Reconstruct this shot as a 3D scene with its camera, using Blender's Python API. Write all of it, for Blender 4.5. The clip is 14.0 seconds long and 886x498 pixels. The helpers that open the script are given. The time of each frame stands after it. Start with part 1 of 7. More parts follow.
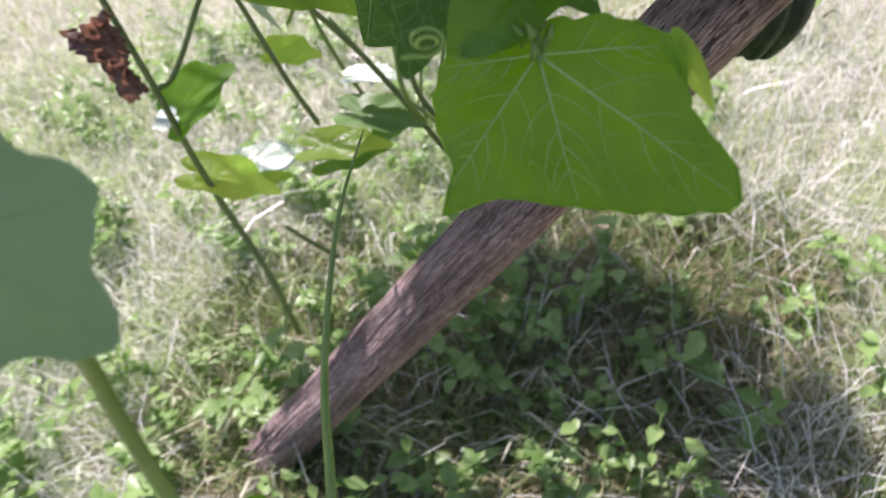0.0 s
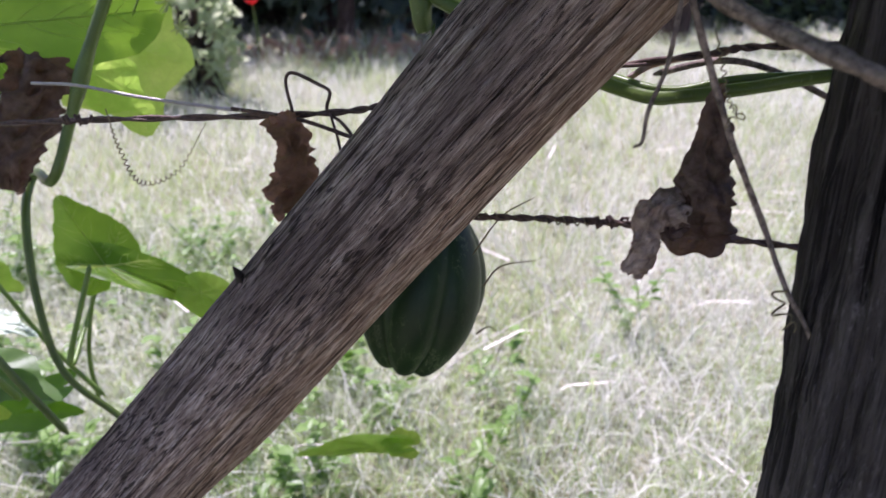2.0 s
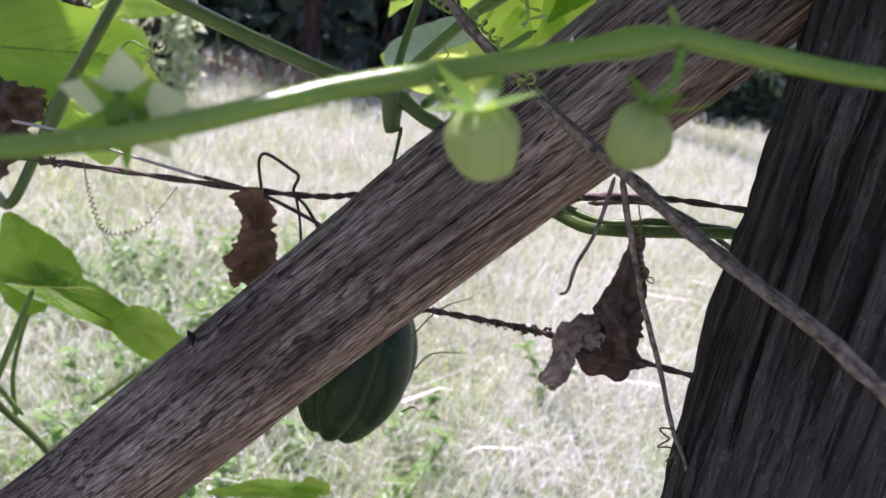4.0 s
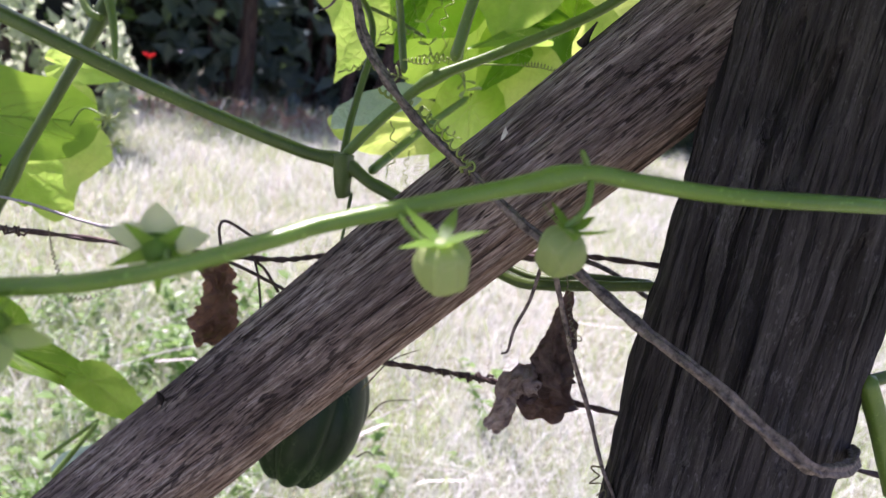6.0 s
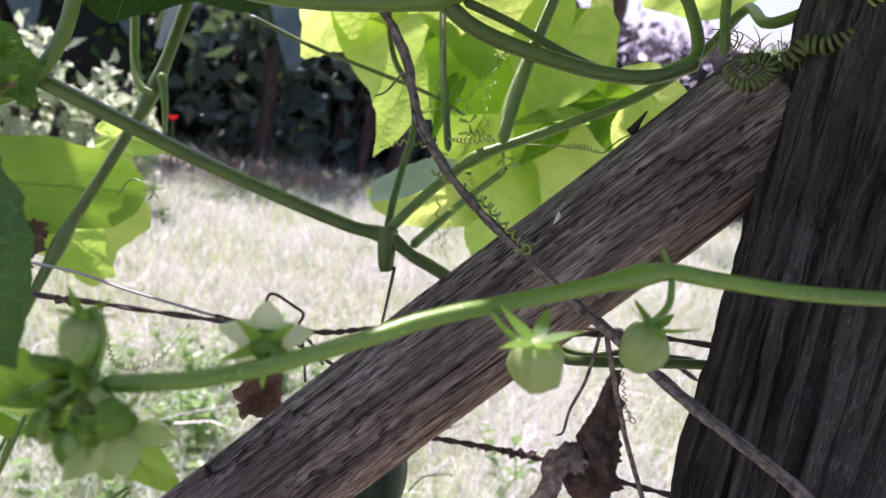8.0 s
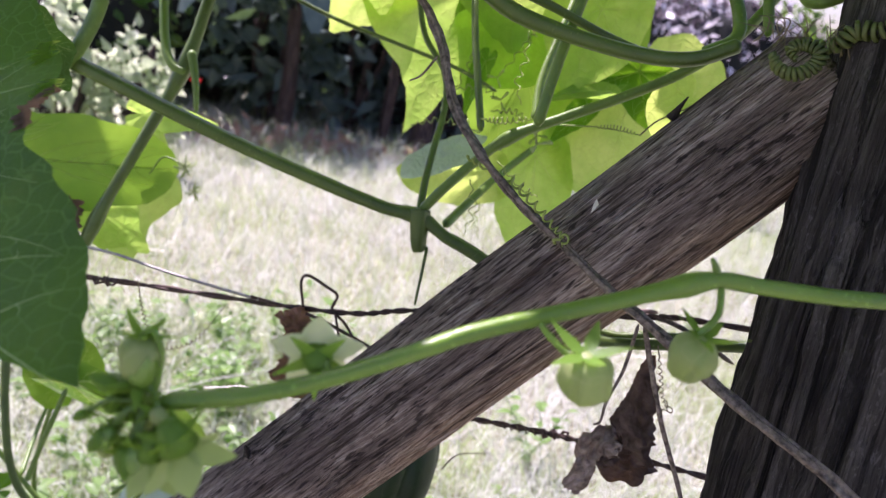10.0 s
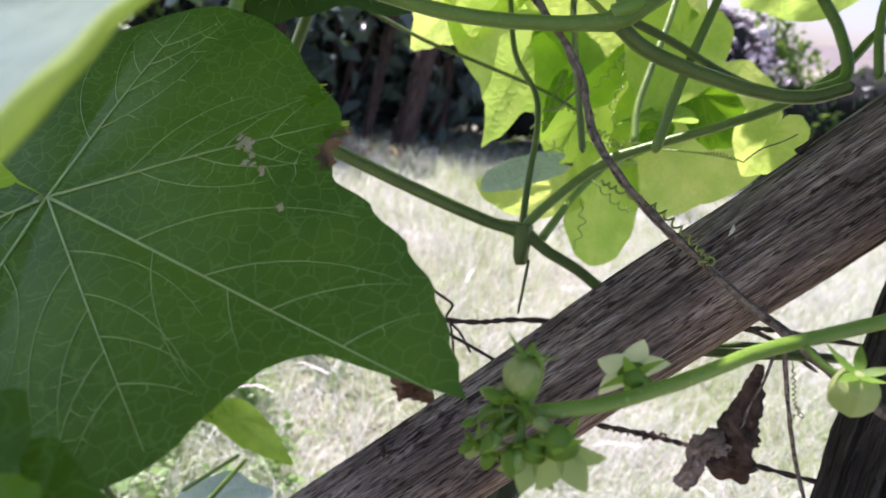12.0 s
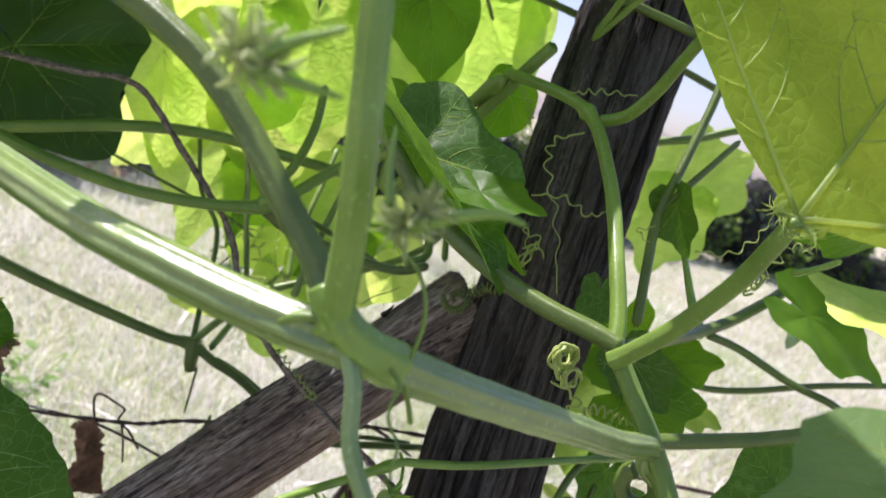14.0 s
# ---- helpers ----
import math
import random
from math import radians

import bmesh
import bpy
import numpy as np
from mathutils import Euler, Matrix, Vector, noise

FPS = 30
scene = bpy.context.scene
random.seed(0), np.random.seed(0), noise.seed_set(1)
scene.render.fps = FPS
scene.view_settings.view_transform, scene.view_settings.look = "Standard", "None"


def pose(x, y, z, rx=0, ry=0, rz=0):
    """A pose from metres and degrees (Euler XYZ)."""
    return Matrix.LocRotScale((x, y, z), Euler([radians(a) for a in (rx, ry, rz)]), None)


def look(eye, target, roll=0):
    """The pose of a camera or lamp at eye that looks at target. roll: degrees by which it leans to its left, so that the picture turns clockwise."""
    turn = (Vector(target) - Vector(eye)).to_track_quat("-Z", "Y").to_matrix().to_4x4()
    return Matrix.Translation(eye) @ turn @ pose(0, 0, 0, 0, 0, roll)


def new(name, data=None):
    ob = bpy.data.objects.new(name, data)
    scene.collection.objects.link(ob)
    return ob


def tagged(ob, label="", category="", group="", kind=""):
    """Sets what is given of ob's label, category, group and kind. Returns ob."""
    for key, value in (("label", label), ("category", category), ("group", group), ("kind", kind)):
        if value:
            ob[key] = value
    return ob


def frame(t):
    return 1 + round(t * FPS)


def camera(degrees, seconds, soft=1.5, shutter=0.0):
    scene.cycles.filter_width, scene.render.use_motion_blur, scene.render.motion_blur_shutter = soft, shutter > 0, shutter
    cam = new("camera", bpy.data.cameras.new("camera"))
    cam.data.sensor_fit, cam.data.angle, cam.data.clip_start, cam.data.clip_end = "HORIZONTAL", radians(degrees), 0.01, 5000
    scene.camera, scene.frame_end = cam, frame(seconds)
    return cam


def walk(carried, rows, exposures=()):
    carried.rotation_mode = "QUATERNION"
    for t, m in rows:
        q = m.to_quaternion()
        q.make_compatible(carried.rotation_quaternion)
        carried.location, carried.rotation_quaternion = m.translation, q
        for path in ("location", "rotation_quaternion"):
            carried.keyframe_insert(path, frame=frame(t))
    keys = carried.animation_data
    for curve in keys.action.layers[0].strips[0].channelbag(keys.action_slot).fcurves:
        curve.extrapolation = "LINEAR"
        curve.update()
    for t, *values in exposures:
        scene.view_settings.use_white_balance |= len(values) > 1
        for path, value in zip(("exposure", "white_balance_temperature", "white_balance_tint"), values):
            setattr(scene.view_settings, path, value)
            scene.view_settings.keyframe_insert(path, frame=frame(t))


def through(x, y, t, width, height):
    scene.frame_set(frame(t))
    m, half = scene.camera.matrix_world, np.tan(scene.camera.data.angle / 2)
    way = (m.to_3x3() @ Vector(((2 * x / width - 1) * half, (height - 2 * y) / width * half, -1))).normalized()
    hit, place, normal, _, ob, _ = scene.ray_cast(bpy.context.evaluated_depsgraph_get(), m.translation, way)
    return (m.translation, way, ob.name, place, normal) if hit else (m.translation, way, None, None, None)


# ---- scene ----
cam = camera(60.0, 14.0, 1.3, 0.2)
cam.data.dof.use_dof = True
cam.data.dof.focus_distance = 0.43
cam.data.dof.aperture_fstop = 11.5
ROWS = [
    (0, -0.0037, -0.0676, 1.2033, 46.24, 9.74, 0.33),
    (0.2, -0.0230, -0.0423, 1.1562, 49.81, 4.63, -0.01),
    (0.5, -0.0034, -0.0061, 1.1317, 55.75, 1.30, -4.59),
    (0.7, 0.0293, 0.0035, 1.0854, 61.31, 2.24, -6.46),
    (1, 0.1436, 0.0374, 1.0683, 61.19, 1.54, -0.88),
    (1.5, 0.2024, 0.0940, 1.0737, 61.47, 3.15, 0.39),
    (2, 0.2580, 0.1343, 1.0984, 64.51, 0.56, -0.60),
    (2.5, 0.2690, 0.1403, 1.1364, 63.18, -4.20, -0.62),
    (3, 0.2632, 0.1273, 1.1478, 64.65, -8.46, -1.08),
    (5.5, 0.2317, 0.0795, 1.1688, 69.46, -7.49, -4.81),
    (6, 0.2298, 0.0657, 1.1890, 70.37, -9.03, -7.00),
    (6.5, 0.2172, 0.0625, 1.1956, 71.73, -10.28, -6.40),
    (7, 0.2052, 0.0683, 1.1994, 73.33, -9.57, -5.85),
    (7.5, 0.2009, 0.0686, 1.1974, 73.33, -9.24, -5.92),
    (8, 0.2012, 0.0629, 1.1994, 74.64, -9.41, -6.06),
    (10.5, 0.1811, 0.0697, 1.2143, 70.96, -8.93, -4.10),
    (11, 0.1528, 0.0648, 1.2051, 70.60, -9.44, -3.77),
    (11.5, 0.1180, 0.0665, 1.2070, 69.61, -10.35, -3.31),
    (12, 0.0661, 0.0447, 1.2179, 71.72, -10.49, -6.57),
    (12.5, 0.0478, -0.0357, 1.2567, 75.99, -10.94, -16.34),
    (13, 0.0645, -0.0996, 1.3146, 76.55, -14.17, -22.67),
    (13.5, 0.0768, -0.1138, 1.3474, 76.21, -16.56, -24.75),
    (14, 0.0635, -0.1088, 1.3840, 77.91, -18.67, -25.05),
]
walk(cam, [(t, pose(x, y, z, rx, ry, rz)) for t, x, y, z, rx, ry, rz in ROWS],
     [(0.0, 1.08, 6300, 39), (0.5, 1.05, 6150, 41), (1.0, 0.94, 5950, 40), (1.5, 0.87, 5900, 40), (2.2, 0.89, 5900, 42), (3.0, 0.91, 5900, 43), (5.4, 1.16, 5950, 47), (8.5, 1.15, 6000, 46), (11.0, 1.15, 6050, 44), (12.0, 1.15, 6050, 40), (13.0, 1.15, 6200, 37), (14.0, 1.04, 6200, 36)])

# ---------------------------------------------------------------- light
SUN_TO = Vector((-0.30, 0.42, 0.86)).normalized()
world = bpy.data.worlds.new("sky")
scene.world = world
world.use_nodes = True
wn = world.node_tree
sky = wn.nodes.new("ShaderNodeTexSky")
sky.sky_type = "NISHITA"
sky.sun_disc = False
sky.sun_elevation = math.asin(SUN_TO.z)
sky.sun_rotation = math.atan2(SUN_TO.x, SUN_TO.y)
sky.air_density, sky.dust_density = 1.0, 1.5
wn.nodes["Background"].inputs["Strength"].default_value = 0.092
wn.links.new(sky.outputs[0], wn.nodes["Background"].inputs["Color"])
sun = new("sun", bpy.data.lights.new("sun", "SUN"))
sun.data.energy = 4.7
sun.data.angle = radians(0.6)
sun.data.color = (1.0, 0.965, 0.93)
sun.matrix_world = look(SUN_TO * 20, (0, 0, 0))


# ---------------------------------------------------------------- materials
class Mat:
    """A node material with a principled surface and short ways to add noise to it."""

    def __init__(self, name, rough=0.6, spec=0.5):
        self.m = bpy.data.materials.new(name)
        self.m.use_nodes = True
        self.t = self.m.node_tree
        self.b = self.t.nodes["Principled BSDF"]
        self.b.inputs["Roughness"].default_value = rough
        self.b.inputs["Specular IOR Level"].default_value = spec
        self.coord = self.t.nodes.new("ShaderNodeTexCoord")

    def node(self, kind, **inputs):
        n = self.t.nodes.new(kind)
        for k, v in inputs.items():
            key = k.replace("_", " ")
            if hasattr(v, "is_output"):
                self.t.links.new(v, n.inputs[key])
            else:
                n.inputs[key].default_value = v
        return n

    def mapping(self, scale=(1, 1, 1), space="Object"):
        n = self.t.nodes.new("ShaderNodeMapping")
        n.inputs["Scale"].default_value = scale
        self.t.links.new(self.coord.outputs[space], n.inputs["Vector"])
        return n.outputs[0]

    def noise(self, scale, detail=4, vec=None, rough=0.55):
        return self.node("ShaderNodeTexNoise", Vector=vec or self.coord.outputs["Object"], Scale=scale, Detail=detail, Roughness=rough).outputs["Fac"]

    def ramp(self, fac, *stops):
        n = self.t.nodes.new("ShaderNodeValToRGB")
        while len(n.color_ramp.elements) < len(stops):
            n.color_ramp.elements.new(0.5)
        for e, (p, c) in zip(n.color_ramp.elements, stops):
            e.position, e.color = p, (*c, 1)
        self.t.links.new(fac, n.inputs[0])
        return n.outputs[0]

    def math(self, op, a, b):
        n = self.t.nodes.new("ShaderNodeMath")
        n.operation = op
        for s, v in zip(n.inputs, (a, b)):
            if hasattr(v, "is_output"):
                self.t.links.new(v, s)
            else:
                s.default_value = v
        return n.outputs[0]

    def mix(self, fac, a, b, mode="MIX"):
        n = self.t.nodes.new("ShaderNodeMix")
        n.data_type, n.blend_type = "RGBA", mode
        for key, v in (("Factor", fac), ("A", a), ("B", b)):
            s = [i for i in n.inputs if i.name == key and i.enabled][0]
            if hasattr(v, "is_output"):
                self.t.links.new(v, s)
            else:
                s.default_value = v if key == "Factor" else (*v, 1)
        return [o for o in n.outputs if o.enabled][0]

    def color(self, c):
        self.t.links.new(c, self.b.inputs["Base Color"])

    def bump(self, height, strength, distance=0.001):
        n = self.node("ShaderNodeBump", Height=height, Strength=strength, Distance=distance)
        self.t.links.new(n.outputs[0], self.b.inputs["Normal"])
        return n.outputs[0]

    def random(self):
        return self.t.nodes.new("ShaderNodeObjectInfo").outputs["Random"]

    def island(self):
        return self.t.nodes.new("ShaderNodeNewGeometry").outputs["Random Per Island"]

    def thin(self, through, share, normal=None):
        """Lets light through a thin sheet: translucency of the colour `through` mixed in by `share`."""
        tr = self.t.nodes.new("ShaderNodeBsdfTranslucent")
        self.t.links.new(through, tr.inputs["Color"])
        if normal:
            self.t.links.new(normal, tr.inputs["Normal"])
        mx = self.t.nodes.new("ShaderNodeMixShader")
        mx.inputs[0].default_value = share
        out = self.t.nodes["Material Output"]
        self.t.links.new(self.b.outputs[0], mx.inputs[1])
        self.t.links.new(tr.outputs[0], mx.inputs[2])
        self.t.links.new(mx.outputs[0], out.inputs["Surface"])


def leaf_material(name, dark, light, glow, share=0.5, yellow=0.0, rough=0.42, net_share=0.16, cells=95.0, spec=0.25, line_glow=0.55, relief=0.28, line=0.035, puff=0.0, vary=None):
    k = Mat(name, rough, spec)
    big = k.noise(14, 3)
    body = k.ramp(big, (0.3, dark), (0.7, light))
    warp = k.node("ShaderNodeTexNoise", Vector=k.coord.outputs["Object"], Scale=60.0, Detail=2.0).outputs["Color"]
    bent = k.mix(0.012, k.coord.outputs["Object"], warp, "ADD")
    v1 = k.node("ShaderNodeTexVoronoi", Vector=bent, Scale=cells)
    v1.feature = "DISTANCE_TO_EDGE"
    v2 = k.node("ShaderNodeTexVoronoi", Vector=bent, Scale=cells * 3)
    v2.feature = "DISTANCE_TO_EDGE"
    net = k.ramp(v1.outputs["Distance"], (0.0, (1, 1, 1)), (line, (0, 0, 0)))
    fine = k.ramp(v2.outputs["Distance"], (0.0, (1, 1, 1)), (0.10, (0, 0, 0)))
    lines = k.mix(0.25, net, fine, "ADD")
    veined = k.mix(k.math("MULTIPLY", lines, net_share), body, tuple(min(1, c * 2.3 + 0.04) for c in light))
    if yellow:
        spot = k.ramp(k.noise(22, 5, rough=0.7), (0.62, (0, 0, 0)), (0.74, (1, 1, 1)))
        veined = k.mix(k.math("MULTIPLY", spot, yellow), veined, (0.42, 0.30, 0.04))
    k.color(veined)
    height = k.math("ADD", k.math("MULTIPLY", lines, -0.16), k.noise(70, 5))
    if puff:
        height = k.math("ADD", height, k.math("MULTIPLY", k.math("MINIMUM", v1.outputs["Distance"], 0.34), puff))
    nrm = k.bump(height, relief, 0.0010)
    if vary:
        glow_all = k.ramp(k.random(), (0.15, vary), (0.85, glow))
        blotch = k.ramp(k.noise(26, 4, rough=0.65), (0.40, (0.72, 0.84, 0.62)), (0.66, (1, 1, 1)))
        full = k.mix(1.0, glow_all, blotch, "MULTIPLY")
        through = k.mix(k.math("MULTIPLY", lines, 0.40), full, tuple(min(1, c * line_glow) for c in glow))
        k.thin(through, share, nrm)
        return k.m
    through = k.mix(k.math("MULTIPLY", lines, 0.34), k.mix(k.ramp(big, (0.36, (0, 0, 0)), (0.62, (1, 1, 1))), tuple(c * f for c, f in zip(glow, (0.62, 0.72, 0.5))), glow), tuple(min(1, c * line_glow) for c in glow))
    k.thin(through, share, nrm)
    return k.m


LEAF = leaf_material("leaf_green", (0.040, 0.108, 0.010), (0.070, 0.160, 0.016), (0.32, 0.66, 0.012), 0.45, net_share=0.13, spec=0.14)
LEAF_YOUNG = leaf_material("leaf_young", (0.090, 0.190, 0.020), (0.140, 0.255, 0.030), (0.80, 0.92, 0.22), 0.72, 0.15, net_share=0.2, spec=0.4, rough=0.34, relief=0.45, puff=2.0, vary=(0.64, 0.90, 0.15))
LEAF_OLD = leaf_material("leaf_old", (0.024, 0.074, 0.008), (0.042, 0.112, 0.013), (0.20, 0.44, 0.02), 0.28, 0.06, net_share=0.55, cells=125.0, line=0.06, puff=0.6)
# Base this pale stands for sun glare and sky sheen on leaves.
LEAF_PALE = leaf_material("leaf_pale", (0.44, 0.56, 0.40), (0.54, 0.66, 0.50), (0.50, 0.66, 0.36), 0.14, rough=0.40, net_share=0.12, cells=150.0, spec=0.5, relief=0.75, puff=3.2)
# Brighter leaf colour that paints the sunlit edge of a rolled rim.
RIM_SUN_TONE = leaf_material("rim_sun_tone", (0.30, 0.42, 0.09), (0.44, 0.56, 0.16), (0.72, 0.86, 0.16), 0.5, rough=0.30, net_share=0.1, spec=0.6)
LEAF_WAXY = leaf_material("leaf_waxy", (0.155, 0.225, 0.150), (0.195, 0.270, 0.190), (0.30, 0.44, 0.16), 0.10, rough=0.40, net_share=0.06, cells=90.0, spec=0.4, relief=0.35, puff=1.2)
LEAF_SAGE = leaf_material("leaf_sage", (0.13, 0.22, 0.105), (0.19, 0.285, 0.15), (0.30, 0.50, 0.12), 0.3, rough=0.4, net_share=0.1)
# Leaf copy darkened in colour for a leaf in shade.
LEAF_SHADED = leaf_material("leaf_shaded", (0.018, 0.050, 0.007), (0.030, 0.078, 0.010), (0.07, 0.16, 0.01), 0.22, net_share=0.2)
LEAF_MID = leaf_material("leaf_mid", (0.070, 0.150, 0.016), (0.105, 0.205, 0.024), (0.42, 0.68, 0.06), 0.52, 0.05, net_share=0.16)
WEED_LEAF = leaf_material("weed_leaf", (0.10, 0.20, 0.045), (0.27, 0.39, 0.14), (0.35, 0.60, 0.08), 0.40, 0.2, 0.35)


LEAF_VEINED = leaf_material("leaf_veined", (0.055, 0.130, 0.012), (0.095, 0.190, 0.022), (0.86, 1.0, 0.08), 0.68, 0.0, 0.34, 0.16, 120.0, 0.4, 1.1, 0.6, 0.05, 2.4)
LEAF_FRESH = leaf_material("leaf_fresh", (0.034, 0.108, 0.006), (0.084, 0.195, 0.013), (0.36, 0.72, 0.010), 0.44, net_share=0.10, rough=0.30, spec=0.5, relief=0.6, puff=1.2)
LEAF_MATT = leaf_material("leaf_matt", (0.075, 0.150, 0.040), (0.115, 0.205, 0.062), (0.26, 0.46, 0.06), 0.30, net_share=0.10)


def stem_material(name, a, b, rough=0.38, soft=0.12):
    k = Mat(name, rough, 0.5)
    body = k.ramp(k.noise(28, 4), (0.3, a), (0.7, b))
    speck = k.ramp(k.noise(420, 2), (0.62, (0, 0, 0)), (0.72, (1, 1, 1)))
    k.color(k.mix(k.math("MULTIPLY", speck, 0.35), body, tuple(min(1, c * 1.8 + 0.04) for c in b)))
    k.bump(k.math("ADD", k.noise(900, 2), k.math("MULTIPLY", k.noise(120, 3), 2.0)), 0.35, 0.0006)
    k.b.inputs["Subsurface Weight"].default_value = soft
    k.b.inputs["Subsurface Radius"].default_value = (0.0030, 0.0042, 0.0014)
    k.b.inputs["Subsurface Scale"].default_value = 1.0
    return k.m


def vein_material():
    k = Mat("leaf_vein", 0.5)
    k.color(k.ramp(k.noise(30, 3), (0.3, (0.15, 0.25, 0.06)), (0.7, (0.21, 0.32, 0.09))))
    k.thin(k.ramp(k.noise(30, 3), (0.3, (0.78, 0.90, 0.30)), (0.7, (0.88, 0.95, 0.38))), 0.62)
    return k.m


VEIN = vein_material()


def pale_vein_material():
    k = Mat("pale_vein", 0.5)
    k.color(k.ramp(k.noise(60, 3), (0.3, (0.30, 0.44, 0.15)), (0.7, (0.40, 0.54, 0.21))))
    return k.m


VEIN_PALE = pale_vein_material()
VEIN_SOFT = stem_material("soft_vein", (0.12, 0.22, 0.035), (0.17, 0.28, 0.06), 0.5)
SHEEN = leaf_material("leaf_sheen", (0.10, 0.21, 0.03), (0.17, 0.29, 0.06), (0.62, 0.86, 0.16), 0.5, 0.1, 0.24, spec=0.6)


STEM = stem_material("stem_green", (0.098, 0.180, 0.022), (0.155, 0.258, 0.038))
STEM_DARK = stem_material("stem_dark", (0.064, 0.108, 0.016), (0.105, 0.165, 0.028))
STALK = stem_material("stalk_bright", (0.120, 0.225, 0.022), (0.185, 0.305, 0.040), 0.30, 0.5)
STEM_PALE = stem_material("stem_pale", (0.130, 0.245, 0.030), (0.190, 0.320, 0.055), 0.27)
STEM_WAXY = stem_material("stem_waxy", (0.17, 0.27, 0.075), (0.25, 0.355, 0.13), 0.26)
STEM_RIDGED = stem_material("stem_ridged", (0.125, 0.205, 0.042), (0.185, 0.275, 0.075), 0.25, 0.25)
STEM_RIDGED.node_tree.nodes["Principled BSDF"].inputs["Specular IOR Level"].default_value = 0.9
STEM_OLIVE = stem_material("stem_olive", (0.052, 0.078, 0.016), (0.120, 0.145, 0.036), 0.5)
TENDRIL = stem_material("tendril_green", (0.20, 0.28, 0.05), (0.30, 0.36, 0.09), 0.45)
TENDRIL_DRY = stem_material("tendril_dry", (0.10, 0.085, 0.05), (0.20, 0.16, 0.09), 0.7)
FLOWER_GREEN = leaf_material("petal_green", (0.36, 0.47, 0.13), (0.50, 0.60, 0.22), (0.66, 0.80, 0.28), 0.4)
TUFT = leaf_material("bud_hair", (0.36, 0.46, 0.16), (0.52, 0.60, 0.28), (0.60, 0.70, 0.30), 0.35)
BUD = leaf_material("bud_skin", (0.30, 0.39, 0.12), (0.46, 0.54, 0.22), (0.62, 0.74, 0.26), 0.35)
PETAL = leaf_material("petal_pale", (0.58, 0.64, 0.38), (0.72, 0.76, 0.52), (0.80, 0.86, 0.45), 0.45)
SEPAL = leaf_material("sepal_green", (0.12, 0.24, 0.03), (0.18, 0.33, 0.05), (0.42, 0.65, 0.08), 0.4)


def wood_material(name, light, mid, dark, warm, grain=1.0):
    """Weathered grey-brown wood; the grain runs along the object's z."""
    k = Mat(name, 0.82, 0.25)
    fine = k.noise(2100 * grain, 3, k.mapping((1, 1, 0.045)), 0.6)
    mids = k.noise(640 * grain, 4, k.mapping((1, 1, 0.05)), 0.6)
    fleck = k.noise(620, 3, k.mapping((1, 1, 0.28)), 0.65)
    grit = k.noise(1400, 2, k.mapping((1, 1, 0.5)), 0.6)
    wide = k.noise(55, 4, k.mapping((1, 1, 0.14)))
    patch = k.noise(30, 7, k.mapping((1, 1, 0.30)), 0.75)
    c = k.ramp(mids, (0.36, dark), (0.47, mid), (0.58, light))
    c = k.mix(k.ramp(wide, (0.44, (0, 0, 0)), (0.64, (0.75, 0.75, 0.75))), c, k.mix(mids, tuple(x * 0.45 for x in warm), tuple(x * 1.25 for x in warm)))
    c = k.mix(k.ramp(fine, (0.40, (0.85, 0.85, 0.85)), (0.48, (0, 0, 0))), c, tuple(x * 0.75 for x in dark))
    c = k.mix(k.ramp(fine, (0.53, (0, 0, 0)), (0.60, (0.5, 0.5, 0.5))), c, tuple(min(1, x * 1.3) for x in light))
    c = k.mix(k.ramp(grit, (0.34, (0.6, 0.6, 0.6)), (0.44, (0, 0, 0))), c, dark)
    c = k.mix(k.ramp(patch, (0.53, (0, 0, 0)), (0.60, (0.85, 0.85, 0.85))), c, k.mix(fine, tuple(x * 0.35 for x in dark), tuple(x * 0.9 for x in mid)))
    c = k.mix(k.ramp(fleck, (0.555, (0, 0, 0)), (0.60, (0.85, 0.85, 0.85))), c, tuple(x * 0.5 for x in dark))
    h = k.math("ADD", k.math("MULTIPLY", fine, 0.40), k.math("ADD", k.math("MULTIPLY", mids, 1.4), k.math("MULTIPLY", grit, 0.5)))
    k.color(c)
    k.bump(h, 1.0, 0.004)
    return k.m


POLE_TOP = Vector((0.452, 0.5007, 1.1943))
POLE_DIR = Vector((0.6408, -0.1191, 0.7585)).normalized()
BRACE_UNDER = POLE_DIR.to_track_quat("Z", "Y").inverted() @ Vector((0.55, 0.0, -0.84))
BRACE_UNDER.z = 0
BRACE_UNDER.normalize()


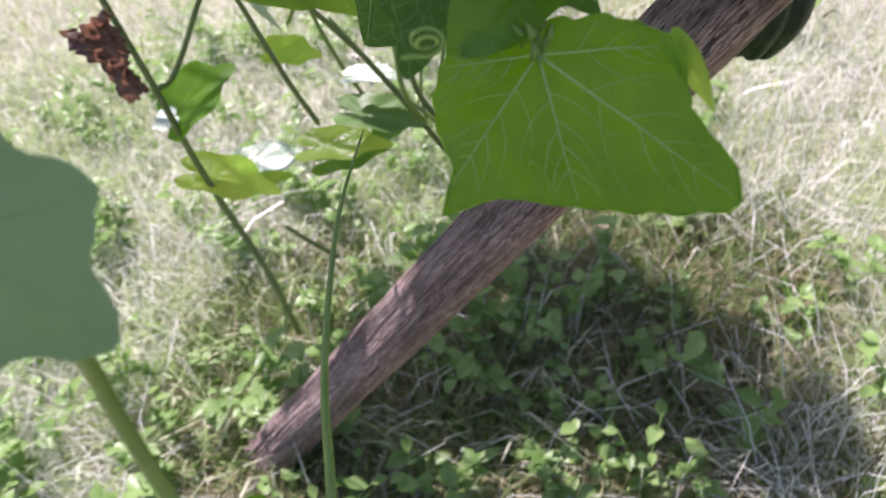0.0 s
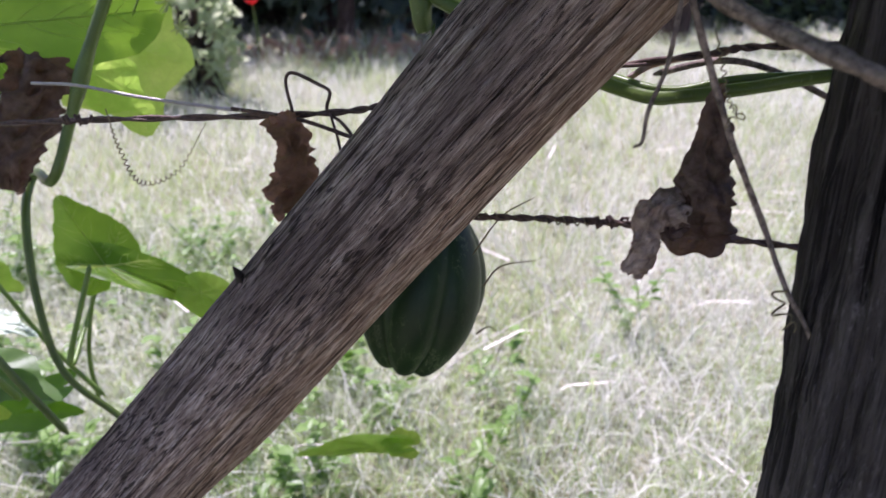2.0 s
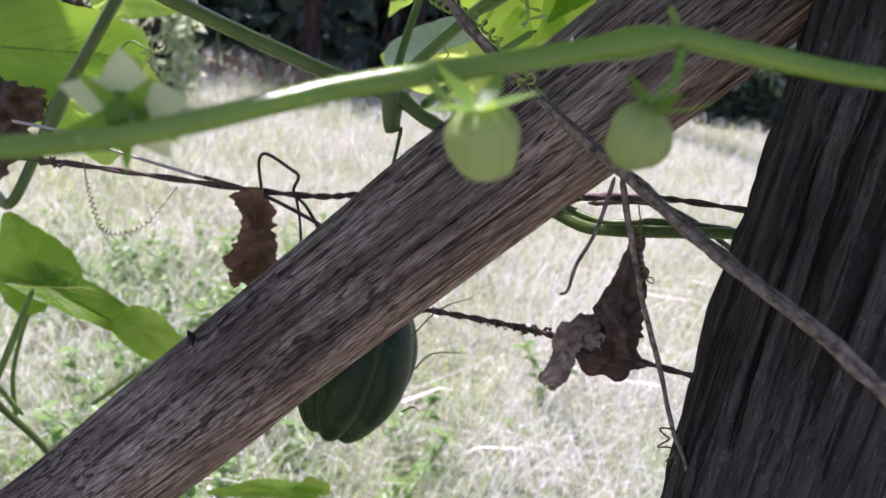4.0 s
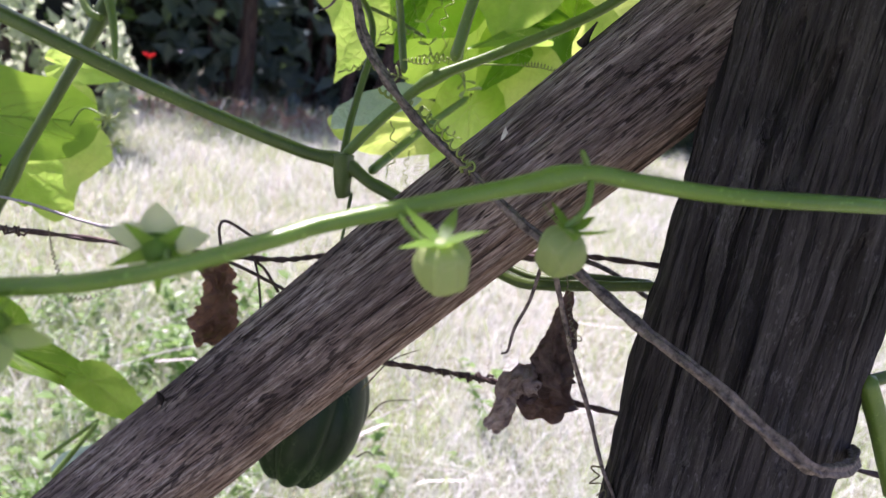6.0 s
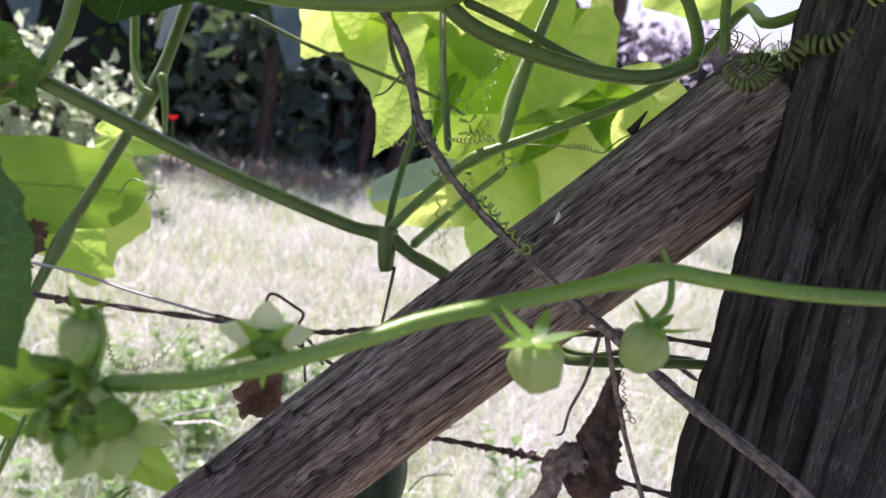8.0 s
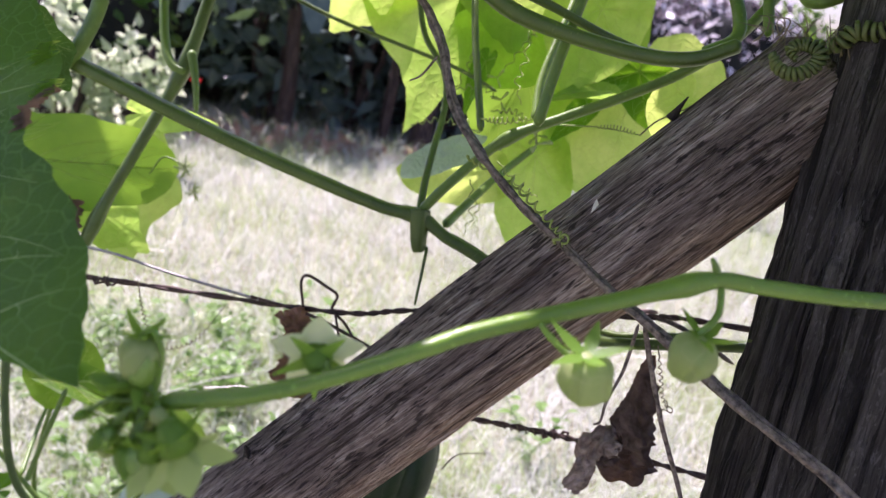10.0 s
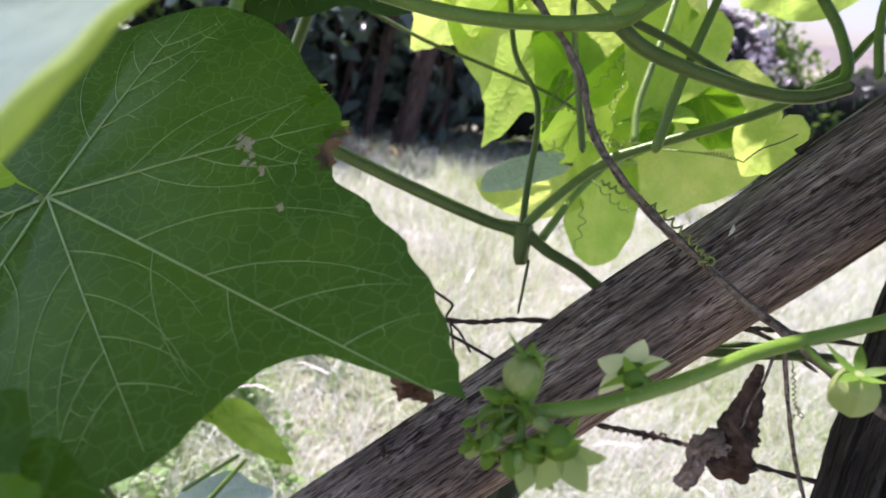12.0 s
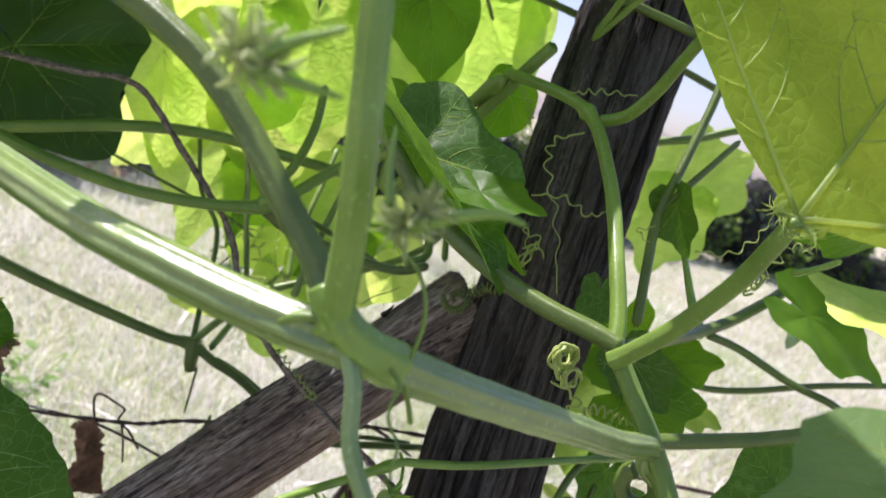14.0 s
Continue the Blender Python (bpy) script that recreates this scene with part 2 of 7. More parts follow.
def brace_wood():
    """Sun-greyed round timber: long fibres, soft dark weather clouds, short dashes, and a less weathered underside
    painted browner and lighter for light bounced off the grass.
    """
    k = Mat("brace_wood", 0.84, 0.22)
    fibre = k.noise(1150, 4, k.mapping((1, 1, 0.075)), 0.62)
    streak = k.noise(430, 5, k.mapping((1, 1, 0.085)), 0.66)
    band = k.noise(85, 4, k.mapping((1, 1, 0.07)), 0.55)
    dash = k.noise(360, 3, k.mapping((1, 1, 0.20)), 0.55)
    cloud = k.noise(34, 5, k.mapping((1, 1, 0.28)), 0.62)
    field = k.noise(13, 3, k.mapping((1, 1, 0.5)))
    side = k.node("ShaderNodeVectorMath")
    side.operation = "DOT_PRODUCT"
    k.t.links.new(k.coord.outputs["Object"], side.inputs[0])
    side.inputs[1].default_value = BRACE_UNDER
    # Mask of the underside whose colour carries the grass's bounce light.
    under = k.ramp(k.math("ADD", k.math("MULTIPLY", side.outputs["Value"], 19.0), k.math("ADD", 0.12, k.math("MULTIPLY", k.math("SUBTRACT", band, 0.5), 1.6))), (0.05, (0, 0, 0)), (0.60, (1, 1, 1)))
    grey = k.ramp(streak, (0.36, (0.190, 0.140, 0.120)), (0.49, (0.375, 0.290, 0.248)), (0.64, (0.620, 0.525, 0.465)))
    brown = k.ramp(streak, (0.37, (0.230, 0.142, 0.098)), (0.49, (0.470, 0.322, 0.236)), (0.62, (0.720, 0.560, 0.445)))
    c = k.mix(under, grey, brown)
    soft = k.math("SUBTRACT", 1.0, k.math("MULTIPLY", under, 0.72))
    c = k.mix(k.math("MULTIPLY", k.ramp(cloud, (0.43, (0, 0, 0)), (0.60, (0.88, 0.88, 0.88))), soft), c, k.mix(streak, (0.060, 0.044, 0.040), (0.260, 0.195, 0.172)))
    many = k.math("ADD", dash, k.math("MULTIPLY", k.math("SUBTRACT", field, 0.5), 0.5))
    along = k.node("ShaderNodeSeparateXYZ", Vector=k.coord.outputs["Object"]).outputs["Z"]
    worn = k.ramp(along, (0.85, (0.40, 0.40, 0.40)), (1.0, (1, 1, 1)))
    c = k.mix(k.math("SUBTRACT", 0.5, k.math("MULTIPLY", worn, 0.5)), c, k.ramp(band, (0.36, (0.20, 0.140, 0.112)), (0.64, (0.44, 0.335, 0.275))))
    c = k.mix(k.math("MULTIPLY", k.ramp(many, (0.57, (0, 0, 0)), (0.63, (0.90, 0.90, 0.90))), k.math("MULTIPLY", soft, worn)), c, (0.040, 0.029, 0.027))
    check = k.noise(300, 3, k.mapping((1, 1, 0.022)), 0.6)
    split = k.ramp(check, (0.575, (0, 0, 0)), (0.605, (0.80, 0.80, 0.80)))
    c = k.mix(k.math("MULTIPLY", split, worn), c, (0.060, 0.040, 0.032))
    c = k.mix(1.0, c, k.ramp(fibre, (0.37, (0.46, 0.44, 0.44)), (0.48, (1, 1, 1)), (0.63, (1.25, 1.27, 1.29))), "MULTIPLY")
    k.color(c)
    h = k.math("ADD", k.math("MULTIPLY", streak, 1.6), k.math("ADD", k.math("MULTIPLY", fibre, 0.7), k.math("ADD", k.math("MULTIPLY", many, -0.8), k.math("MULTIPLY", split, -0.7))))
    k.bump(h, 1.0, 0.0036)
    return k.m


def post_wood():
    """Old dark split timber: broad dull faces with faint grain, grey weathered scurf and fine checks."""
    k = Mat("post_wood", 0.86, 0.22)
    streak = k.noise(260, 5, k.mapping((1, 1, 0.06)), 0.65)
    fibre = k.noise(900, 3, k.mapping((1, 1, 0.05)), 0.6)
    scurf = k.noise(420, 4, k.mapping((1, 1, 0.40)), 0.7)
    field = k.noise(24, 4, k.mapping((1, 1, 0.35)))
    c = k.ramp(streak, (0.32, (0.022, 0.018, 0.017)), (0.50, (0.050, 0.043, 0.040)), (0.68, (0.088, 0.078, 0.073)))
    c = k.mix(k.ramp(field, (0.40, (0, 0, 0)), (0.62, (0.6, 0.6, 0.6))), c, k.ramp(streak, (0.34, (0.045, 0.039, 0.037)), (0.66, (0.134, 0.122, 0.116))))
    flake = k.math("ADD", scurf, k.math("MULTIPLY", k.math("SUBTRACT", field, 0.5), 0.5))
    c = k.mix(k.ramp(flake, (0.58, (0, 0, 0)), (0.68, (0.55, 0.55, 0.55))), c, (0.179, 0.167, 0.165))
    c = k.mix(k.ramp(fibre, (0.36, (0.6, 0.6, 0.6)), (0.46, (0, 0, 0))), c, (0.014, 0.012, 0.012))
    check = k.noise(150, 4, k.mapping((1, 1, 0.030)), 0.6)
    cut = k.ramp(check, (0.565, (0, 0, 0)), (0.600, (0.72, 0.72, 0.72)))
    c = k.mix(cut, c, (0.005, 0.004, 0.004))
    k.color(c)
    h = k.math("ADD", k.math("MULTIPLY", streak, 1.2), k.math("ADD", k.math("MULTIPLY", scurf, 0.7), k.math("ADD", k.math("MULTIPLY", fibre, 0.4), k.math("MULTIPLY", cut, -1.6))))
    k.bump(h, 0.9, 0.0040)
    return k.m


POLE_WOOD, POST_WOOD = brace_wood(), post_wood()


def plain_material(name, a, b, rough=0.7, scale=60, metal=0.0, bump=0.3, through=None, share=0.3):
    k = Mat(name, rough, 0.3)
    k.color(k.ramp(k.noise(scale, 5, rough=0.65), (0.32, a), (0.68, b)))
    k.b.inputs["Metallic"].default_value = metal
    n = k.bump(k.noise(scale * 5, 4), bump, 0.0015)
    if through:
        k.thin(k.ramp(k.noise(scale, 3), (0.3, through), (0.7, tuple(c * 1.2 for c in through))), share, n)
    return k.m


STRAW = plain_material("straw", (0.55, 0.51, 0.42), (0.78, 0.75, 0.66), 0.6, 120, 0, 0.3)
DEAD_LEAF = plain_material("dead_leaf", (0.040, 0.028, 0.024), (0.185, 0.132, 0.110), 0.75, 70, 0, 0.9, (0.42, 0.20, 0.11), 0.2)
DEAD_RUST = plain_material("dead_leaf_rusty", (0.055, 0.034, 0.027), (0.27, 0.155, 0.105), 0.75, 60, 0, 0.9, (0.62, 0.34, 0.22), 0.30)
DEAD_PALE = plain_material("dead_leaf_pale", (0.155, 0.112, 0.098), (0.52, 0.435, 0.39), 0.7, 110, 0, 0.8, (0.5, 0.3, 0.18), 0.25)
SCAR = plain_material("leaf_scar", (0.42, 0.33, 0.18), (0.66, 0.57, 0.38), 0.8, 200, 0, 0.5)
DRY_VINE = plain_material("dry_vine", (0.048, 0.036, 0.030), (0.35, 0.28, 0.235), 0.8, 210, 0, 0.7)
WIRE = plain_material("rusty_wire", (0.060, 0.042, 0.036), (0.17, 0.115, 0.095), 0.6, 240, 0.35, 0.6)
WIRE_GREY = plain_material("grey_wire", (0.28, 0.26, 0.25), (0.45, 0.43, 0.41), 0.45, 240, 0.6, 0.4)
RUST_DARK = plain_material("dark_stub", (0.020, 0.016, 0.014), (0.060, 0.048, 0.040), 0.8, 200, 0, 0.6)
RUST = plain_material("rust", (0.09, 0.042, 0.026), (0.20, 0.095, 0.055), 0.8, 160, 0.2, 0.7)


def gourd_material():
    k = Mat("gourd_skin", 0.45, 0.3)
    base = k.ramp(k.noise(30, 4), (0.3, (0.006, 0.020, 0.005)), (0.7, (0.015, 0.042, 0.010)))
    vein = k.ramp(k.noise(38, 6, k.mapping((1, 1, 0.35)), 0.75), (0.49, (0, 0, 0)), (0.505, (0.8, 0.8, 0.8)), (0.52, (0, 0, 0)))
    k.color(k.mix(k.math("MULTIPLY", vein, k.ramp(k.noise(14, 2), (0.45, (0.1, 0.1, 0.1)), (0.6, (1, 1, 1)))), base, (0.15, 0.19, 0.09)))
    k.bump(k.noise(140, 4), 0.35, 0.001)
    return k.m


GOURD = gourd_material()


def grass_material(name, straw, green, share, through):
    k = Mat(name, 0.5, 0.3)
    r = k.island()
    patch = k.noise(1.6, 3)
    sel = k.math("ADD", k.math("MULTIPLY", r, 0.75), k.math("MULTIPLY", k.math("SUBTRACT", patch, 0.5), 1.3))
    k.color(k.mix(k.ramp(sel, (0.20, (0, 0, 0)), (0.42, (1, 1, 1))), green, straw))
    k.thin(k.mix(k.ramp(sel, (0.20, (0, 0, 0)), (0.42, (1, 1, 1))), through, straw), share)
    return k.m


GRASS = grass_material("meadow_grass", (0.705, 0.725, 0.625), (0.31, 0.41, 0.17), 0.42, (0.48, 0.62, 0.22))
# Two weed tones: pale for the sunlit side, dark to deepen the shade.
WEEDS_PALE = grass_material("pale_weeds", (0.64, 0.67, 0.47), (0.28, 0.40, 0.14), 0.42, (0.46, 0.62, 0.18))
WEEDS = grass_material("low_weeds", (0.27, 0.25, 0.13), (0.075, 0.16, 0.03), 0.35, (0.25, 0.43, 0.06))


def ground_material():
    k = Mat("meadow_soil", 0.95, 0.1)
    a = k.ramp(k.noise(1.1, 6), (0.35, (0.22, 0.22, 0.13)), (0.65, (0.38, 0.39, 0.25)))
    b = k.ramp(k.noise(45, 5), (0.40, (0.12, 0.11, 0.07)), (0.60, (0.46, 0.46, 0.33)))
    k.color(k.mix(0.5, a, b))
    k.bump(k.noise(60, 5), 1.0, 0.02)
    return k.m


GROUND = ground_material()
# Shaded and sunlit copies of hedge foliage; the light is in the colour.
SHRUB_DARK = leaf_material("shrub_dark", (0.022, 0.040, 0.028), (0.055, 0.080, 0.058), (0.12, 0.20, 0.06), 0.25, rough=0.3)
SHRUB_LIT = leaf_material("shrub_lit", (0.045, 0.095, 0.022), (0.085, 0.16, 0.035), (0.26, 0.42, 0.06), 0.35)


def speckled_material():
    """Leaves of a mauve shrub: dark mauve ones paint shaded gaps, grey-mauve ones its own tone, near-white ones
    highlights.
    """
    k = Mat("shrub_speckled", 0.4, 0.5)
    c = k.ramp(k.island(), (0.22, (0.10, 0.075, 0.085)), (0.40, (0.36, 0.31, 0.33)), (0.62, (0.76, 0.73, 0.74)))
    k.color(c)
    k.thin(c, 0.35)
    return k.m


SHRUB_PURPLE = speckled_material()
# Sunlit brightness of the front shrubs, put into the leaf colour.
SHRUB_PALE = leaf_material("shrub_pale", (0.20, 0.27, 0.15), (0.36, 0.43, 0.28), (0.80, 0.88, 0.60), 0.55)
# Near-black colour that stands for the shade inside a shrub.
SHRUB_INNER_SHADE = plain_material("shrub_inner_shade", (0.008, 0.010, 0.008), (0.020, 0.022, 0.016), 0.95, 3)
BANANA = leaf_material("banana_leaf", (0.09, 0.13, 0.115), (0.13, 0.18, 0.155), (0.12, 0.2, 0.06), 0.25, rough=0.3)
BARK = wood_material("tree_bark", (0.12, 0.085, 0.07), (0.07, 0.048, 0.04), (0.028, 0.02, 0.018), (0.13, 0.07, 0.05), 0.05)
RED = plain_material("red_petal", (0.45, 0.015, 0.012), (0.65, 0.03, 0.02), 0.5, 80, 0, 0.2, (0.7, 0.04, 0.03), 0.3)
DRY_BRUSH = plain_material("dry_brush", (0.28, 0.16, 0.11), (0.52, 0.34, 0.26), 0.85, 40, 0, 0.4, (0.6, 0.4, 0.28), 0.25)
HILL = plain_material("far_hill", (0.15, 0.15, 0.13), (0.24, 0.21, 0.17), 1.0, 0.06, 0, 0.0)


# ---------------------------------------------------------------- mesh helpers
def part(name, verts, faces, mat, parent=None, label="", smooth=True):
    """One mesh object from world-space vertices, under a thing or a part."""
    me = bpy.data.meshes.new(name)
    base = Vector((0, 0, 0)) if parent is None else HOME[parent.name]
    me.from_pydata([(v[0] - base.x, v[1] - base.y, v[2] - base.z) for v in verts], [], faces)
    if smooth:
        me.polygons.foreach_set("use_smooth", [True] * len(me.polygons))
    me.materials.append(mat)
    ob = new(name, me)
    if parent is not None:
        ob.parent = parent
        HOME[ob.name] = base
    else:
        HOME[ob.name] = Vector((0, 0, 0))
    if label:
        ob["label"] = label
    return ob


HOME = {}


def thing(name, at, label, category, group="", kind=""):
    ob = new(name)
    ob.empty_display_size = 0.02
    ob.location = at
    HOME[ob.name] = Vector(at)
    return tagged(ob, label, category, group, kind)


def spline(points, n):
    """n points on a Catmull-Rom curve through the points."""
    p = [Vector(q) for q in points]
    p = [p[0] * 2 - p[1]] + p + [p[-1] * 2 - p[-2]]
    out, spans = [], len(p) - 3
    for i in range(n):
        f = i / (n - 1) * spans
        s = min(int(f), spans - 1)
        u = f - s
        a, b, c, d = p[s:s + 4]
        out.append(0.5 * (2 * b + (c - a) * u + (2 * a - 5 * b + 4 * c - d) * u * u + (3 * b - a - 3 * c + d) * u ** 3))
    return out


def tube_mesh(path, radius, sides=10, ribs=0.0, rib_count=5, caps=True, rough=0.0):
    """Vertices and faces of a tube along the path; radius: a number, or a function of 0..1."""
    verts, faces = [], []
    n = len(path)
    up = Vector((0.31, 0.22, 0.92)).normalized()
    for i, c in enumerate(path):
        d = (path[min(i + 1, n - 1)] - path[max(i - 1, 0)]).normalized()
        u = up - d * up.dot(d)
        if u.length < 1e-3:
            u = d.orthogonal()
        u.normalize()
        up = u
        w = d.cross(u)
        r = radius(i / (n - 1)) if callable(radius) else radius
        for k in range(sides):
            a = 2 * math.pi * k / sides
            rr = r * (1 + ribs * math.cos(rib_count * a + i * 0.02))
            if rough:
                rr *= 1 + rough * noise.noise(c * 90 + Vector((math.cos(a), math.sin(a), 0)) * 1.3)
            verts.append(c + (u * math.cos(a) + w * math.sin(a)) * rr)
        if i:
            o = (i - 1) * sides
            for k in range(sides):
                faces.append((o + k, o + (k + 1) % sides, o + sides + (k + 1) % sides, o + sides + k))
    if caps:
        faces.append(tuple(range(sides))[::-1])
        faces.append(tuple(range((n - 1) * sides, n * sides)))
    return verts, faces


def stem(name, parent, points, r0, r1=None, mat=None, n=0, sides=14, ribs=0.06, label="", rough=0.05, swell=(), belly=0.0, rib_count=5):
    """A stalk along points. swell: places (0..1) where it thickens into a joint."""
    r1 = r0 if r1 is None else r1
    n = n or 10 * len(points)

    def radius(f):
        r = r0 + (r1 - r0) * f + belly * math.sin(math.pi * f)
        r *= max(0.12, min(1, f * 60, (1 - f) * 60)) ** 0.5
        for s in swell:
            r *= 1 + 0.45 * math.exp(-(((f - s) / 0.025) ** 2))
        return r
    return part(name, *tube_mesh(spline(points, n), radius, sides, ribs, rib_count, rough=rough), mat or STEM, parent, label)


def tendril(parent, points, coil, turns, r=0.0006, mat=None, start=0.1, end=0.9, name="tendril"):
    """A thread along points which winds into a coil of that radius between start and end."""
    n = int(max(40, turns * 12))
    path = spline(points, n)
    out = []
    u = Vector((0.2, 0.9, 0.3))
    for i, c in enumerate(path):
        f = i / (n - 1)
        d = (path[min(i + 1, n - 1)] - path[max(i - 1, 0)]).normalized()
        u = (u - d * u.dot(d)).normalized()
        w = d.cross(u)
        g = min(max((f - start) / (end - start), 0), 1)
        amp = coil * math.sin(math.pi * min(max((f - start) / (end - start), 0), 1)) ** 0.4
        a = 2 * math.pi * turns * g
        out.append(c + (u * math.cos(a) + w * math.sin(a)) * amp)
    return part(name, *tube_mesh(out, lambda f: r * (1 - 0.4 * f), 5), mat or TENDRIL, parent)


SURFACE = {}
# The outline of a broad, shallowly lobed vine leaf: degrees from the tip, length from the stalk.
BROAD = ((0, 1.0), (4, 0.93), (26, 0.72), (44, 0.76), (56, 0.84), (62, 0.80), (84, 0.63), (104, 0.68), (112, 0.70), (140, 0.56), (164, 0.38), (178, 0.10))


def leaf(parent, base, tip, face, width=1.0, cup=0.10, droop=0.12, mat=None, left=BROAD, right=BROAD, veins=True, seed=0,
         rings=7, spokes=88, petiole=None, petiole_r=0.002, name="leaf", label="", ripple=0.009, fold=0.0,
         wavy=0.05, vein=None, mains=None, rim=None, thick=1.0, net=False):
    """A leaf blade with raised ribs. face: a point that its upper side looks at. cup lifts the rim, droop bends the tip back, fold closes it along the midrib."""
    base, tip, face = Vector(base), Vector(tip), Vector(face)
    ey = tip - base
    size = ey.length
    nz = face - (base + tip) / 2
    nz = (nz - ey * (nz.dot(ey) / ey.dot(ey))).normalized()
    ex = ey.cross(nz).normalized() * size * width
    off = Vector((seed * 3.7, seed * 1.9, seed * 5.3))

    def radius(a):
        table = right if a >= 0 else left
        a = abs(a)
        for (a0, r0), (a1, r1) in zip(table, table[1:]):
            if a <= a1:
                u = (a - a0) / max(a1 - a0, 1e-6)
                u = u * u * (3 - 2 * u)
                return r0 + (r1 - r0) * u
        return table[-1][1]

    def place(a, r):
        x, y = r * math.sin(radians(a)), r * math.cos(radians(a))
        h = cup * (x * x) * 1.2 - droop * max(y, 0) ** 2 * 0.9 + fold * abs(x)
        h += ripple * r * math.sin(radians(a) * 9 + seed) + wavy * noise.noise(Vector((x * 2.6, y * 2.6, 0)) + off) * r + wavy * 0.35 * noise.noise(Vector((x * 8, y * 8, 3)) + off) * r
        # the blade bulges softly between its ribs
        h += 0.018 * min(r * 3, 1) * abs(math.sin(radians(a) * 3.2))
        return base + ex * x + ey * y + nz * (h * size)

    verts, faces = [base.copy()], []
    for j in range(1, rings + 1):
        for i in range(spokes):
            a = -178 + 356 * i / (spokes - 1)
            ragged = 1 + (0.014 * noise.noise(Vector((a * 0.09, seed, 1.0))) if j == rings else 0)
            verts.append(place(a, radius(a) * j / rings * ragged))
    for i in range(spokes - 1):
        faces.append((0, 1 + i, 2 + i))
        for j in range(rings - 1):
            o = 1 + j * spokes + i
            faces.append((o, o + spokes, o + spokes + 1, o + 1))
    blade = part(name, verts, faces, mat or LEAF, parent, label)
    if veins:
        if mat is LEAF_YOUNG:
            thick *= 0.5
        lift = nz * (size * 0.002)
        lines = mains or [0] + [s * a for s in (1, -1) for a in (54, 108)]
        vv, ff = [], []

        def rib(points, r0):
            v, f = tube_mesh([p + lift for p in points], lambda q: r0 * (1 - 0.8 * q), 5)
            o = len(vv)
            vv.extend(v)
            ff.extend(tuple(k + o for k in q) for q in f)
        for a in lines:
            long = radius(a)
            rib([place(a, long * q / 12 * 0.96) for q in range(13)], size * thick * (0.0056 if a == 0 else 0.0046))
            for s in (-1, 1):
                for q in (0.26 + 0.05 * (s > 0), 0.44 + 0.06 * (s > 0), 0.60 + 0.05 * (s > 0), 0.76):
                    reach = long * (0.44 - 0.34 * (q - 0.3))
                    pts = [place(a, long * q)]
                    x, y = long * q * math.sin(radians(a)), long * q * math.cos(radians(a))
                    for m in range(9):
                        turn = radians(a + s * (52 - 5.5 * m + 9 * math.sin(seed + q * 9)))
                        x, y = x + reach / 8 * math.sin(turn), y + reach / 8 * math.cos(turn)
                        aa, rr = math.degrees(math.atan2(x, y)), math.hypot(x, y)
                        if rr > radius(aa) * 0.95:
                            break
                        pts.append(place(aa, rr))
                    if len(pts) > 2:
                        rib(pts, size * thick * 0.0017)
                        for m in range(2, len(pts) - 1, 2) if net else ():
                            way = (pts[m + 1] - pts[m - 1]).normalized()
                            off_way = way.cross(nz) * (1 if m % 4 else -1)
                            bit = size * (0.030 + 0.022 * math.sin(seed + m * 3 + q * 40))
                            bend = bit * 0.35 * math.sin(m * 5 + q * 17)
                            rib([pts[m], pts[m] + (off_way * 0.5 + way * 0.25) * bit, pts[m] + off_way * bit + way * (0.3 * bit + bend)], size * thick * 0.0011)
        part("rib", vv, ff, vein or VEIN, blade)
    # Rim tube in a lighter material, so its lit edge is colour.
    if rim:
        a0, a1, r0, r1, rim_mat = rim
        edge = [place(a0 + (a1 - a0) * q / 60, radius(a0 + (a1 - a0) * q / 60)) for q in range(61)]
        part("rolled_rim", *tube_mesh(edge, lambda q: r0 + (r1 - r0) * q, 10, rough=0.25), rim_mat, blade, "sunlit rolled leaf rim")
    SURFACE[blade.name] = (place, nz)
    if petiole:
        stem("petiole", parent, [*petiole, base], petiole_r, petiole_r * 0.8, STEM)
    return blade


# ---------------------------------------------------------------- ground and meadow
def ground_height(x, y):
    return 0.035 * noise.noise(Vector((x * 0.7, y * 0.7, 0))) + 0.10 * noise.noise(Vector((x * 0.13, y * 0.13, 3.0)))


def build_ground():
    rows = [-60, -25, -10, -5] + [-3 + 0.25 * i for i in range(49)] + [10, 11.5, 13, 16, 20, 26, 40, 70, 140, 300, 700, 1500]
    cols = [-900, -300, -100, -40, -20, -12, -9] + [-7 + 0.25 * i for i in range(73)] + [12, 14, 17, 22, 30, 45, 80, 160, 400, 1200]
    verts = [(x, y, ground_height(x, y) if abs(x) < 60 and abs(y) < 60 else 0.0) for y in rows for x in cols]
    w = len(cols)
    faces = [(j * w + i, j * w + i + 1, (j + 1) * w + i + 1, (j + 1) * w + i) for j in range(len(rows) - 1) for i in range(w - 1)]
    tagged(part("ground", verts, faces, GROUND), "dry sunlit meadow soil under mown grass", "ground", kind="structure")


build_ground()


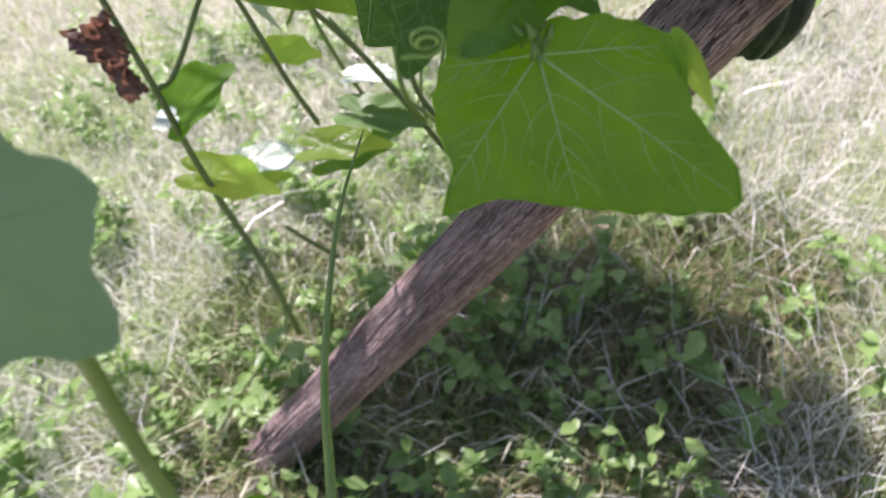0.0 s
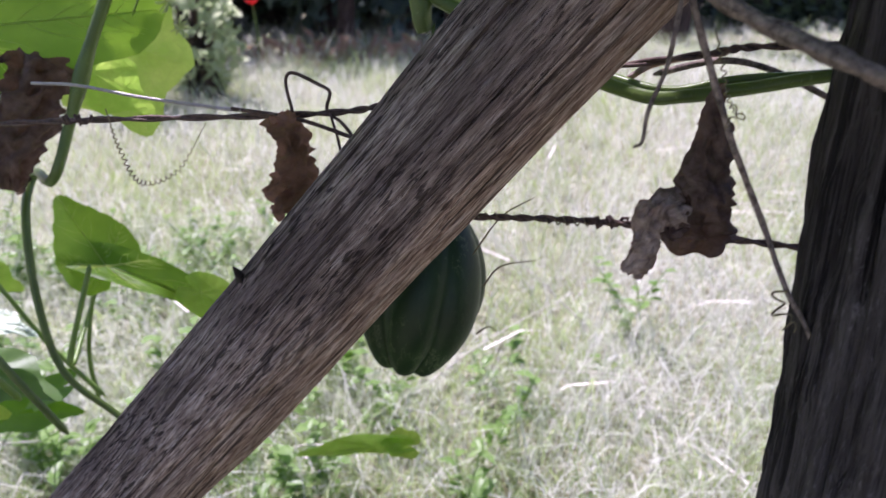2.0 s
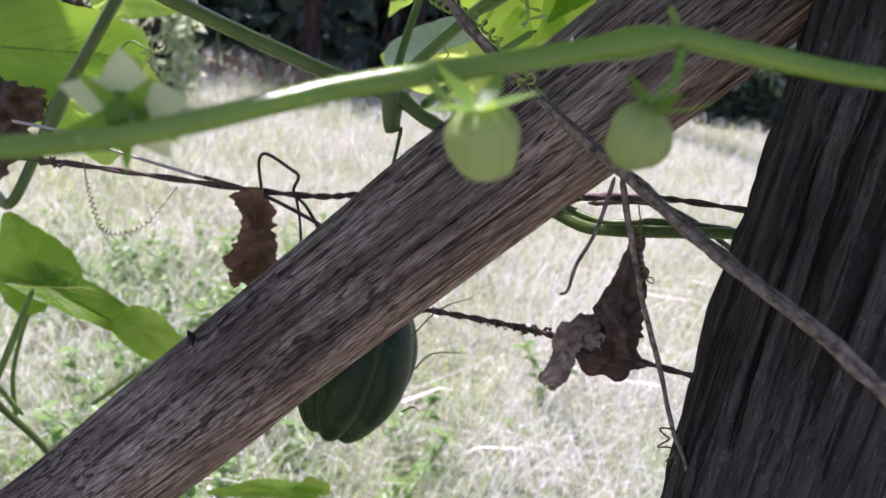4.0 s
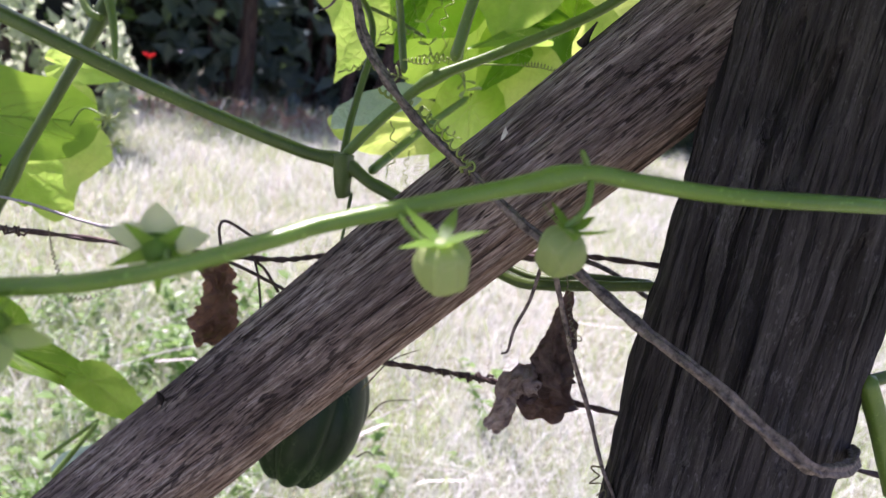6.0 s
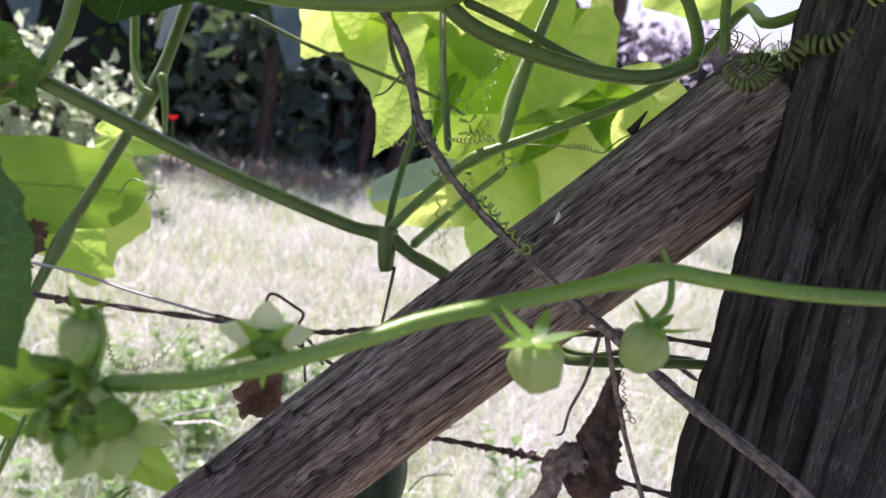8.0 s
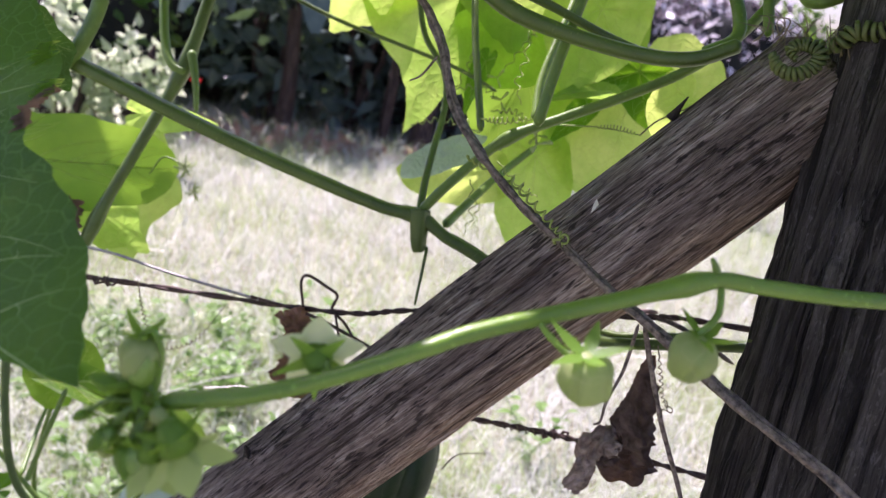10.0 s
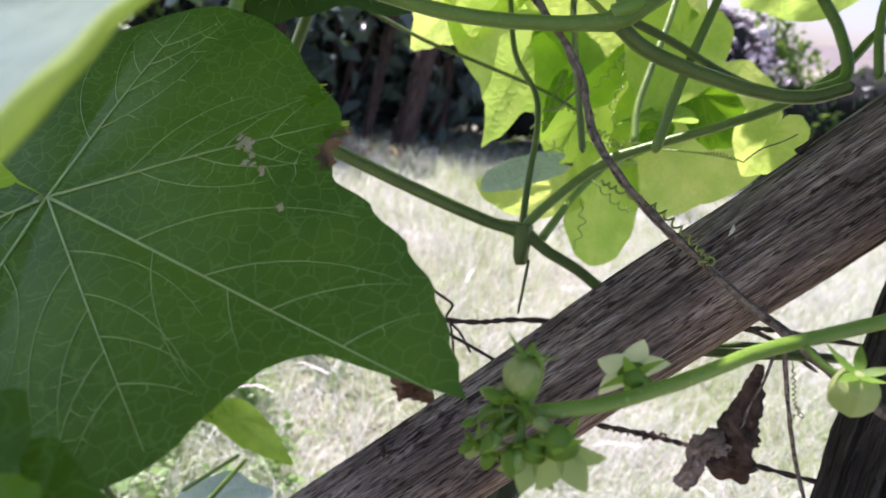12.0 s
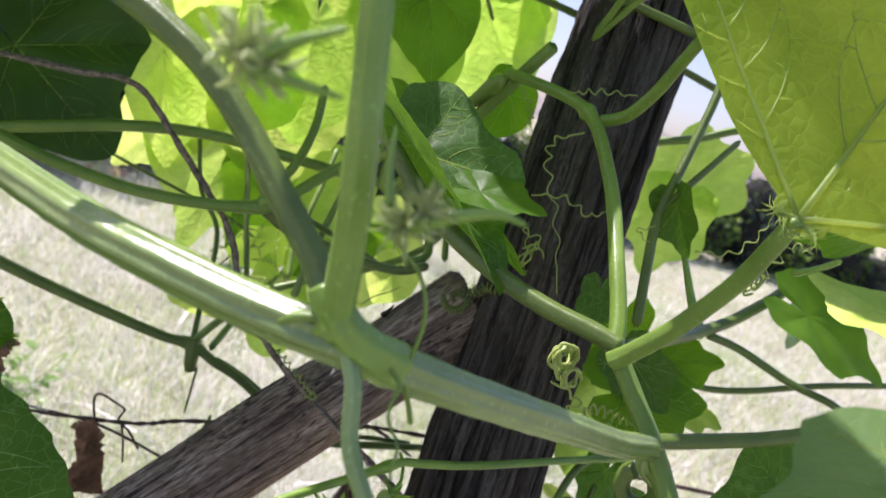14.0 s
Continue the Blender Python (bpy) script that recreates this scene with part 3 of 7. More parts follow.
def grass_field(name, count, xr, yr, tall, wide, lean, mat, seed, label, power=1.0, keep=None):
    """Many bent blades as one mesh; power above 1 gathers them towards the near side."""
    rng = np.random.default_rng(seed)
    u = rng.random(count)
    y = yr[0] + (yr[1] - yr[0]) * u ** power
    spread = 1.0 if power == 1 else 0.35 + 0.65 * (y - yr[0]) / (yr[1] - yr[0])
    mid = (xr[0] + xr[1]) / 2
    x = mid + (rng.random(count) - 0.5) * (xr[1] - xr[0]) * spread
    if keep is not None:
        ok = keep(x, y)
        x, y = x[ok], y[ok]
        count = len(x)
    z = np.array([ground_height(a, b) for a, b in zip(x, y)]) - 0.004
    h = tall[0] + (tall[1] - tall[0]) * rng.random(count) ** 1.7
    w = wide[0] + (wide[1] - wide[0]) * rng.random(count)
    a, turn = rng.random(count) * 2 * np.pi, rng.random(count) * 2 * np.pi
    bend = h * (lean[0] + (lean[1] - lean[0]) * rng.random(count))
    dx, dy, wx, wy = np.cos(a) * bend, np.sin(a) * bend, np.cos(turn) * w / 2, np.sin(turn) * w / 2
    p = np.stack([np.stack([x - wx, y - wy, z], 1), np.stack([x + wx, y + wy, z], 1),
                  np.stack([x + dx * 0.35 + wx * 0.8, y + dy * 0.35 + wy * 0.8, z + h * 0.6], 1),
                  np.stack([x + dx * 0.35 - wx * 0.8, y + dy * 0.35 - wy * 0.8, z + h * 0.6], 1),
                  np.stack([x + dx, y + dy, z + h * np.where(bend > h, 0.55, 0.95)], 1)], 1).reshape(-1, 3)
    o = np.arange(count) * 5
    quads, tris = np.stack([o, o + 1, o + 2, o + 3], 1), np.stack([o + 3, o + 2, o + 4], 1)
    me = bpy.data.meshes.new(name)
    me.vertices.add(len(p))
    me.vertices.foreach_set("co", p.ravel())
    me.loops.add(7 * count)
    me.loops.foreach_set("vertex_index", np.concatenate([quads, tris], 1).ravel())
    me.polygons.add(2 * count)
    me.polygons.foreach_set("loop_start", (np.arange(count)[:, None] * 7 + np.array([[0, 4]])).ravel())
    me.update(calc_edges=True)
    me.materials.append(mat)
    return tagged(new(name, me), label, "grass", kind="stuff")


def FOOT(x, y):
    """The weedy patch round the foot of the brace."""
    return (x > -0.75) & (x < 0.40 + 0.15 * np.sin(9 * y)) & (y < 1.12 + 0.10 * np.sin(11 * x))


grass_field("grass", 90000, (-4.2, 4.2), (0.35, 5.6), (0.05, 0.22), (0.0016, 0.0042), (0.4, 1.5), GRASS, 1,
            "pale sun-bleached meadow grass with green blades", 1.35, lambda x, y: ~FOOT(x, y) | (np.arange(len(x)) % 9 == 0))
grass_field("grass", 60000, (-5.0, 12.0), (3.6, 13.0), (0.06, 0.17), (0.004, 0.008), (0.5, 1.5), GRASS, 2,
            "pale dry meadow grass farther off", 1.0)
grass_field("grass", 14000, (-1.3, 1.4), (-0.4, 1.7), (0.05, 0.20), (0.0014, 0.0032), (0.5, 1.5), GRASS, 3,
            "thin dry grass at the foot of the fence", 1.0, lambda x, y: ~FOOT(x, y) | (np.arange(len(x)) % 6 == 0))


grass_field("grass", 110000, (-6.0, 6.0), (-5.0, 6.0), (0.05, 0.16), (0.004, 0.008), (0.5, 1.5), GRASS, 4,
            "pale meadow grass all round the fence", 1.0, lambda x, y: (y < 0.3) | (np.abs(x) > 0.5 + 0.55 * y))
# Weeds whose dark tone adds to the shade on this ground.
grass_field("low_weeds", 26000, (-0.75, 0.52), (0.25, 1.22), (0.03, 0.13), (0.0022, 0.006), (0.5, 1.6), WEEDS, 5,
            "low weeds coloured dark to deepen the shade at the brace foot")
grass_field("low_weeds", 9000, (-1.8, 0.05), (0.6, 2.5), (0.04, 0.15), (0.003, 0.008), (0.5, 1.6), WEEDS_PALE, 6,
            "green low weeds along the fence")


def weed_mesh(seed):
    """A low broad-leaved weed: short leaf blades round several thin stalks."""
    rng = random.Random(seed)
    verts, faces = [], []
    for s in range(rng.randint(4, 6)):
        a, tall = rng.random() * 6.28, rng.uniform(0.05, 0.16)
        foot, top = Vector((rng.uniform(-0.02, 0.02), rng.uniform(-0.02, 0.02), 0)), Vector((math.cos(a) * tall * 0.5, math.sin(a) * tall * 0.5, tall))
        v, f = tube_mesh(spline([foot, foot.lerp(top, 0.5) + Vector((0, 0, 0.01)), top], 5), 0.0011, 4)
        o = len(verts)
        verts += v
        faces += [tuple(q + o for q in g) for g in f]
        for m in range(rng.randint(5, 8)):
            at = foot.lerp(top, rng.uniform(0.35, 1.0))
            b, size = rng.random() * 6.28, rng.uniform(0.014, 0.034)
            d = Vector((math.cos(b), math.sin(b), rng.uniform(-0.1, 0.55))).normalized() * size
            w = d.cross(Vector((0, 0, 1))).normalized() * size * rng.uniform(0.28, 0.42)
            n = w.cross(d).normalized() * size * 0.12
            o = len(verts)
            verts += [at, at + d * 0.3 + w * 0.8 + n, at + d * 0.65 + w * 0.9 + n, at + d * 1.1 - n, at + d * 0.65 - w * 0.9 + n, at + d * 0.3 - w * 0.8 + n, at + d * 0.5]
            faces += [(o, o + 1, o + 6), (o + 1, o + 2, o + 6), (o + 2, o + 3, o + 6), (o + 3, o + 4, o + 6), (o + 4, o + 5, o + 6), (o + 5, o, o + 6)]
    return verts, faces


def weeds():
    rng = random.Random(5)
    masters = []
    for s in range(5):
        masters.append(tagged(part("weed", *weed_mesh(s), WEED_LEAF), "low leafy green weed growing in the grass", "weed", "weeds at the fence"))
    placed = 0
    while placed < 300:
        x, y = rng.uniform(-1.7, 0.75), rng.uniform(0.35, 2.4)
        thick = 1.0 if x < 0.05 else (0.75 if y < 1.0 else 0.16)
        if rng.random() > thick:
            continue
        m = pose(x, y, ground_height(x, y), rng.uniform(-12, 12), rng.uniform(-12, 12), rng.uniform(0, 360)) @ Matrix.Scale(rng.uniform(0.65, 1.5), 4)
        if placed < len(masters):
            masters[placed].matrix_basis = m
        else:
            ob = masters[placed % 5].copy()
            scene.collection.objects.link(ob)
            ob.matrix_basis = m
        placed += 1


weeds()


def straw_stalks():
    """Long bleached stalks lying and leaning in the grass."""
    rng = random.Random(21)
    for k in range(26):
        x, y = rng.uniform(-0.5, 1.5), rng.uniform(1.3, 3.0)
        a, long, rise = rng.uniform(0, 6.28), rng.uniform(0.25, 0.6), rng.uniform(0.1, 0.75)
        foot = Vector((x, y, ground_height(x, y)))
        d = Vector((math.cos(a), math.sin(a) * 0.6, rise)).normalized() * long
        ob = thing("straw_stalk", foot, "long bleached dry grass stalk leaning in the meadow", "grass stalk", "straw stalks")
        part("stalk", *tube_mesh(spline([foot, foot + d * 0.5 + Vector((0, 0, 0.02)), foot + d - Vector((0, 0, 0.02))], 12), lambda f: 0.0024 * (1 - 0.6 * f), 6), STRAW, ob)
        tip, w = foot + d * 0.55, Vector((-d.y, d.x, 0)).normalized() * 0.004
        e = d.normalized() * long * 0.35 + Vector((rng.uniform(-0.08, 0.08), 0, -0.05))
        part("leaf", [tip - w, tip + w, tip + e * 0.6 + w * 0.7, tip + e * 0.6 - w * 0.7, tip + e - Vector((0, 0, 0.03))], [(0, 1, 2, 3), (3, 2, 4)], STRAW, ob)


straw_stalks()


# ---------------------------------------------------------------- fence timber
def timber(name, foot, top, r_foot, r_top, mat, seed, crack, label, category, rows=260, cols=120, bow=0.0, lobes=0.06, splits=(), crumble=0.0, minor=1.0):
    """A round, weathered timber with split grain; its local z runs along it."""
    foot, top = Vector(foot), Vector(top)
    length = (top - foot).length
    frame_m = Matrix.Translation(foot) @ (top - foot).to_track_quat("Z", "Y").to_matrix().to_4x4()
    lines = []
    for p, q, depth in splits:
        p, q = frame_m.inverted() @ Vector(p), frame_m.inverted() @ Vector(q)
        lines.append((p.z, math.atan2(p.y, p.x), q.z, math.atan2(q.y, q.x), depth))
    verts, faces = [], []
    sd = Vector((seed * 7.1, seed * 3.3, 0))
    for j in range(rows + 1):
        f = j / rows
        z = f * length
        r = r_foot + (r_top - r_foot) * f
        for i in range(cols):
            a = 2 * math.pi * i / cols
            c = Vector((math.cos(a), math.sin(a), 0))
            q = r * (1 + lobes * noise.noise(c * 0.9 + Vector((0, 0, z * 3.0)) + sd))
            q += 0.0035 * noise.noise(c * 1.8 + Vector((0, 0, z * 7.0)) + sd)
            q += 0.0012 * noise.noise(c * 9 + Vector((0, 0, z * 6.0)) + sd)
            if crumble:
                q += crumble * (noise.noise(c * 5 + Vector((0, 0, z * 34)) + sd) + 0.6 * noise.noise(c * 11 + Vector((0, 0, z * 80)) + sd))
            # long splits that follow the grain
            s = abs(noise.noise(c * 2.6 + Vector((0, 0, z * 1.3)) + sd * 2))
            q -= crack * max(0, 1 - s / 0.07) ** 1.5 * (0.5 + 0.5 * noise.noise(Vector((z * 4, a, seed))))
            s = abs(noise.noise(c * 8.5 + Vector((0, 0, z * 1.9)) + sd * 3))
            q -= crack * 0.34 * minor * max(0, 1 - s / 0.09)
            q -= crack * 0.20 * minor * max(0, 1 - abs(noise.noise(c * 16 + Vector((0, 0, z * 5)) + sd)) / 0.10)
            for z0, a0, z1, a1, depth in lines:
                g = (z - z0) / (z1 - z0)
                if 0 < g < 1:
                    off = (a - a0 - (a1 - a0) * g - 0.03 * noise.noise(Vector((z * 30, z0, 0))) + math.pi) % (2 * math.pi) - math.pi
                    q -= depth * max(0, 1 - abs(off) / (0.12 * (1 + 0.6 * noise.noise(Vector((z * 40, z0, 4)))) if crumble else 0.035)) * math.sin(math.pi * g) ** 0.5
            verts.append(Vector((c.x * q + bow * math.sin(math.pi * f), c.y * q, z)))
        if j:
            o = (j - 1) * cols
            for i in range(cols):
                faces.append((o + i, o + (i + 1) % cols, o + cols + (i + 1) % cols, o + cols + i))
    # worn, slightly hollow ends
    for ring, sign in ((0, -1), (rows, 1)):
        o = ring * cols
        zc = verts[o].z + sign * 0.006
        inner = len(verts)
        for i in range(cols):
            v = verts[o + i]
            verts.append(Vector((v.x * 0.86, v.y * 0.86, zc + 0.002 * noise.noise(v * 60))))
        mid = len(verts)
        verts.append(Vector((0, 0, zc - sign * 0.004)))
        for i in range(cols):
            k = (i + 1) % cols
            quad, tri = (o + i, inner + i, inner + k, o + k), (inner + i, mid, inner + k)
            faces.append(quad if sign < 0 else quad[::-1])
            faces.append(tri if sign < 0 else tri[::-1])
    ob = part(name, verts, faces, mat)
    ob.matrix_basis = frame_m
    return tagged(ob, label, category)


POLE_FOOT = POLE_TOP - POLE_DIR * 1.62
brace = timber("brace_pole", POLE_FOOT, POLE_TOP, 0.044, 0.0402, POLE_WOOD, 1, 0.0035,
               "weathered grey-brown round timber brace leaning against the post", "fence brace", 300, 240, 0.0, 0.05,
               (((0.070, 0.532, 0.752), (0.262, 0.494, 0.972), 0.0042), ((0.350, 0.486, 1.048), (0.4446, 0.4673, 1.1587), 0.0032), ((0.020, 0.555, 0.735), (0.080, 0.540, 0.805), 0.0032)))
POST_FOOT, POST_TOP = Vector((0.4182, 0.2852, -0.10)), Vector((0.5324, 0.5363, 1.80))
timber("fence_post", POST_FOOT, POST_TOP, 0.071, 0.053, POST_WOOD, 2, 0.022,
              "dark weathered split timber fence post with deep cracks", "fence post", 600, 180, 0.0, 0.10,
              (((0.4428, 0.4181, 1.1478), (0.4369, 0.3920, 0.9655), 0.013), ((0.4905, 0.3841, 1.1084), (0.4776, 0.3723, 0.9797), 0.012), ((0.4341, 0.4322, 1.151), (0.4209, 0.4165, 0.9383), 0.010),
               ((0.4638, 0.4057, 1.1919), (0.4522, 0.4023, 1.1177), 0.009), ((0.4478, 0.4263, 1.2056), (0.4437, 0.4173, 1.1382), 0.009)), 0.0016, 0.28)


def staple():
    at = Vector((0.4957, 0.4528, 1.1855))
    ob = thing("rusty_staple", at, "rusty bent iron staple driven into the post", "staple")
    a, b, c, d = (at + Vector(o) for o in ((-0.008, 0.02, 0.008), (-0.005, -0.008, 0.010), (0.012, -0.009, 0.002), (0.006, -0.006, -0.028)))
    part("wire_loop", *tube_mesh(spline([a, b, c, d, d + Vector((0.0, 0.02, -0.004))], 30), 0.0027, 8, rough=0.15), RUST, ob)


staple()


# ---------------------------------------------------------------- fence wires
def wire(points, label, r=0.0017):
    ob = thing("fence_wire", points[0], label, "wire", "fence wires")
    path = spline(points, 260)
    for k in (0, math.pi):
        strand = []
        for i, c in enumerate(path):
            a = i * 0.55 + k
            strand.append(c + Vector((0, math.cos(a), math.sin(a))) * r * 0.72)
        part("strand", *tube_mesh(strand, r * 0.8, 6), WIRE, ob)
    return ob


upper = wire([(-1.6, 1.16, 0.90), (-0.5, 0.84, 0.905), (-0.2, 0.752, 0.922), (0.0, 0.690, 0.943), (0.184, 0.635, 0.961), (0.2528, 0.6249, 0.9748), (0.4051, 0.5866, 1.0053), (0.4800, 0.5674, 1.0147),
              (0.80, 0.47, 1.03), (1.5, 0.27, 1.05)], "thin rusty twisted fence wire behind the brace")
lower = wire([(0.215, 0.600, 0.897), (0.25, 0.603, 0.899), (0.363, 0.576, 0.905), (0.473, 0.546, 0.900), (0.75, 0.46, 0.90), (1.5, 0.25, 0.90)],
             "thin rusty fence wire with dry tendrils wound on it")


def tie(parent):
    """The loose tie wire looped over the upper wire."""
    pts = [(0.1619, 0.6352, 0.9620), (0.1579, 0.6419, 0.9803), (0.1628, 0.6430, 0.9863), (0.1792, 0.6381, 0.9800), (0.1875, 0.6351, 0.9751), (0.1848, 0.6357, 0.9626), (0.1960, 0.6272, 0.9555), (0.2079, 0.6203, 0.9407)]
    part("tie_wire", *tube_mesh(spline(pts, 60), 0.0012, 6), WIRE, parent)
    pts = [(0.1196, 0.6427, 0.9628), (0.1508, 0.6383, 0.9592), (0.1738, 0.6311, 0.9557), (0.2064, 0.6175, 0.9476), (0.2387, 0.6034, 0.9381)]
    part("tie_wire", *tube_mesh(spline(pts, 50), 0.0014, 6), WIRE, parent)
    pts = [(0.1871, 0.6310, 0.9624), (0.1920, 0.6249, 0.9463), (0.1958, 0.6175, 0.9258)]
    part("tie_wire", *tube_mesh(spline(pts, 30), 0.0010, 6), WIRE, parent)
    pts = [(-0.0369, 0.6934, 0.9699), (0.0016, 0.6816, 0.9706), (0.0494, 0.6665, 0.9657), (0.1055, 0.6492, 0.9621), (0.1264, 0.6413, 0.9619)]
    part("tie_wire", *tube_mesh(spline(pts, 50), 0.0012, 6), WIRE_GREY, parent)


tie(upper)


def barb(parent, at):
    at = Vector(at)
    pts = [at + Vector((0.004 * math.sin(i * 0.9) , 0.0035 * math.cos(i * 1.7), 0.0035 * math.sin(i * 1.7))) + Vector((0.0012 * (i - 8), 0, 0)) for i in range(17)]
    part("barb", *tube_mesh(pts, 0.0012, 5), WIRE, parent)


barb(lower, (0.363, 0.576, 0.905))
barb(upper, (-0.0051, 0.6800, 0.9460))


# ---------------------------------------------------------------- gourd
def gourd():
    top, bottom = Vector((0.262, 0.662, 0.885)), Vector((0.228, 0.634, 0.750))
    ob = thing("gourd", top, "dark green ribbed gourd hanging behind the brace", "gourd fruit")
    axis = (bottom - top)
    long = axis.length
    d = axis.normalized()
    u = d.orthogonal().normalized()
    w = d.cross(u)
    verts, faces, rows, cols = [], [], 44, 90
    for j in range(rows + 1):
        f = j / rows
        body = math.sin(math.pi * min(1, f ** 0.80)) ** 0.62 * (0.74 + 0.40 * f)
        for i in range(cols):
            a = 2 * math.pi * i / cols
            groove = 1 - 0.27 * (1 - abs(math.sin(3 * a + 0.5 * f)) ** 0.55) * (0.25 + 0.75 * f)
            r = 0.0520 * body * groove * (1 + 0.05 * noise.noise(Vector((math.cos(a), math.sin(a), f * 2))))
            dip = -0.010 * math.exp(-((1 - f) / 0.05) ** 2) + 0.004 * abs(math.sin(3 * a + 0.5)) * max(0, f - 0.8) * 5
            verts.append(top + d * (long * f + dip) + (u * math.cos(a) + w * math.sin(a)) * r)
        if j:
            o = (j - 1) * cols
            faces += [(o + i, o + (i + 1) % cols, o + cols + (i + 1) % cols, o + cols + i) for i in range(cols)]
    part("skin", verts, faces, GOURD, ob)
    stem("stalk", ob, [top + d * 0.006, top - d * 0.025 + Vector((0.004, 0, 0)), top - d * 0.06 + Vector((0.012, 0.01, 0.01))], 0.0028, 0.0022, STEM_DARK)


gourd()


# ---------------------------------------------------------------- dried leaves
def crumpled(name, spine, width, mat, seed, label, wrap=2.4, rows=46, cols=40, holder=None):
    """A dried leaf rolled round its spine and crumpled."""
    path = spline(spine, rows)
    ob = holder or thing(name, path[0], label, "dried leaf", "dried leaves")
    verts, faces = [], []
    u = Vector((0.9, -0.3, 0.1))
    for j, c in enumerate(path):
        f = j / (rows - 1)
        d = (path[min(j + 1, rows - 1)] - path[max(j - 1, 0)]).normalized()
        u = (u - d * u.dot(d)).normalized()
        w = d.cross(u)
        r = width(f)
        for i in range(cols):
            g = i / (cols - 1) - 0.5
            a = g * wrap + 0.6 * math.sin(f * 5 + seed)
            k = Vector((g * 7, f * 7, seed * 3.1))
            ridge = 1 - 2.6 * abs(noise.noise(k * 1.1))
            rr = r * (0.72 + 0.30 * noise.noise(k * 0.6) + 0.38 * ridge + 0.26 * noise.noise(k * 2.6) + 0.07 * noise.noise(k * 6.0))
            slip = d * (0.10 * r * noise.noise(k * 1.3 + Vector((5, 0, 0))) + (0.5 * r * noise.noise(Vector((g * 9, seed, 2))) if j > rows - 4 or j < 3 else 0))
            verts.append(c + (u * math.cos(a) + w * math.sin(a)) * rr + slip)
        if j:
            o = (j - 1) * cols
            faces += [(o + i, o + i + 1, o + cols + i + 1, o + cols + i) for i in range(cols - 1)]
    part(name if holder else "blade", verts, faces, mat, ob, label if holder else "")
    return ob


dl = crumpled("dried_leaf", [(0.4022, 0.5240, 1.0041), (0.4036, 0.5230, 0.9826), (0.4018, 0.5220, 0.9571), (0.4014, 0.5210, 0.9326), (0.4006, 0.5200, 0.9180)], lambda f: 0.003 + 0.0165 * min(1, f * 1.15), DEAD_LEAF, 1,
              "shrivelled brown leaf with a papery lobe hanging over the lower wire", 7.5, 70, 90)
crumpled("papery_lobe", [(0.3910, 0.5200, 0.9376), (0.3790, 0.5190, 0.9354), (0.3723, 0.5190, 0.9239), (0.3708, 0.5170, 0.9118), (0.3646, 0.5150, 0.9001)], lambda f: 0.0115 * (1 - 0.45 * f), DEAD_PALE, 2, "paler papery lobe", 4.6, 34, 34, dl)
crumpled("dried_leaf", [(0.1515, 0.6354, 0.9578), (0.1589, 0.6269, 0.9411), (0.1626, 0.6168, 0.9202), (0.1609, 0.6068, 0.8986)], lambda f: 0.012 + 0.006 * f, DEAD_RUST, 3,
               "brown rolled dried leaf hanging from the wire", 4.4)
crumpled("dried_leaf", [(-0.1200, 0.8593, 0.9534), (-0.1217, 0.8411, 0.9200), (-0.1291, 0.8202, 0.8820), (-0.1391, 0.8007, 0.8466)], lambda f: 0.036 * (1 - 0.62 * f ** 1.5), DEAD_LEAF, 4,
               "large brown dried leaf hanging on the vine", 4.2)
crumpled("dried_leaf", [(0.0080, 0.4423, 1.0130), (0.0115, 0.4391, 1.0051), (0.0154, 0.4364, 0.9988)], lambda f: 0.006 * (1 - 0.5 * f), DEAD_LEAF, 6,
               "small dark withered leaf stub", 3.8, 16, 18)

crumpled("dried_leaf", [(-0.4290, 0.6500, 0.8990), (-0.4230, 0.6480, 0.8700), (-0.4208, 0.6450, 0.8420), (-0.4050, 0.6380, 0.8130)], lambda f: 0.026 * (1 - 0.55 * f), DEAD_LEAF, 8,
               "brown dried leaf hanging on a low vine stem", 4.0, 30, 30)

# bits caught on the brace
scrap = thing("white_scrap", (0.3316, 0.4975, 1.1083), "tiny white papery scrap stuck to the brace", "scrap")
part("flake", [(0.3300, 0.4962, 1.1045), (0.3332, 0.4960, 1.1060), (0.3336, 0.4962, 1.1100), (0.3318, 0.4972, 1.1135), (0.3304, 0.4966, 1.1095)], [(0, 1, 2, 3, 4)], STRAW, scrap)


def thorn(points, r):
    """A broken twig stub on the brace."""
    verts, faces = tube_mesh(spline(points, 10), lambda f: r * (1 - 0.85 * f), 8, 0.2, rough=0.4)
    back = brace.matrix_basis.inverted()
    part("twig_stub", [back @ v for v in verts], faces, RUST_DARK, brace, "dark broken twig stub")


thorn([(0.372, 0.517, 1.164), (0.3735, 0.513, 1.170), (0.3765, 0.510, 1.178)], 0.0032)
thorn([(0.140, 0.548, 0.880), (0.138, 0.541, 0.890), (0.137, 0.538, 0.896)], 0.0038)


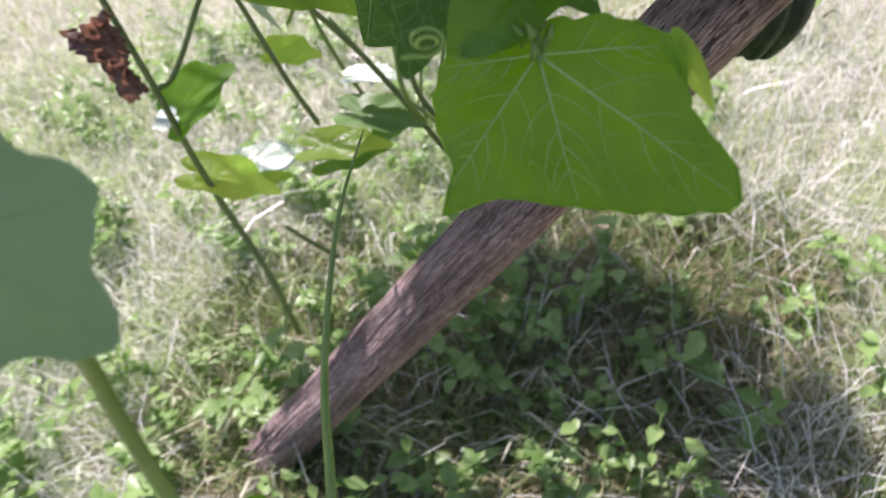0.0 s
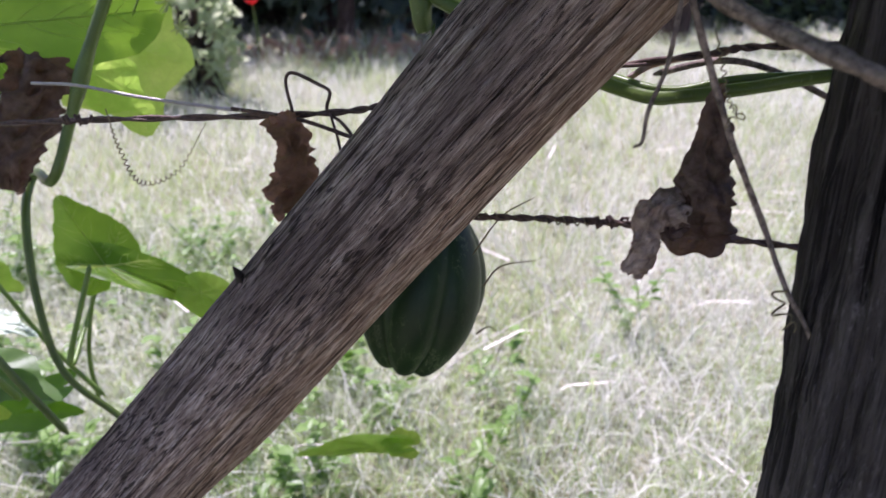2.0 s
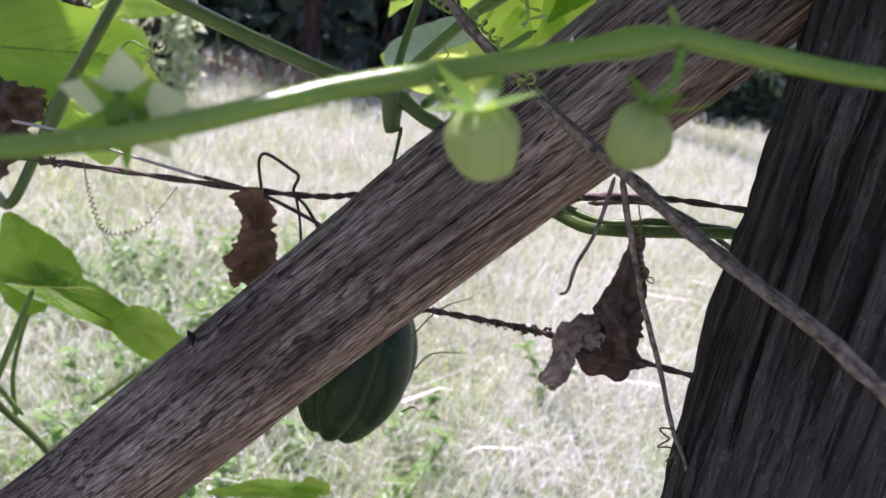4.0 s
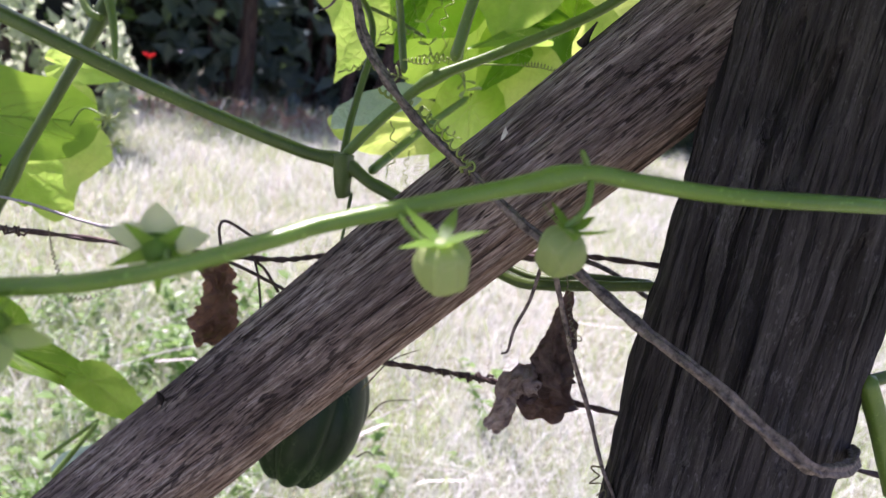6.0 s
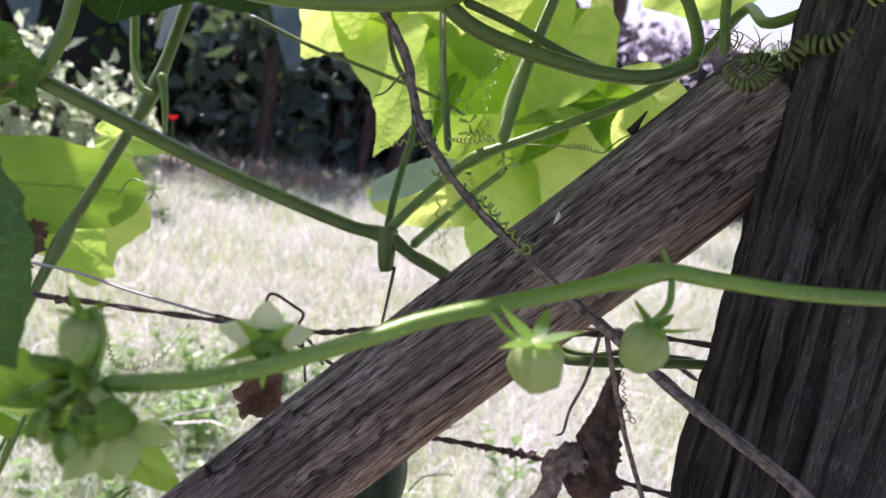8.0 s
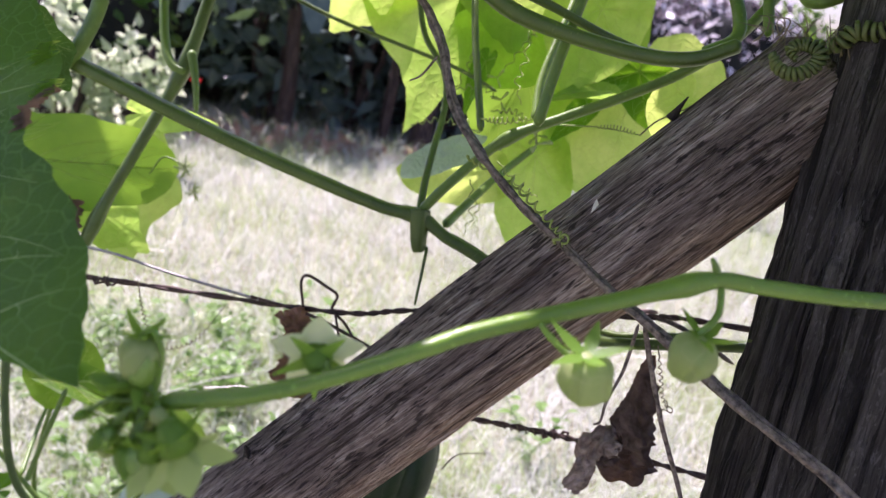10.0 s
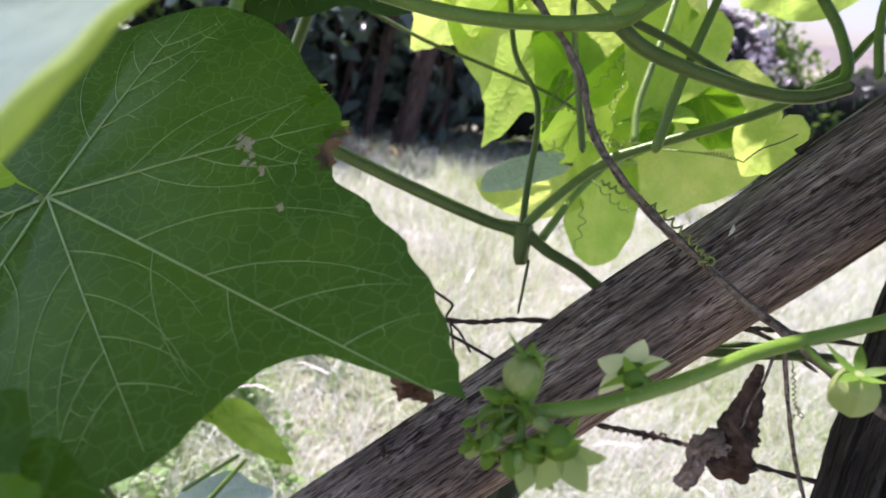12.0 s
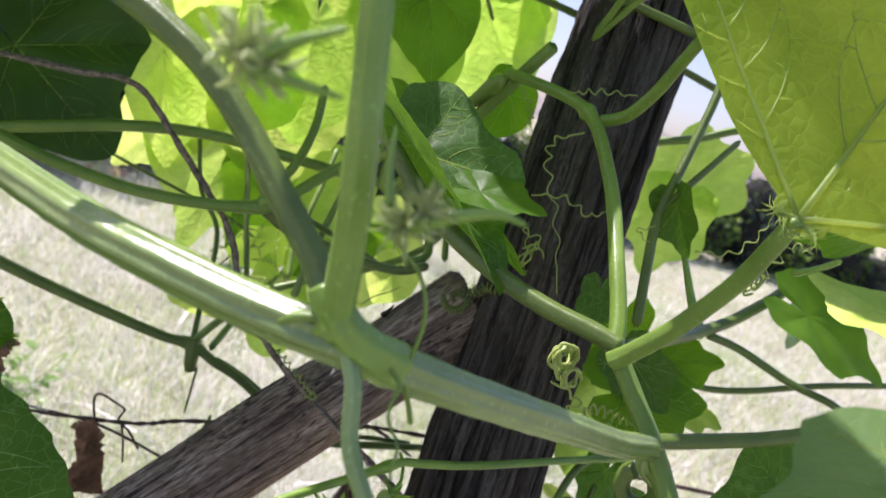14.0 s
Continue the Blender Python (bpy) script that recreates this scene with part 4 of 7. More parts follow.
# ---------------------------------------------------------------- dry vine over the brace
dry = thing("dry_vine", (0.3146, 0.4874, 1.0861), "dry grey-brown vine twisted over the brace and post", "dead vine")
stem("dry_stem", dry, [(-0.0345, 0.6899, 1.2749), (0.0156, 0.6876, 1.2839), (0.0747, 0.6792, 1.2881), (0.1259, 0.6523, 1.2943), (0.1619, 0.6371, 1.2643), (0.1934, 0.6182, 1.2329), (0.2225, 0.6009, 1.2026), (0.2358, 0.5823, 1.1800),
                       (0.2459, 0.5641, 1.1489), (0.2636, 0.5383, 1.1248), (0.2877, 0.5071, 1.1031), (0.3133, 0.4827, 1.0874), (0.3337, 0.4597, 1.0739), (0.3503, 0.4389, 1.0657),
                       (0.3718, 0.4163, 1.0539), (0.3872, 0.3906, 1.0464), (0.4055, 0.3697, 1.0387), (0.4205, 0.3569, 1.0317), (0.4357, 0.3444, 1.0222), (0.4587, 0.3320, 1.0095), (0.4915, 0.3486, 0.9973),
                       (0.5184, 0.3729, 0.9883), (0.5427, 0.4065, 0.9742)], 0.0022, 0.0029, DRY_VINE, 260, 28, 0.34, "grey-brown dead stem with split bark", 0.45, rib_count=4)
stem("dry_stem", dry, [(0.2511, 0.5386, 1.1370), (0.2663, 0.5266, 1.1220), (0.2897, 0.4983, 1.1031), (0.3142, 0.4780, 1.0862), (0.3339, 0.4544, 1.0739), (0.3506, 0.4345, 1.0653), (0.3718, 0.4119, 1.0534), (0.3869, 0.3864, 1.0462), (0.4047, 0.3658, 1.0392), (0.4207, 0.3547, 1.0316)],
     0.0015, 0.0022, DRY_VINE, 120, 14, 0.28, "", 0.4)
stem("dry_twig", dry, [(0.3576, 0.4462, 1.0586), (0.3695, 0.4462, 1.0291), (0.3838, 0.4445, 0.9956), (0.3997, 0.4432, 0.9642), (0.4086, 0.4259, 0.9377), (0.4168, 0.4181, 0.9228), (0.4252, 0.4075, 0.9017)], 0.0016, 0.0009, DRY_VINE, 70, 7, 0.1, "", 0.3)
stem("dry_twig", dry, [(0.3545, 0.4466, 1.0581), (0.3500, 0.4399, 1.0335), (0.3430, 0.4357, 1.0159), (0.3409, 0.4324, 1.0036), (0.3372, 0.4321, 1.0009)], 0.0011, 0.0006, DRY_VINE, 40, 6, 0.0, "", 0.3)
stem("dry_twig", dry, [(0.2338, 0.5788, 1.1745), (0.2249, 0.5812, 1.1603), (0.2174, 0.5809, 1.1555)], 0.0009, 0.0005, DRY_VINE, 20, 6)
tendril(dry, [(0.4083, 0.4270, 0.9402), (0.4045, 0.4236, 0.9321), (0.4089, 0.4194, 0.9241), (0.4127, 0.4182, 0.9222)], 0.0034, 4, 0.0006, TENDRIL_DRY, 0, 1)
tendril(dry, [(0.3706, 0.4506, 1.0446), (0.3742, 0.4457, 1.0299), (0.3767, 0.4418, 1.0181), (0.3809, 0.4388, 1.0102)], 0.0011, 9, 0.0004, TENDRIL_DRY)
tendril(dry, [(0.3777, 0.4408, 1.0152), (0.3819, 0.4392, 1.0122), (0.3779, 0.4387, 1.0085), (0.3750, 0.4399, 1.0111)], 0.0022, 3, 0.0004, TENDRIL_DRY, 0, 1)
tendril(dry, [(0.0289, 0.6568, 0.9600), (0.0365, 0.6483, 0.9357), (0.0506, 0.6392, 0.9124), (0.0783, 0.6376, 0.9212), (0.1007, 0.6436, 0.9526)], 0.0016, 24, 0.0005, TENDRIL_DRY)
tendril(dry, [(0.232, 0.602, 0.898), (0.262, 0.601, 0.900), (0.290, 0.595, 0.902), (0.318, 0.587, 0.903)], 0.0024, 14, 0.0007, TENDRIL_DRY, 0, 1)
tendril(dry, [(0.325, 0.585, 0.903), (0.345, 0.580, 0.904), (0.368, 0.575, 0.904)], 0.0026, 7, 0.0007, TENDRIL_DRY, 0, 1)
for pts in ([(0.2810, 0.6093, 0.8672), (0.2998, 0.6057, 0.8968), (0.3215, 0.5973, 0.9145)], [(0.2879, 0.6007, 0.8467), (0.3000, 0.6036, 0.8607), (0.3244, 0.6012, 0.8664)], [(0.2832, 0.5990, 0.8095), (0.2918, 0.5996, 0.8153), (0.2976, 0.5976, 0.8127)]):
    stem("dry_twig", dry, pts, 0.0007, 0.0003, TENDRIL_DRY, 18, 5)
# bleached stalks lying on the wire behind the brace
stem("dry_twig", dry, [(0.3819, 0.6347, 0.9809), (0.3960, 0.6264, 0.9923), (0.4184, 0.6153, 0.9995), (0.4378, 0.6086, 1.0029)], 0.0022, 0.0018, DEAD_PALE, 24, 7)
stem("dry_twig", dry, [(0.3993, 0.6338, 0.9844), (0.4315, 0.6127, 0.9972), (0.4579, 0.5977, 0.9954), (0.4929, 0.5767, 0.9803)], 0.0022, 0.0018, DRY_VINE, 24, 7)


# ---------------------------------------------------------------- the living vine
FRONT = Vector((0.12, 0.0, 1.25))      # a place in front of the fence
OVER = Vector((0.0, 0.3, 2.4))         # a place above it


def tilt(p, dx=0.0, dy=0.0, dz=0.0):
    return Vector(p) + Vector((dx, dy, dz))


# --- stems behind the brace
rear = thing("gourd_vine", (0.2470, 0.6871, 1.0318), "green climbing gourd vine grown through the fence wires", "vine", "climbing vines")
stem("runner", rear, [(-0.1914, 0.7484, 1.1544), (-0.1000, 0.7281, 1.1331), (-0.0421, 0.7190, 1.1145), (0.0168, 0.7096, 1.0955), (0.0853, 0.7029, 1.0725), (0.1556, 0.6965, 1.0518), (0.2132, 0.6897, 1.0373), (0.2467, 0.6855, 1.0332), (0.2716, 0.6750, 1.0214), (0.3005, 0.6622, 1.0110),
                      (0.3386, 0.6397, 0.9905), (0.3833, 0.6027, 0.9791), (0.4084, 0.5934, 0.9803), (0.4452, 0.5841, 0.9874), (0.4791, 0.5706, 0.9966), (0.5045, 0.5671, 0.9992)], 0.0068, 0.0036, STEM_DARK, 150, 16, 0.07, "dark green ridged runner", swell=(0.465,))
stem("runner", rear, [(0.2734, 0.6852, 1.0210), (0.3032, 0.6821, 1.0083), (0.3471, 0.6591, 0.9890), (0.3989, 0.6110, 0.9800), (0.4394, 0.5964, 0.9893), (0.4876, 0.5796, 0.9960)], 0.0030, 0.0026, STEM_DARK, 60)
stem("joint", rear, [(0.2466, 0.6857, 1.0410), (0.2473, 0.6819, 1.0284), (0.2484, 0.6794, 1.0135), (0.2505, 0.6786, 1.0051)], 0.0086, 0.0056, STEM_DARK, 30, 14, 0.1)
stem("shoot", rear, [(0.2466, 0.6859, 1.0345), (0.2489, 0.7050, 1.0571), (0.2544, 0.7327, 1.0821), (0.2629, 0.7737, 1.1177), (0.2584, 0.7933, 1.1460), (0.2364, 0.8166, 1.1774), (0.2236, 0.8470, 1.2373)], 0.0034, 0.0026, STEM_DARK, 60)
stem("shoot", rear, [(0.2461, 0.6847, 1.0373), (0.2638, 0.6850, 1.0614), (0.2860, 0.6870, 1.0866), (0.3091, 0.6803, 1.1113), (0.3494, 0.6709, 1.1356), (0.3853, 0.6514, 1.1594), (0.4181, 0.6327, 1.1841), (0.4419, 0.6207, 1.2090), (0.4556, 0.6187, 1.2272), (0.4757, 0.6189, 1.2558),
                     (0.4545, 0.5389, 1.2419), (0.4938, 0.5316, 1.2664)], 0.0042, 0.0036, STEM, 110, 14, 0.06, swell=(0.27,))
stem("petiole", rear, [(0.2708, 0.7020, 1.0233), (0.2953, 0.7443, 1.0359), (0.3262, 0.7969, 1.0513), (0.3713, 0.8505, 1.0771)], 0.0042, 0.0034, STEM, 30)
stem("petiole", rear, [(0.2878, 0.6959, 1.1103), (0.2816, 0.7162, 1.1467), (0.2752, 0.7395, 1.1863), (0.2701, 0.7673, 1.2414), (0.2596, 0.5891, 1.2181)], 0.0031, 0.0029, STEM_DARK, 44)
stem("petiole", rear, [(0.3286, 0.6873, 1.1270), (0.3325, 0.7109, 1.1550), (0.3453, 0.7354, 1.1906), (0.3601, 0.7601, 1.2280), (0.3758, 0.7914, 1.2700)], 0.0036, 0.0030, STEM, 44)
stem("runner", rear, [(0.2539, 0.5899, 1.2219), (0.2803, 0.5903, 1.2082), (0.3180, 0.5860, 1.2000), (0.3636, 0.5744, 1.1948), (0.3943, 0.5592, 1.1980), (0.4185, 0.5489, 1.2115)], 0.0058, 0.0046, STEM_DARK, 60)
stem("runner", rear, [(0.2680, 0.5991, 1.2256), (0.3056, 0.6055, 1.2163), (0.3494, 0.6085, 1.2023), (0.3804, 0.5847, 1.1939)], 0.0032, 0.0028, STEM_DARK, 40)
stem("runner", rear, [(-0.0605, 0.6541, 1.2524), (-0.0039, 0.6405, 1.2335), (0.0634, 0.6289, 1.2153), (0.1366, 0.6125, 1.2075), (0.2003, 0.5973, 1.2125), (0.2514, 0.5880, 1.2240), (0.2775, 0.5893, 1.2427), (0.3105, 0.5964, 1.2721), (0.3641, 0.5947, 1.3160),
                      (0.3170, 0.5463, 1.2934), (0.3480, 0.5152, 1.3343), (0.3671, 0.4792, 1.3756), (0.3741, 0.4475, 1.4066)], 0.0056, 0.0052, STEM, 130, 16, 0.06, "green ridged runner with pale joints", swell=(0.42, 0.97))
stem("joint", rear, [(0.2472, 0.5881, 1.2271), (0.2575, 0.5852, 1.2339), (0.2668, 0.5871, 1.2410)], 0.0064, 0.0060, STEM_PALE, 16)
stem("runner", rear, [(-0.0416, 0.7400, 1.1889), (0.0540, 0.7156, 1.2222), (0.1353, 0.6947, 1.2496), (0.2082, 0.6733, 1.2643), (0.2825, 0.6481, 1.2662), (0.3370, 0.6297, 1.2676), (0.4064, 0.6061, 1.2690)], 0.0060, 0.0050, STEM, 70)
stem("petiole", rear, [(0.2533, 0.5952, 1.2332), (0.2759, 0.6072, 1.2675), (0.2893, 0.6233, 1.3057), (0.2932, 0.6432, 1.3456)], 0.0048, 0.0040, STEM, 36)
stem("petiole", rear, [(0.3206, 0.5468, 1.3464), (0.3336, 0.5341, 1.3146), (0.3471, 0.5271, 1.2848), (0.3911, 0.4319, 1.4302), (0.3860, 0.4347, 1.4199)], 0.0058, 0.0050, STEM, 44)
stem("petiole", rear, [(0.4347, 0.5506, 1.2187), (0.4360, 0.5710, 1.2572), (0.4469, 0.5887, 1.2979), (0.4566, 0.6044, 1.3294)], 0.0034, 0.0028, STEM, 36)
stem("petiole", rear, [(0.4066, 0.5774, 1.2006), (0.4267, 0.5747, 1.2171), (0.4228, 0.5948, 1.2472), (0.4079, 0.6189, 1.2787), (0.4059, 0.6410, 1.3189)], 0.0046, 0.0038, STEM, 44)
stem("petiole", rear, [(0.3124, 0.6037, 1.1346), (0.3201, 0.6119, 1.1763), (0.3283, 0.6186, 1.2131), (0.3421, 0.6275, 1.2661)], 0.0042, 0.0034, STEM, 36)
# stem on the near side of the meadow, with its hook-shaped petiole
stem("runner", rear, [(0.0391, 0.9079, 1.2410), (0.0277, 0.8791, 1.1742), (0.0102, 0.8610, 1.1047), (-0.0183, 0.8457, 1.0387), (-0.0528, 0.8285, 0.9637), (-0.0755, 0.8142, 0.9040), (-0.0968, 0.8028, 0.8551), (-0.1455, 0.8651, 0.8400), (-0.1488, 0.8360, 0.8075), (-0.1423, 0.8061, 0.7310), (-0.1242, 0.7880, 0.6545),
                      (-0.0755, 0.7831, 0.6004), (-0.0217, 0.7678, 0.5476)], 0.0062, 0.0032, STEM_DARK, 130, 14, 0.06, "", swell=(0.17, 0.36))
stem("petiole", rear, [(-0.0268, 0.9083, 1.2086), (-0.0188, 0.8892, 1.1666), (-0.0113, 0.8704, 1.1252), (-0.0007, 0.8578, 1.1059), (0.0138, 0.8539, 1.1004)], 0.0046, 0.0044, STEM, 36)
stem("petiole", rear, [(0.0177, 0.8547, 1.1225), (0.0251, 0.8453, 1.0948), (0.0294, 0.8362, 1.0665)], 0.0048, 0.0022, STEM, 20)
stem("petiole", rear, [(-0.0217, 0.7347, 1.1950), (-0.0277, 0.7238, 1.1556), (-0.0412, 0.7163, 1.1235), (-0.0607, 0.7132, 1.1032), (-0.0856, 0.7133, 1.0906)], 0.0060, 0.0060, STEM, 40)
# low stems at the foot of the fence
for pts, r in (([(-0.2814, 0.9095, 0.8890), (-0.2691, 0.8807, 0.8352), (-0.2509, 0.8525, 0.7610), (-0.2275, 0.8382, 0.6910), (-0.2015, 0.8314, 0.6350)], 0.0030), ([(-0.2376, 0.8648, 0.7617), (-0.2061, 0.8592, 0.7074), (-0.1664, 0.8495, 0.6448), (-0.1177, 0.8417, 0.5853)], 0.0028),
               ([(-0.1429, 0.9517, 0.6847), (-0.1503, 0.9090, 0.6485), (-0.1427, 0.8404, 0.6264)], 0.0026), ([(-0.2470, 0.8957, 0.8193), (-0.2668, 0.8823, 0.7959), (-0.2989, 0.8797, 0.7515)], 0.003), ([(-0.3859, 0.8181, 0.4550), (-0.3568, 0.8199, 0.4146), (-0.3239, 0.8287, 0.3655)], 0.004),
               ([(-0.2294, 0.8672, 0.8914), (-0.2015, 0.8591, 0.8747), (-0.1739, 0.8483, 0.8529)], 0.003),
               ([(-0.4696, 0.7747, 0.8859), (-0.4404, 0.7411, 0.7711), (-0.4324, 0.7340, 0.6887), (-0.4174, 0.7220, 0.5996), (-0.3815, 0.6887, 0.4837), (-0.3637, 0.6599, 0.3764)], 0.0072), ([(-0.3748, 0.8110, 0.8307), (-0.4204, 0.7691, 0.7670), (-0.4437, 0.7536, 0.7556)], 0.006),
               ([(-0.3088, 0.7656, 0.8423), (-0.2814, 0.7506, 0.7476), (-0.2602, 0.7518, 0.6711)], 0.0055), ([(-0.2231, 0.7208, 0.8505), (-0.1783, 0.7280, 0.7753), (-0.1345, 0.7258, 0.6905), (-0.1044, 0.7334, 0.6188)], 0.0055), ([(-0.1307, 0.6844, 0.7927), (-0.1311, 0.6799, 0.7442), (-0.1164, 0.6975, 0.6862)], 0.005),
               ([(-0.0764, 0.7951, 0.7720), (-0.0968, 0.7749, 0.7068), (-0.1045, 0.7656, 0.6775)], 0.003), ([(0.0248, 0.8061, 0.6866), (-0.0191, 0.7986, 0.6192)], 0.003)):
    if r > 0.004:
        pts, r = [tuple(1.6 * p - 0.6 * q for p, q in zip(pts[0], pts[1]))] + pts, r * 0.66
    stem("runner", rear, pts, r * 0.8, r, STEM_DARK if r > 0.0035 else STEM, 36)

DROP = ((0, 1.0), (5, 0.90), (14, 0.74), (30, 0.60), (50, 0.52), (80, 0.44), (110, 0.40), (150, 0.28), (178, 0.1))
# leaves seen against the light
SOFT = ((0, 1.0), (6, 0.93), (20, 0.84), (42, 0.80), (60, 0.79), (85, 0.72), (112, 0.70), (140, 0.58), (164, 0.40), (178, 0.10))
ROUND = ((0, 1.0), (18, 0.97), (38, 0.86), (60, 0.71), (90, 0.56), (130, 0.45), (178, 0.1))
POINTED = ((0, 1.0), (3, 0.93), (9, 0.82), (20, 0.73), (42, 0.67), (60, 0.66), (85, 0.62), (112, 0.60), (140, 0.50), (164, 0.36), (178, 0.10))
TAIL_A = ((0, 1.0), (4, 0.90), (14, 0.66), (33, 0.62), (60, 0.70), (100, 0.60), (178, 0.1))
TAIL_B = ((0, 1.0), (1.5, 0.84), (6, 0.73), (16, 0.66), (32, 0.65), (60, 0.66), (100, 0.6), (140, 0.5), (178, 0.1))
OVAL = ((0, 1.0), (10, 0.98), (20, 0.93), (35, 0.74), (60, 0.52), (90, 0.42), (130, 0.35), (178, 0.1))
leaf(rear, (-0.2003, 0.9072, 0.9751), (0.0053, 0.8717, 0.9966), tilt(FRONT, 0.3), 0.52, 0.04, 0.05, LEAF_MID, OVAL, OVAL, seed=1, wavy=0.02, label="yellow-green leaf lit from behind")
leaf(rear, (-0.0408, 0.9132, 1.0413), (0.0397, 0.9014, 1.0429), FRONT, 0.5, 0.1, 0.1, LEAF_YOUNG, DROP, DROP, seed=12, veins=False)
leaf(rear, (-0.0881, 0.9087, 0.9315), (-0.0231, 0.8875, 0.8937), FRONT, 0.55, 0.1, 0.1, LEAF_YOUNG, seed=2, veins=False)
leaf(rear, (0.2199, 0.9234, 1.2786), (0.1429, 0.9281, 1.1516), FRONT, 0.55, 0.1, 0.1, LEAF_YOUNG, SOFT, SOFT, seed=7, veins=False)
leaf(rear, (0.0209, 0.7865, 1.2836), (0.1308, 0.7388, 1.2039), tilt(FRONT, -0.4, 0, 0.5), 1.1, 0.1, 0.1, LEAF_SHADED, seed=8, label="dark green leaf, coloured darker for its shade")
leaf(rear, (0.3187, 0.9250, 1.3323), (0.3341, 0.8869, 1.1633), FRONT, 0.75, 0.1, 0.1, LEAF_YOUNG, SOFT, SOFT, seed=9)
leaf(rear, (0.4224, 0.9512, 1.3614), (0.4189, 0.9281, 1.2674), FRONT, 1.0, 0.1, 0.1, LEAF_YOUNG, SOFT, SOFT, seed=10)
leaf(rear, (0.5745, 0.8918, 1.3346), (0.4968, 0.9015, 1.2688), FRONT, 0.8, 0.1, 0.1, LEAF_YOUNG, SOFT, SOFT, seed=11)
for k in range(9):
    at = Vector((0.3515, 0.7548, 1.0999)) + Vector((0.012 * math.cos(k * 2.1), 0.006 * math.sin(k * 3), 0.012 * math.sin(k * 2.1)))
    stem("floret", rear, [Vector((0.3495, 0.7540, 1.0961)), at.lerp(Vector((0.3495, 0.7540, 1.0961)), 0.4), at], 0.0006, 0.0016, PETAL, 8, 6)
leaf(rear, (0.2876, 0.9300, 1.2267), (0.2285, 0.8707, 1.0657), tilt(FRONT, 0.1), 1.0, 0.05, 0.05, LEAF_YOUNG, TAIL_A, TAIL_B, seed=3, wavy=0.04, rings=10, spokes=140, label="large yellow-green leaf with a dried tip, lit from behind")
leaf(rear, (0.3881, 0.9300, 1.2068), (0.3197, 0.8900, 1.0586), tilt(FRONT, 0.2), 0.85, 0.06, 0.08, LEAF_MID, SOFT, SOFT, seed=4, wavy=0.05)
# The sky's sheen on this leaf is in its pale colour.
leaf(rear, (0.3012, 0.8300, 1.0690), (0.2300, 0.8350, 1.0400), (0.05, -0.1, 2.2), 0.55, 0.12, 0.2, LEAF_PALE, OVAL, OVAL, seed=5, veins=False, label="glossy leaf, coloured pale for sky sheen, with an orange tip")
leaf(rear, (0.3271, 0.8600, 1.0417), (0.2310, 0.8520, 1.0370), tilt(FRONT, 0.2), 0.62, 0.06, 0.05, LEAF_YOUNG, ROUND, DROP, seed=6)
leaf(rear, (0.3777, 0.8700, 1.0635), (0.3823, 0.8400, 0.9602), tilt(FRONT, 0.1), 0.62, 0.05, 0.05, LEAF_YOUNG, ROUND, ROUND, seed=61, wavy=0.04, label="bright yellow-green leaf lit from behind")
leaf(rear, (0.4754, 0.9000, 1.1555), (0.4529, 0.8500, 1.0253), tilt(FRONT, 0.2), 1.0, 0.05, 0.06, LEAF_YOUNG, SOFT, ROUND, seed=13, wavy=0.04)
leaf(rear, (0.4748, 0.8866, 1.1663), (0.5500, 0.8371, 1.1156), tilt(FRONT, -0.3, 0, 0.2), 0.55, 0.1, 0.1, LEAF, DROP, BROAD, seed=14)
leaf(rear, (0.4172, 0.7984, 1.1403), (0.3516, 0.8054, 1.1371), (0.1, 0.5, 2.2), 0.42, 0.2, 0.2, SHEEN, DROP, DROP, seed=141, fold=0.35)
leaf(rear, (0.4069, 0.8173, 1.1298), (0.3734, 0.8075, 1.0918), tilt(FRONT, 0.3, 0, 0.5), 0.6, 0.1, 0.2, LEAF, DROP, DROP, seed=142)
leaf(rear, (0.4727, 0.9664, 1.2660), (0.4812, 0.9429, 1.2050), FRONT, 0.45, 0.1, 0.1, LEAF_YOUNG, DROP, DROP, seed=143, veins=False)
leaf(rear, (0.3058, 0.8604, 1.1542), (0.2852, 0.8435, 1.1014), tilt(FRONT, -0.5, 0, 0.6), 0.5, 0.15, 0.2, LEAF, DROP, DROP, seed=144)
for k, (b, t) in enumerate((((0.2845, 0.8034, 1.1671), (0.2656, 0.7878, 1.1183)), ((0.3439, 0.8074, 1.1981), (0.3093, 0.7927, 1.1464)), ((0.3035, 0.7618, 1.1187), (0.3474, 0.7511, 1.1047)), ((0.2692, 0.7913, 1.1290), (0.3150, 0.7850, 1.1274)), ((0.2354, 0.8022, 1.0889), (0.2924, 0.7970, 1.0942)))):
    b, t = Vector(b), Vector(t)
    tendril(rear, [b, b.lerp(t, 0.4) + Vector((0.006, 0, 0.008)), t], 0.0028, 5 + k % 3, 0.0008, TENDRIL)
    for m in range(7):
        at = t + Vector((0.010 * math.cos(m * 2.1 + k), 0.004 * math.sin(m * 3), 0.010 * math.sin(m * 2.1 + k)))
        stem("floret", rear, [t, t.lerp(at, 0.6), at], 0.0005, 0.0014, FLOWER_GREEN, 6, 6)
# the lower leaves at the left of the brace
NODE = (-0.1094, 0.8932, 0.7213)
leaf(rear, NODE, (-0.1659, 0.930, 0.7965), tilt(FRONT, 0.1, 0, 0.3), 0.95, 0.1, 0.12, LEAF_MID, DROP, DROP, seed=15, wavy=0.07, petiole=[(-0.1390, 0.868, 0.560), (-0.1400, 0.872, 0.6200), (-0.1260, 0.885, 0.6900)], petiole_r=0.0026)
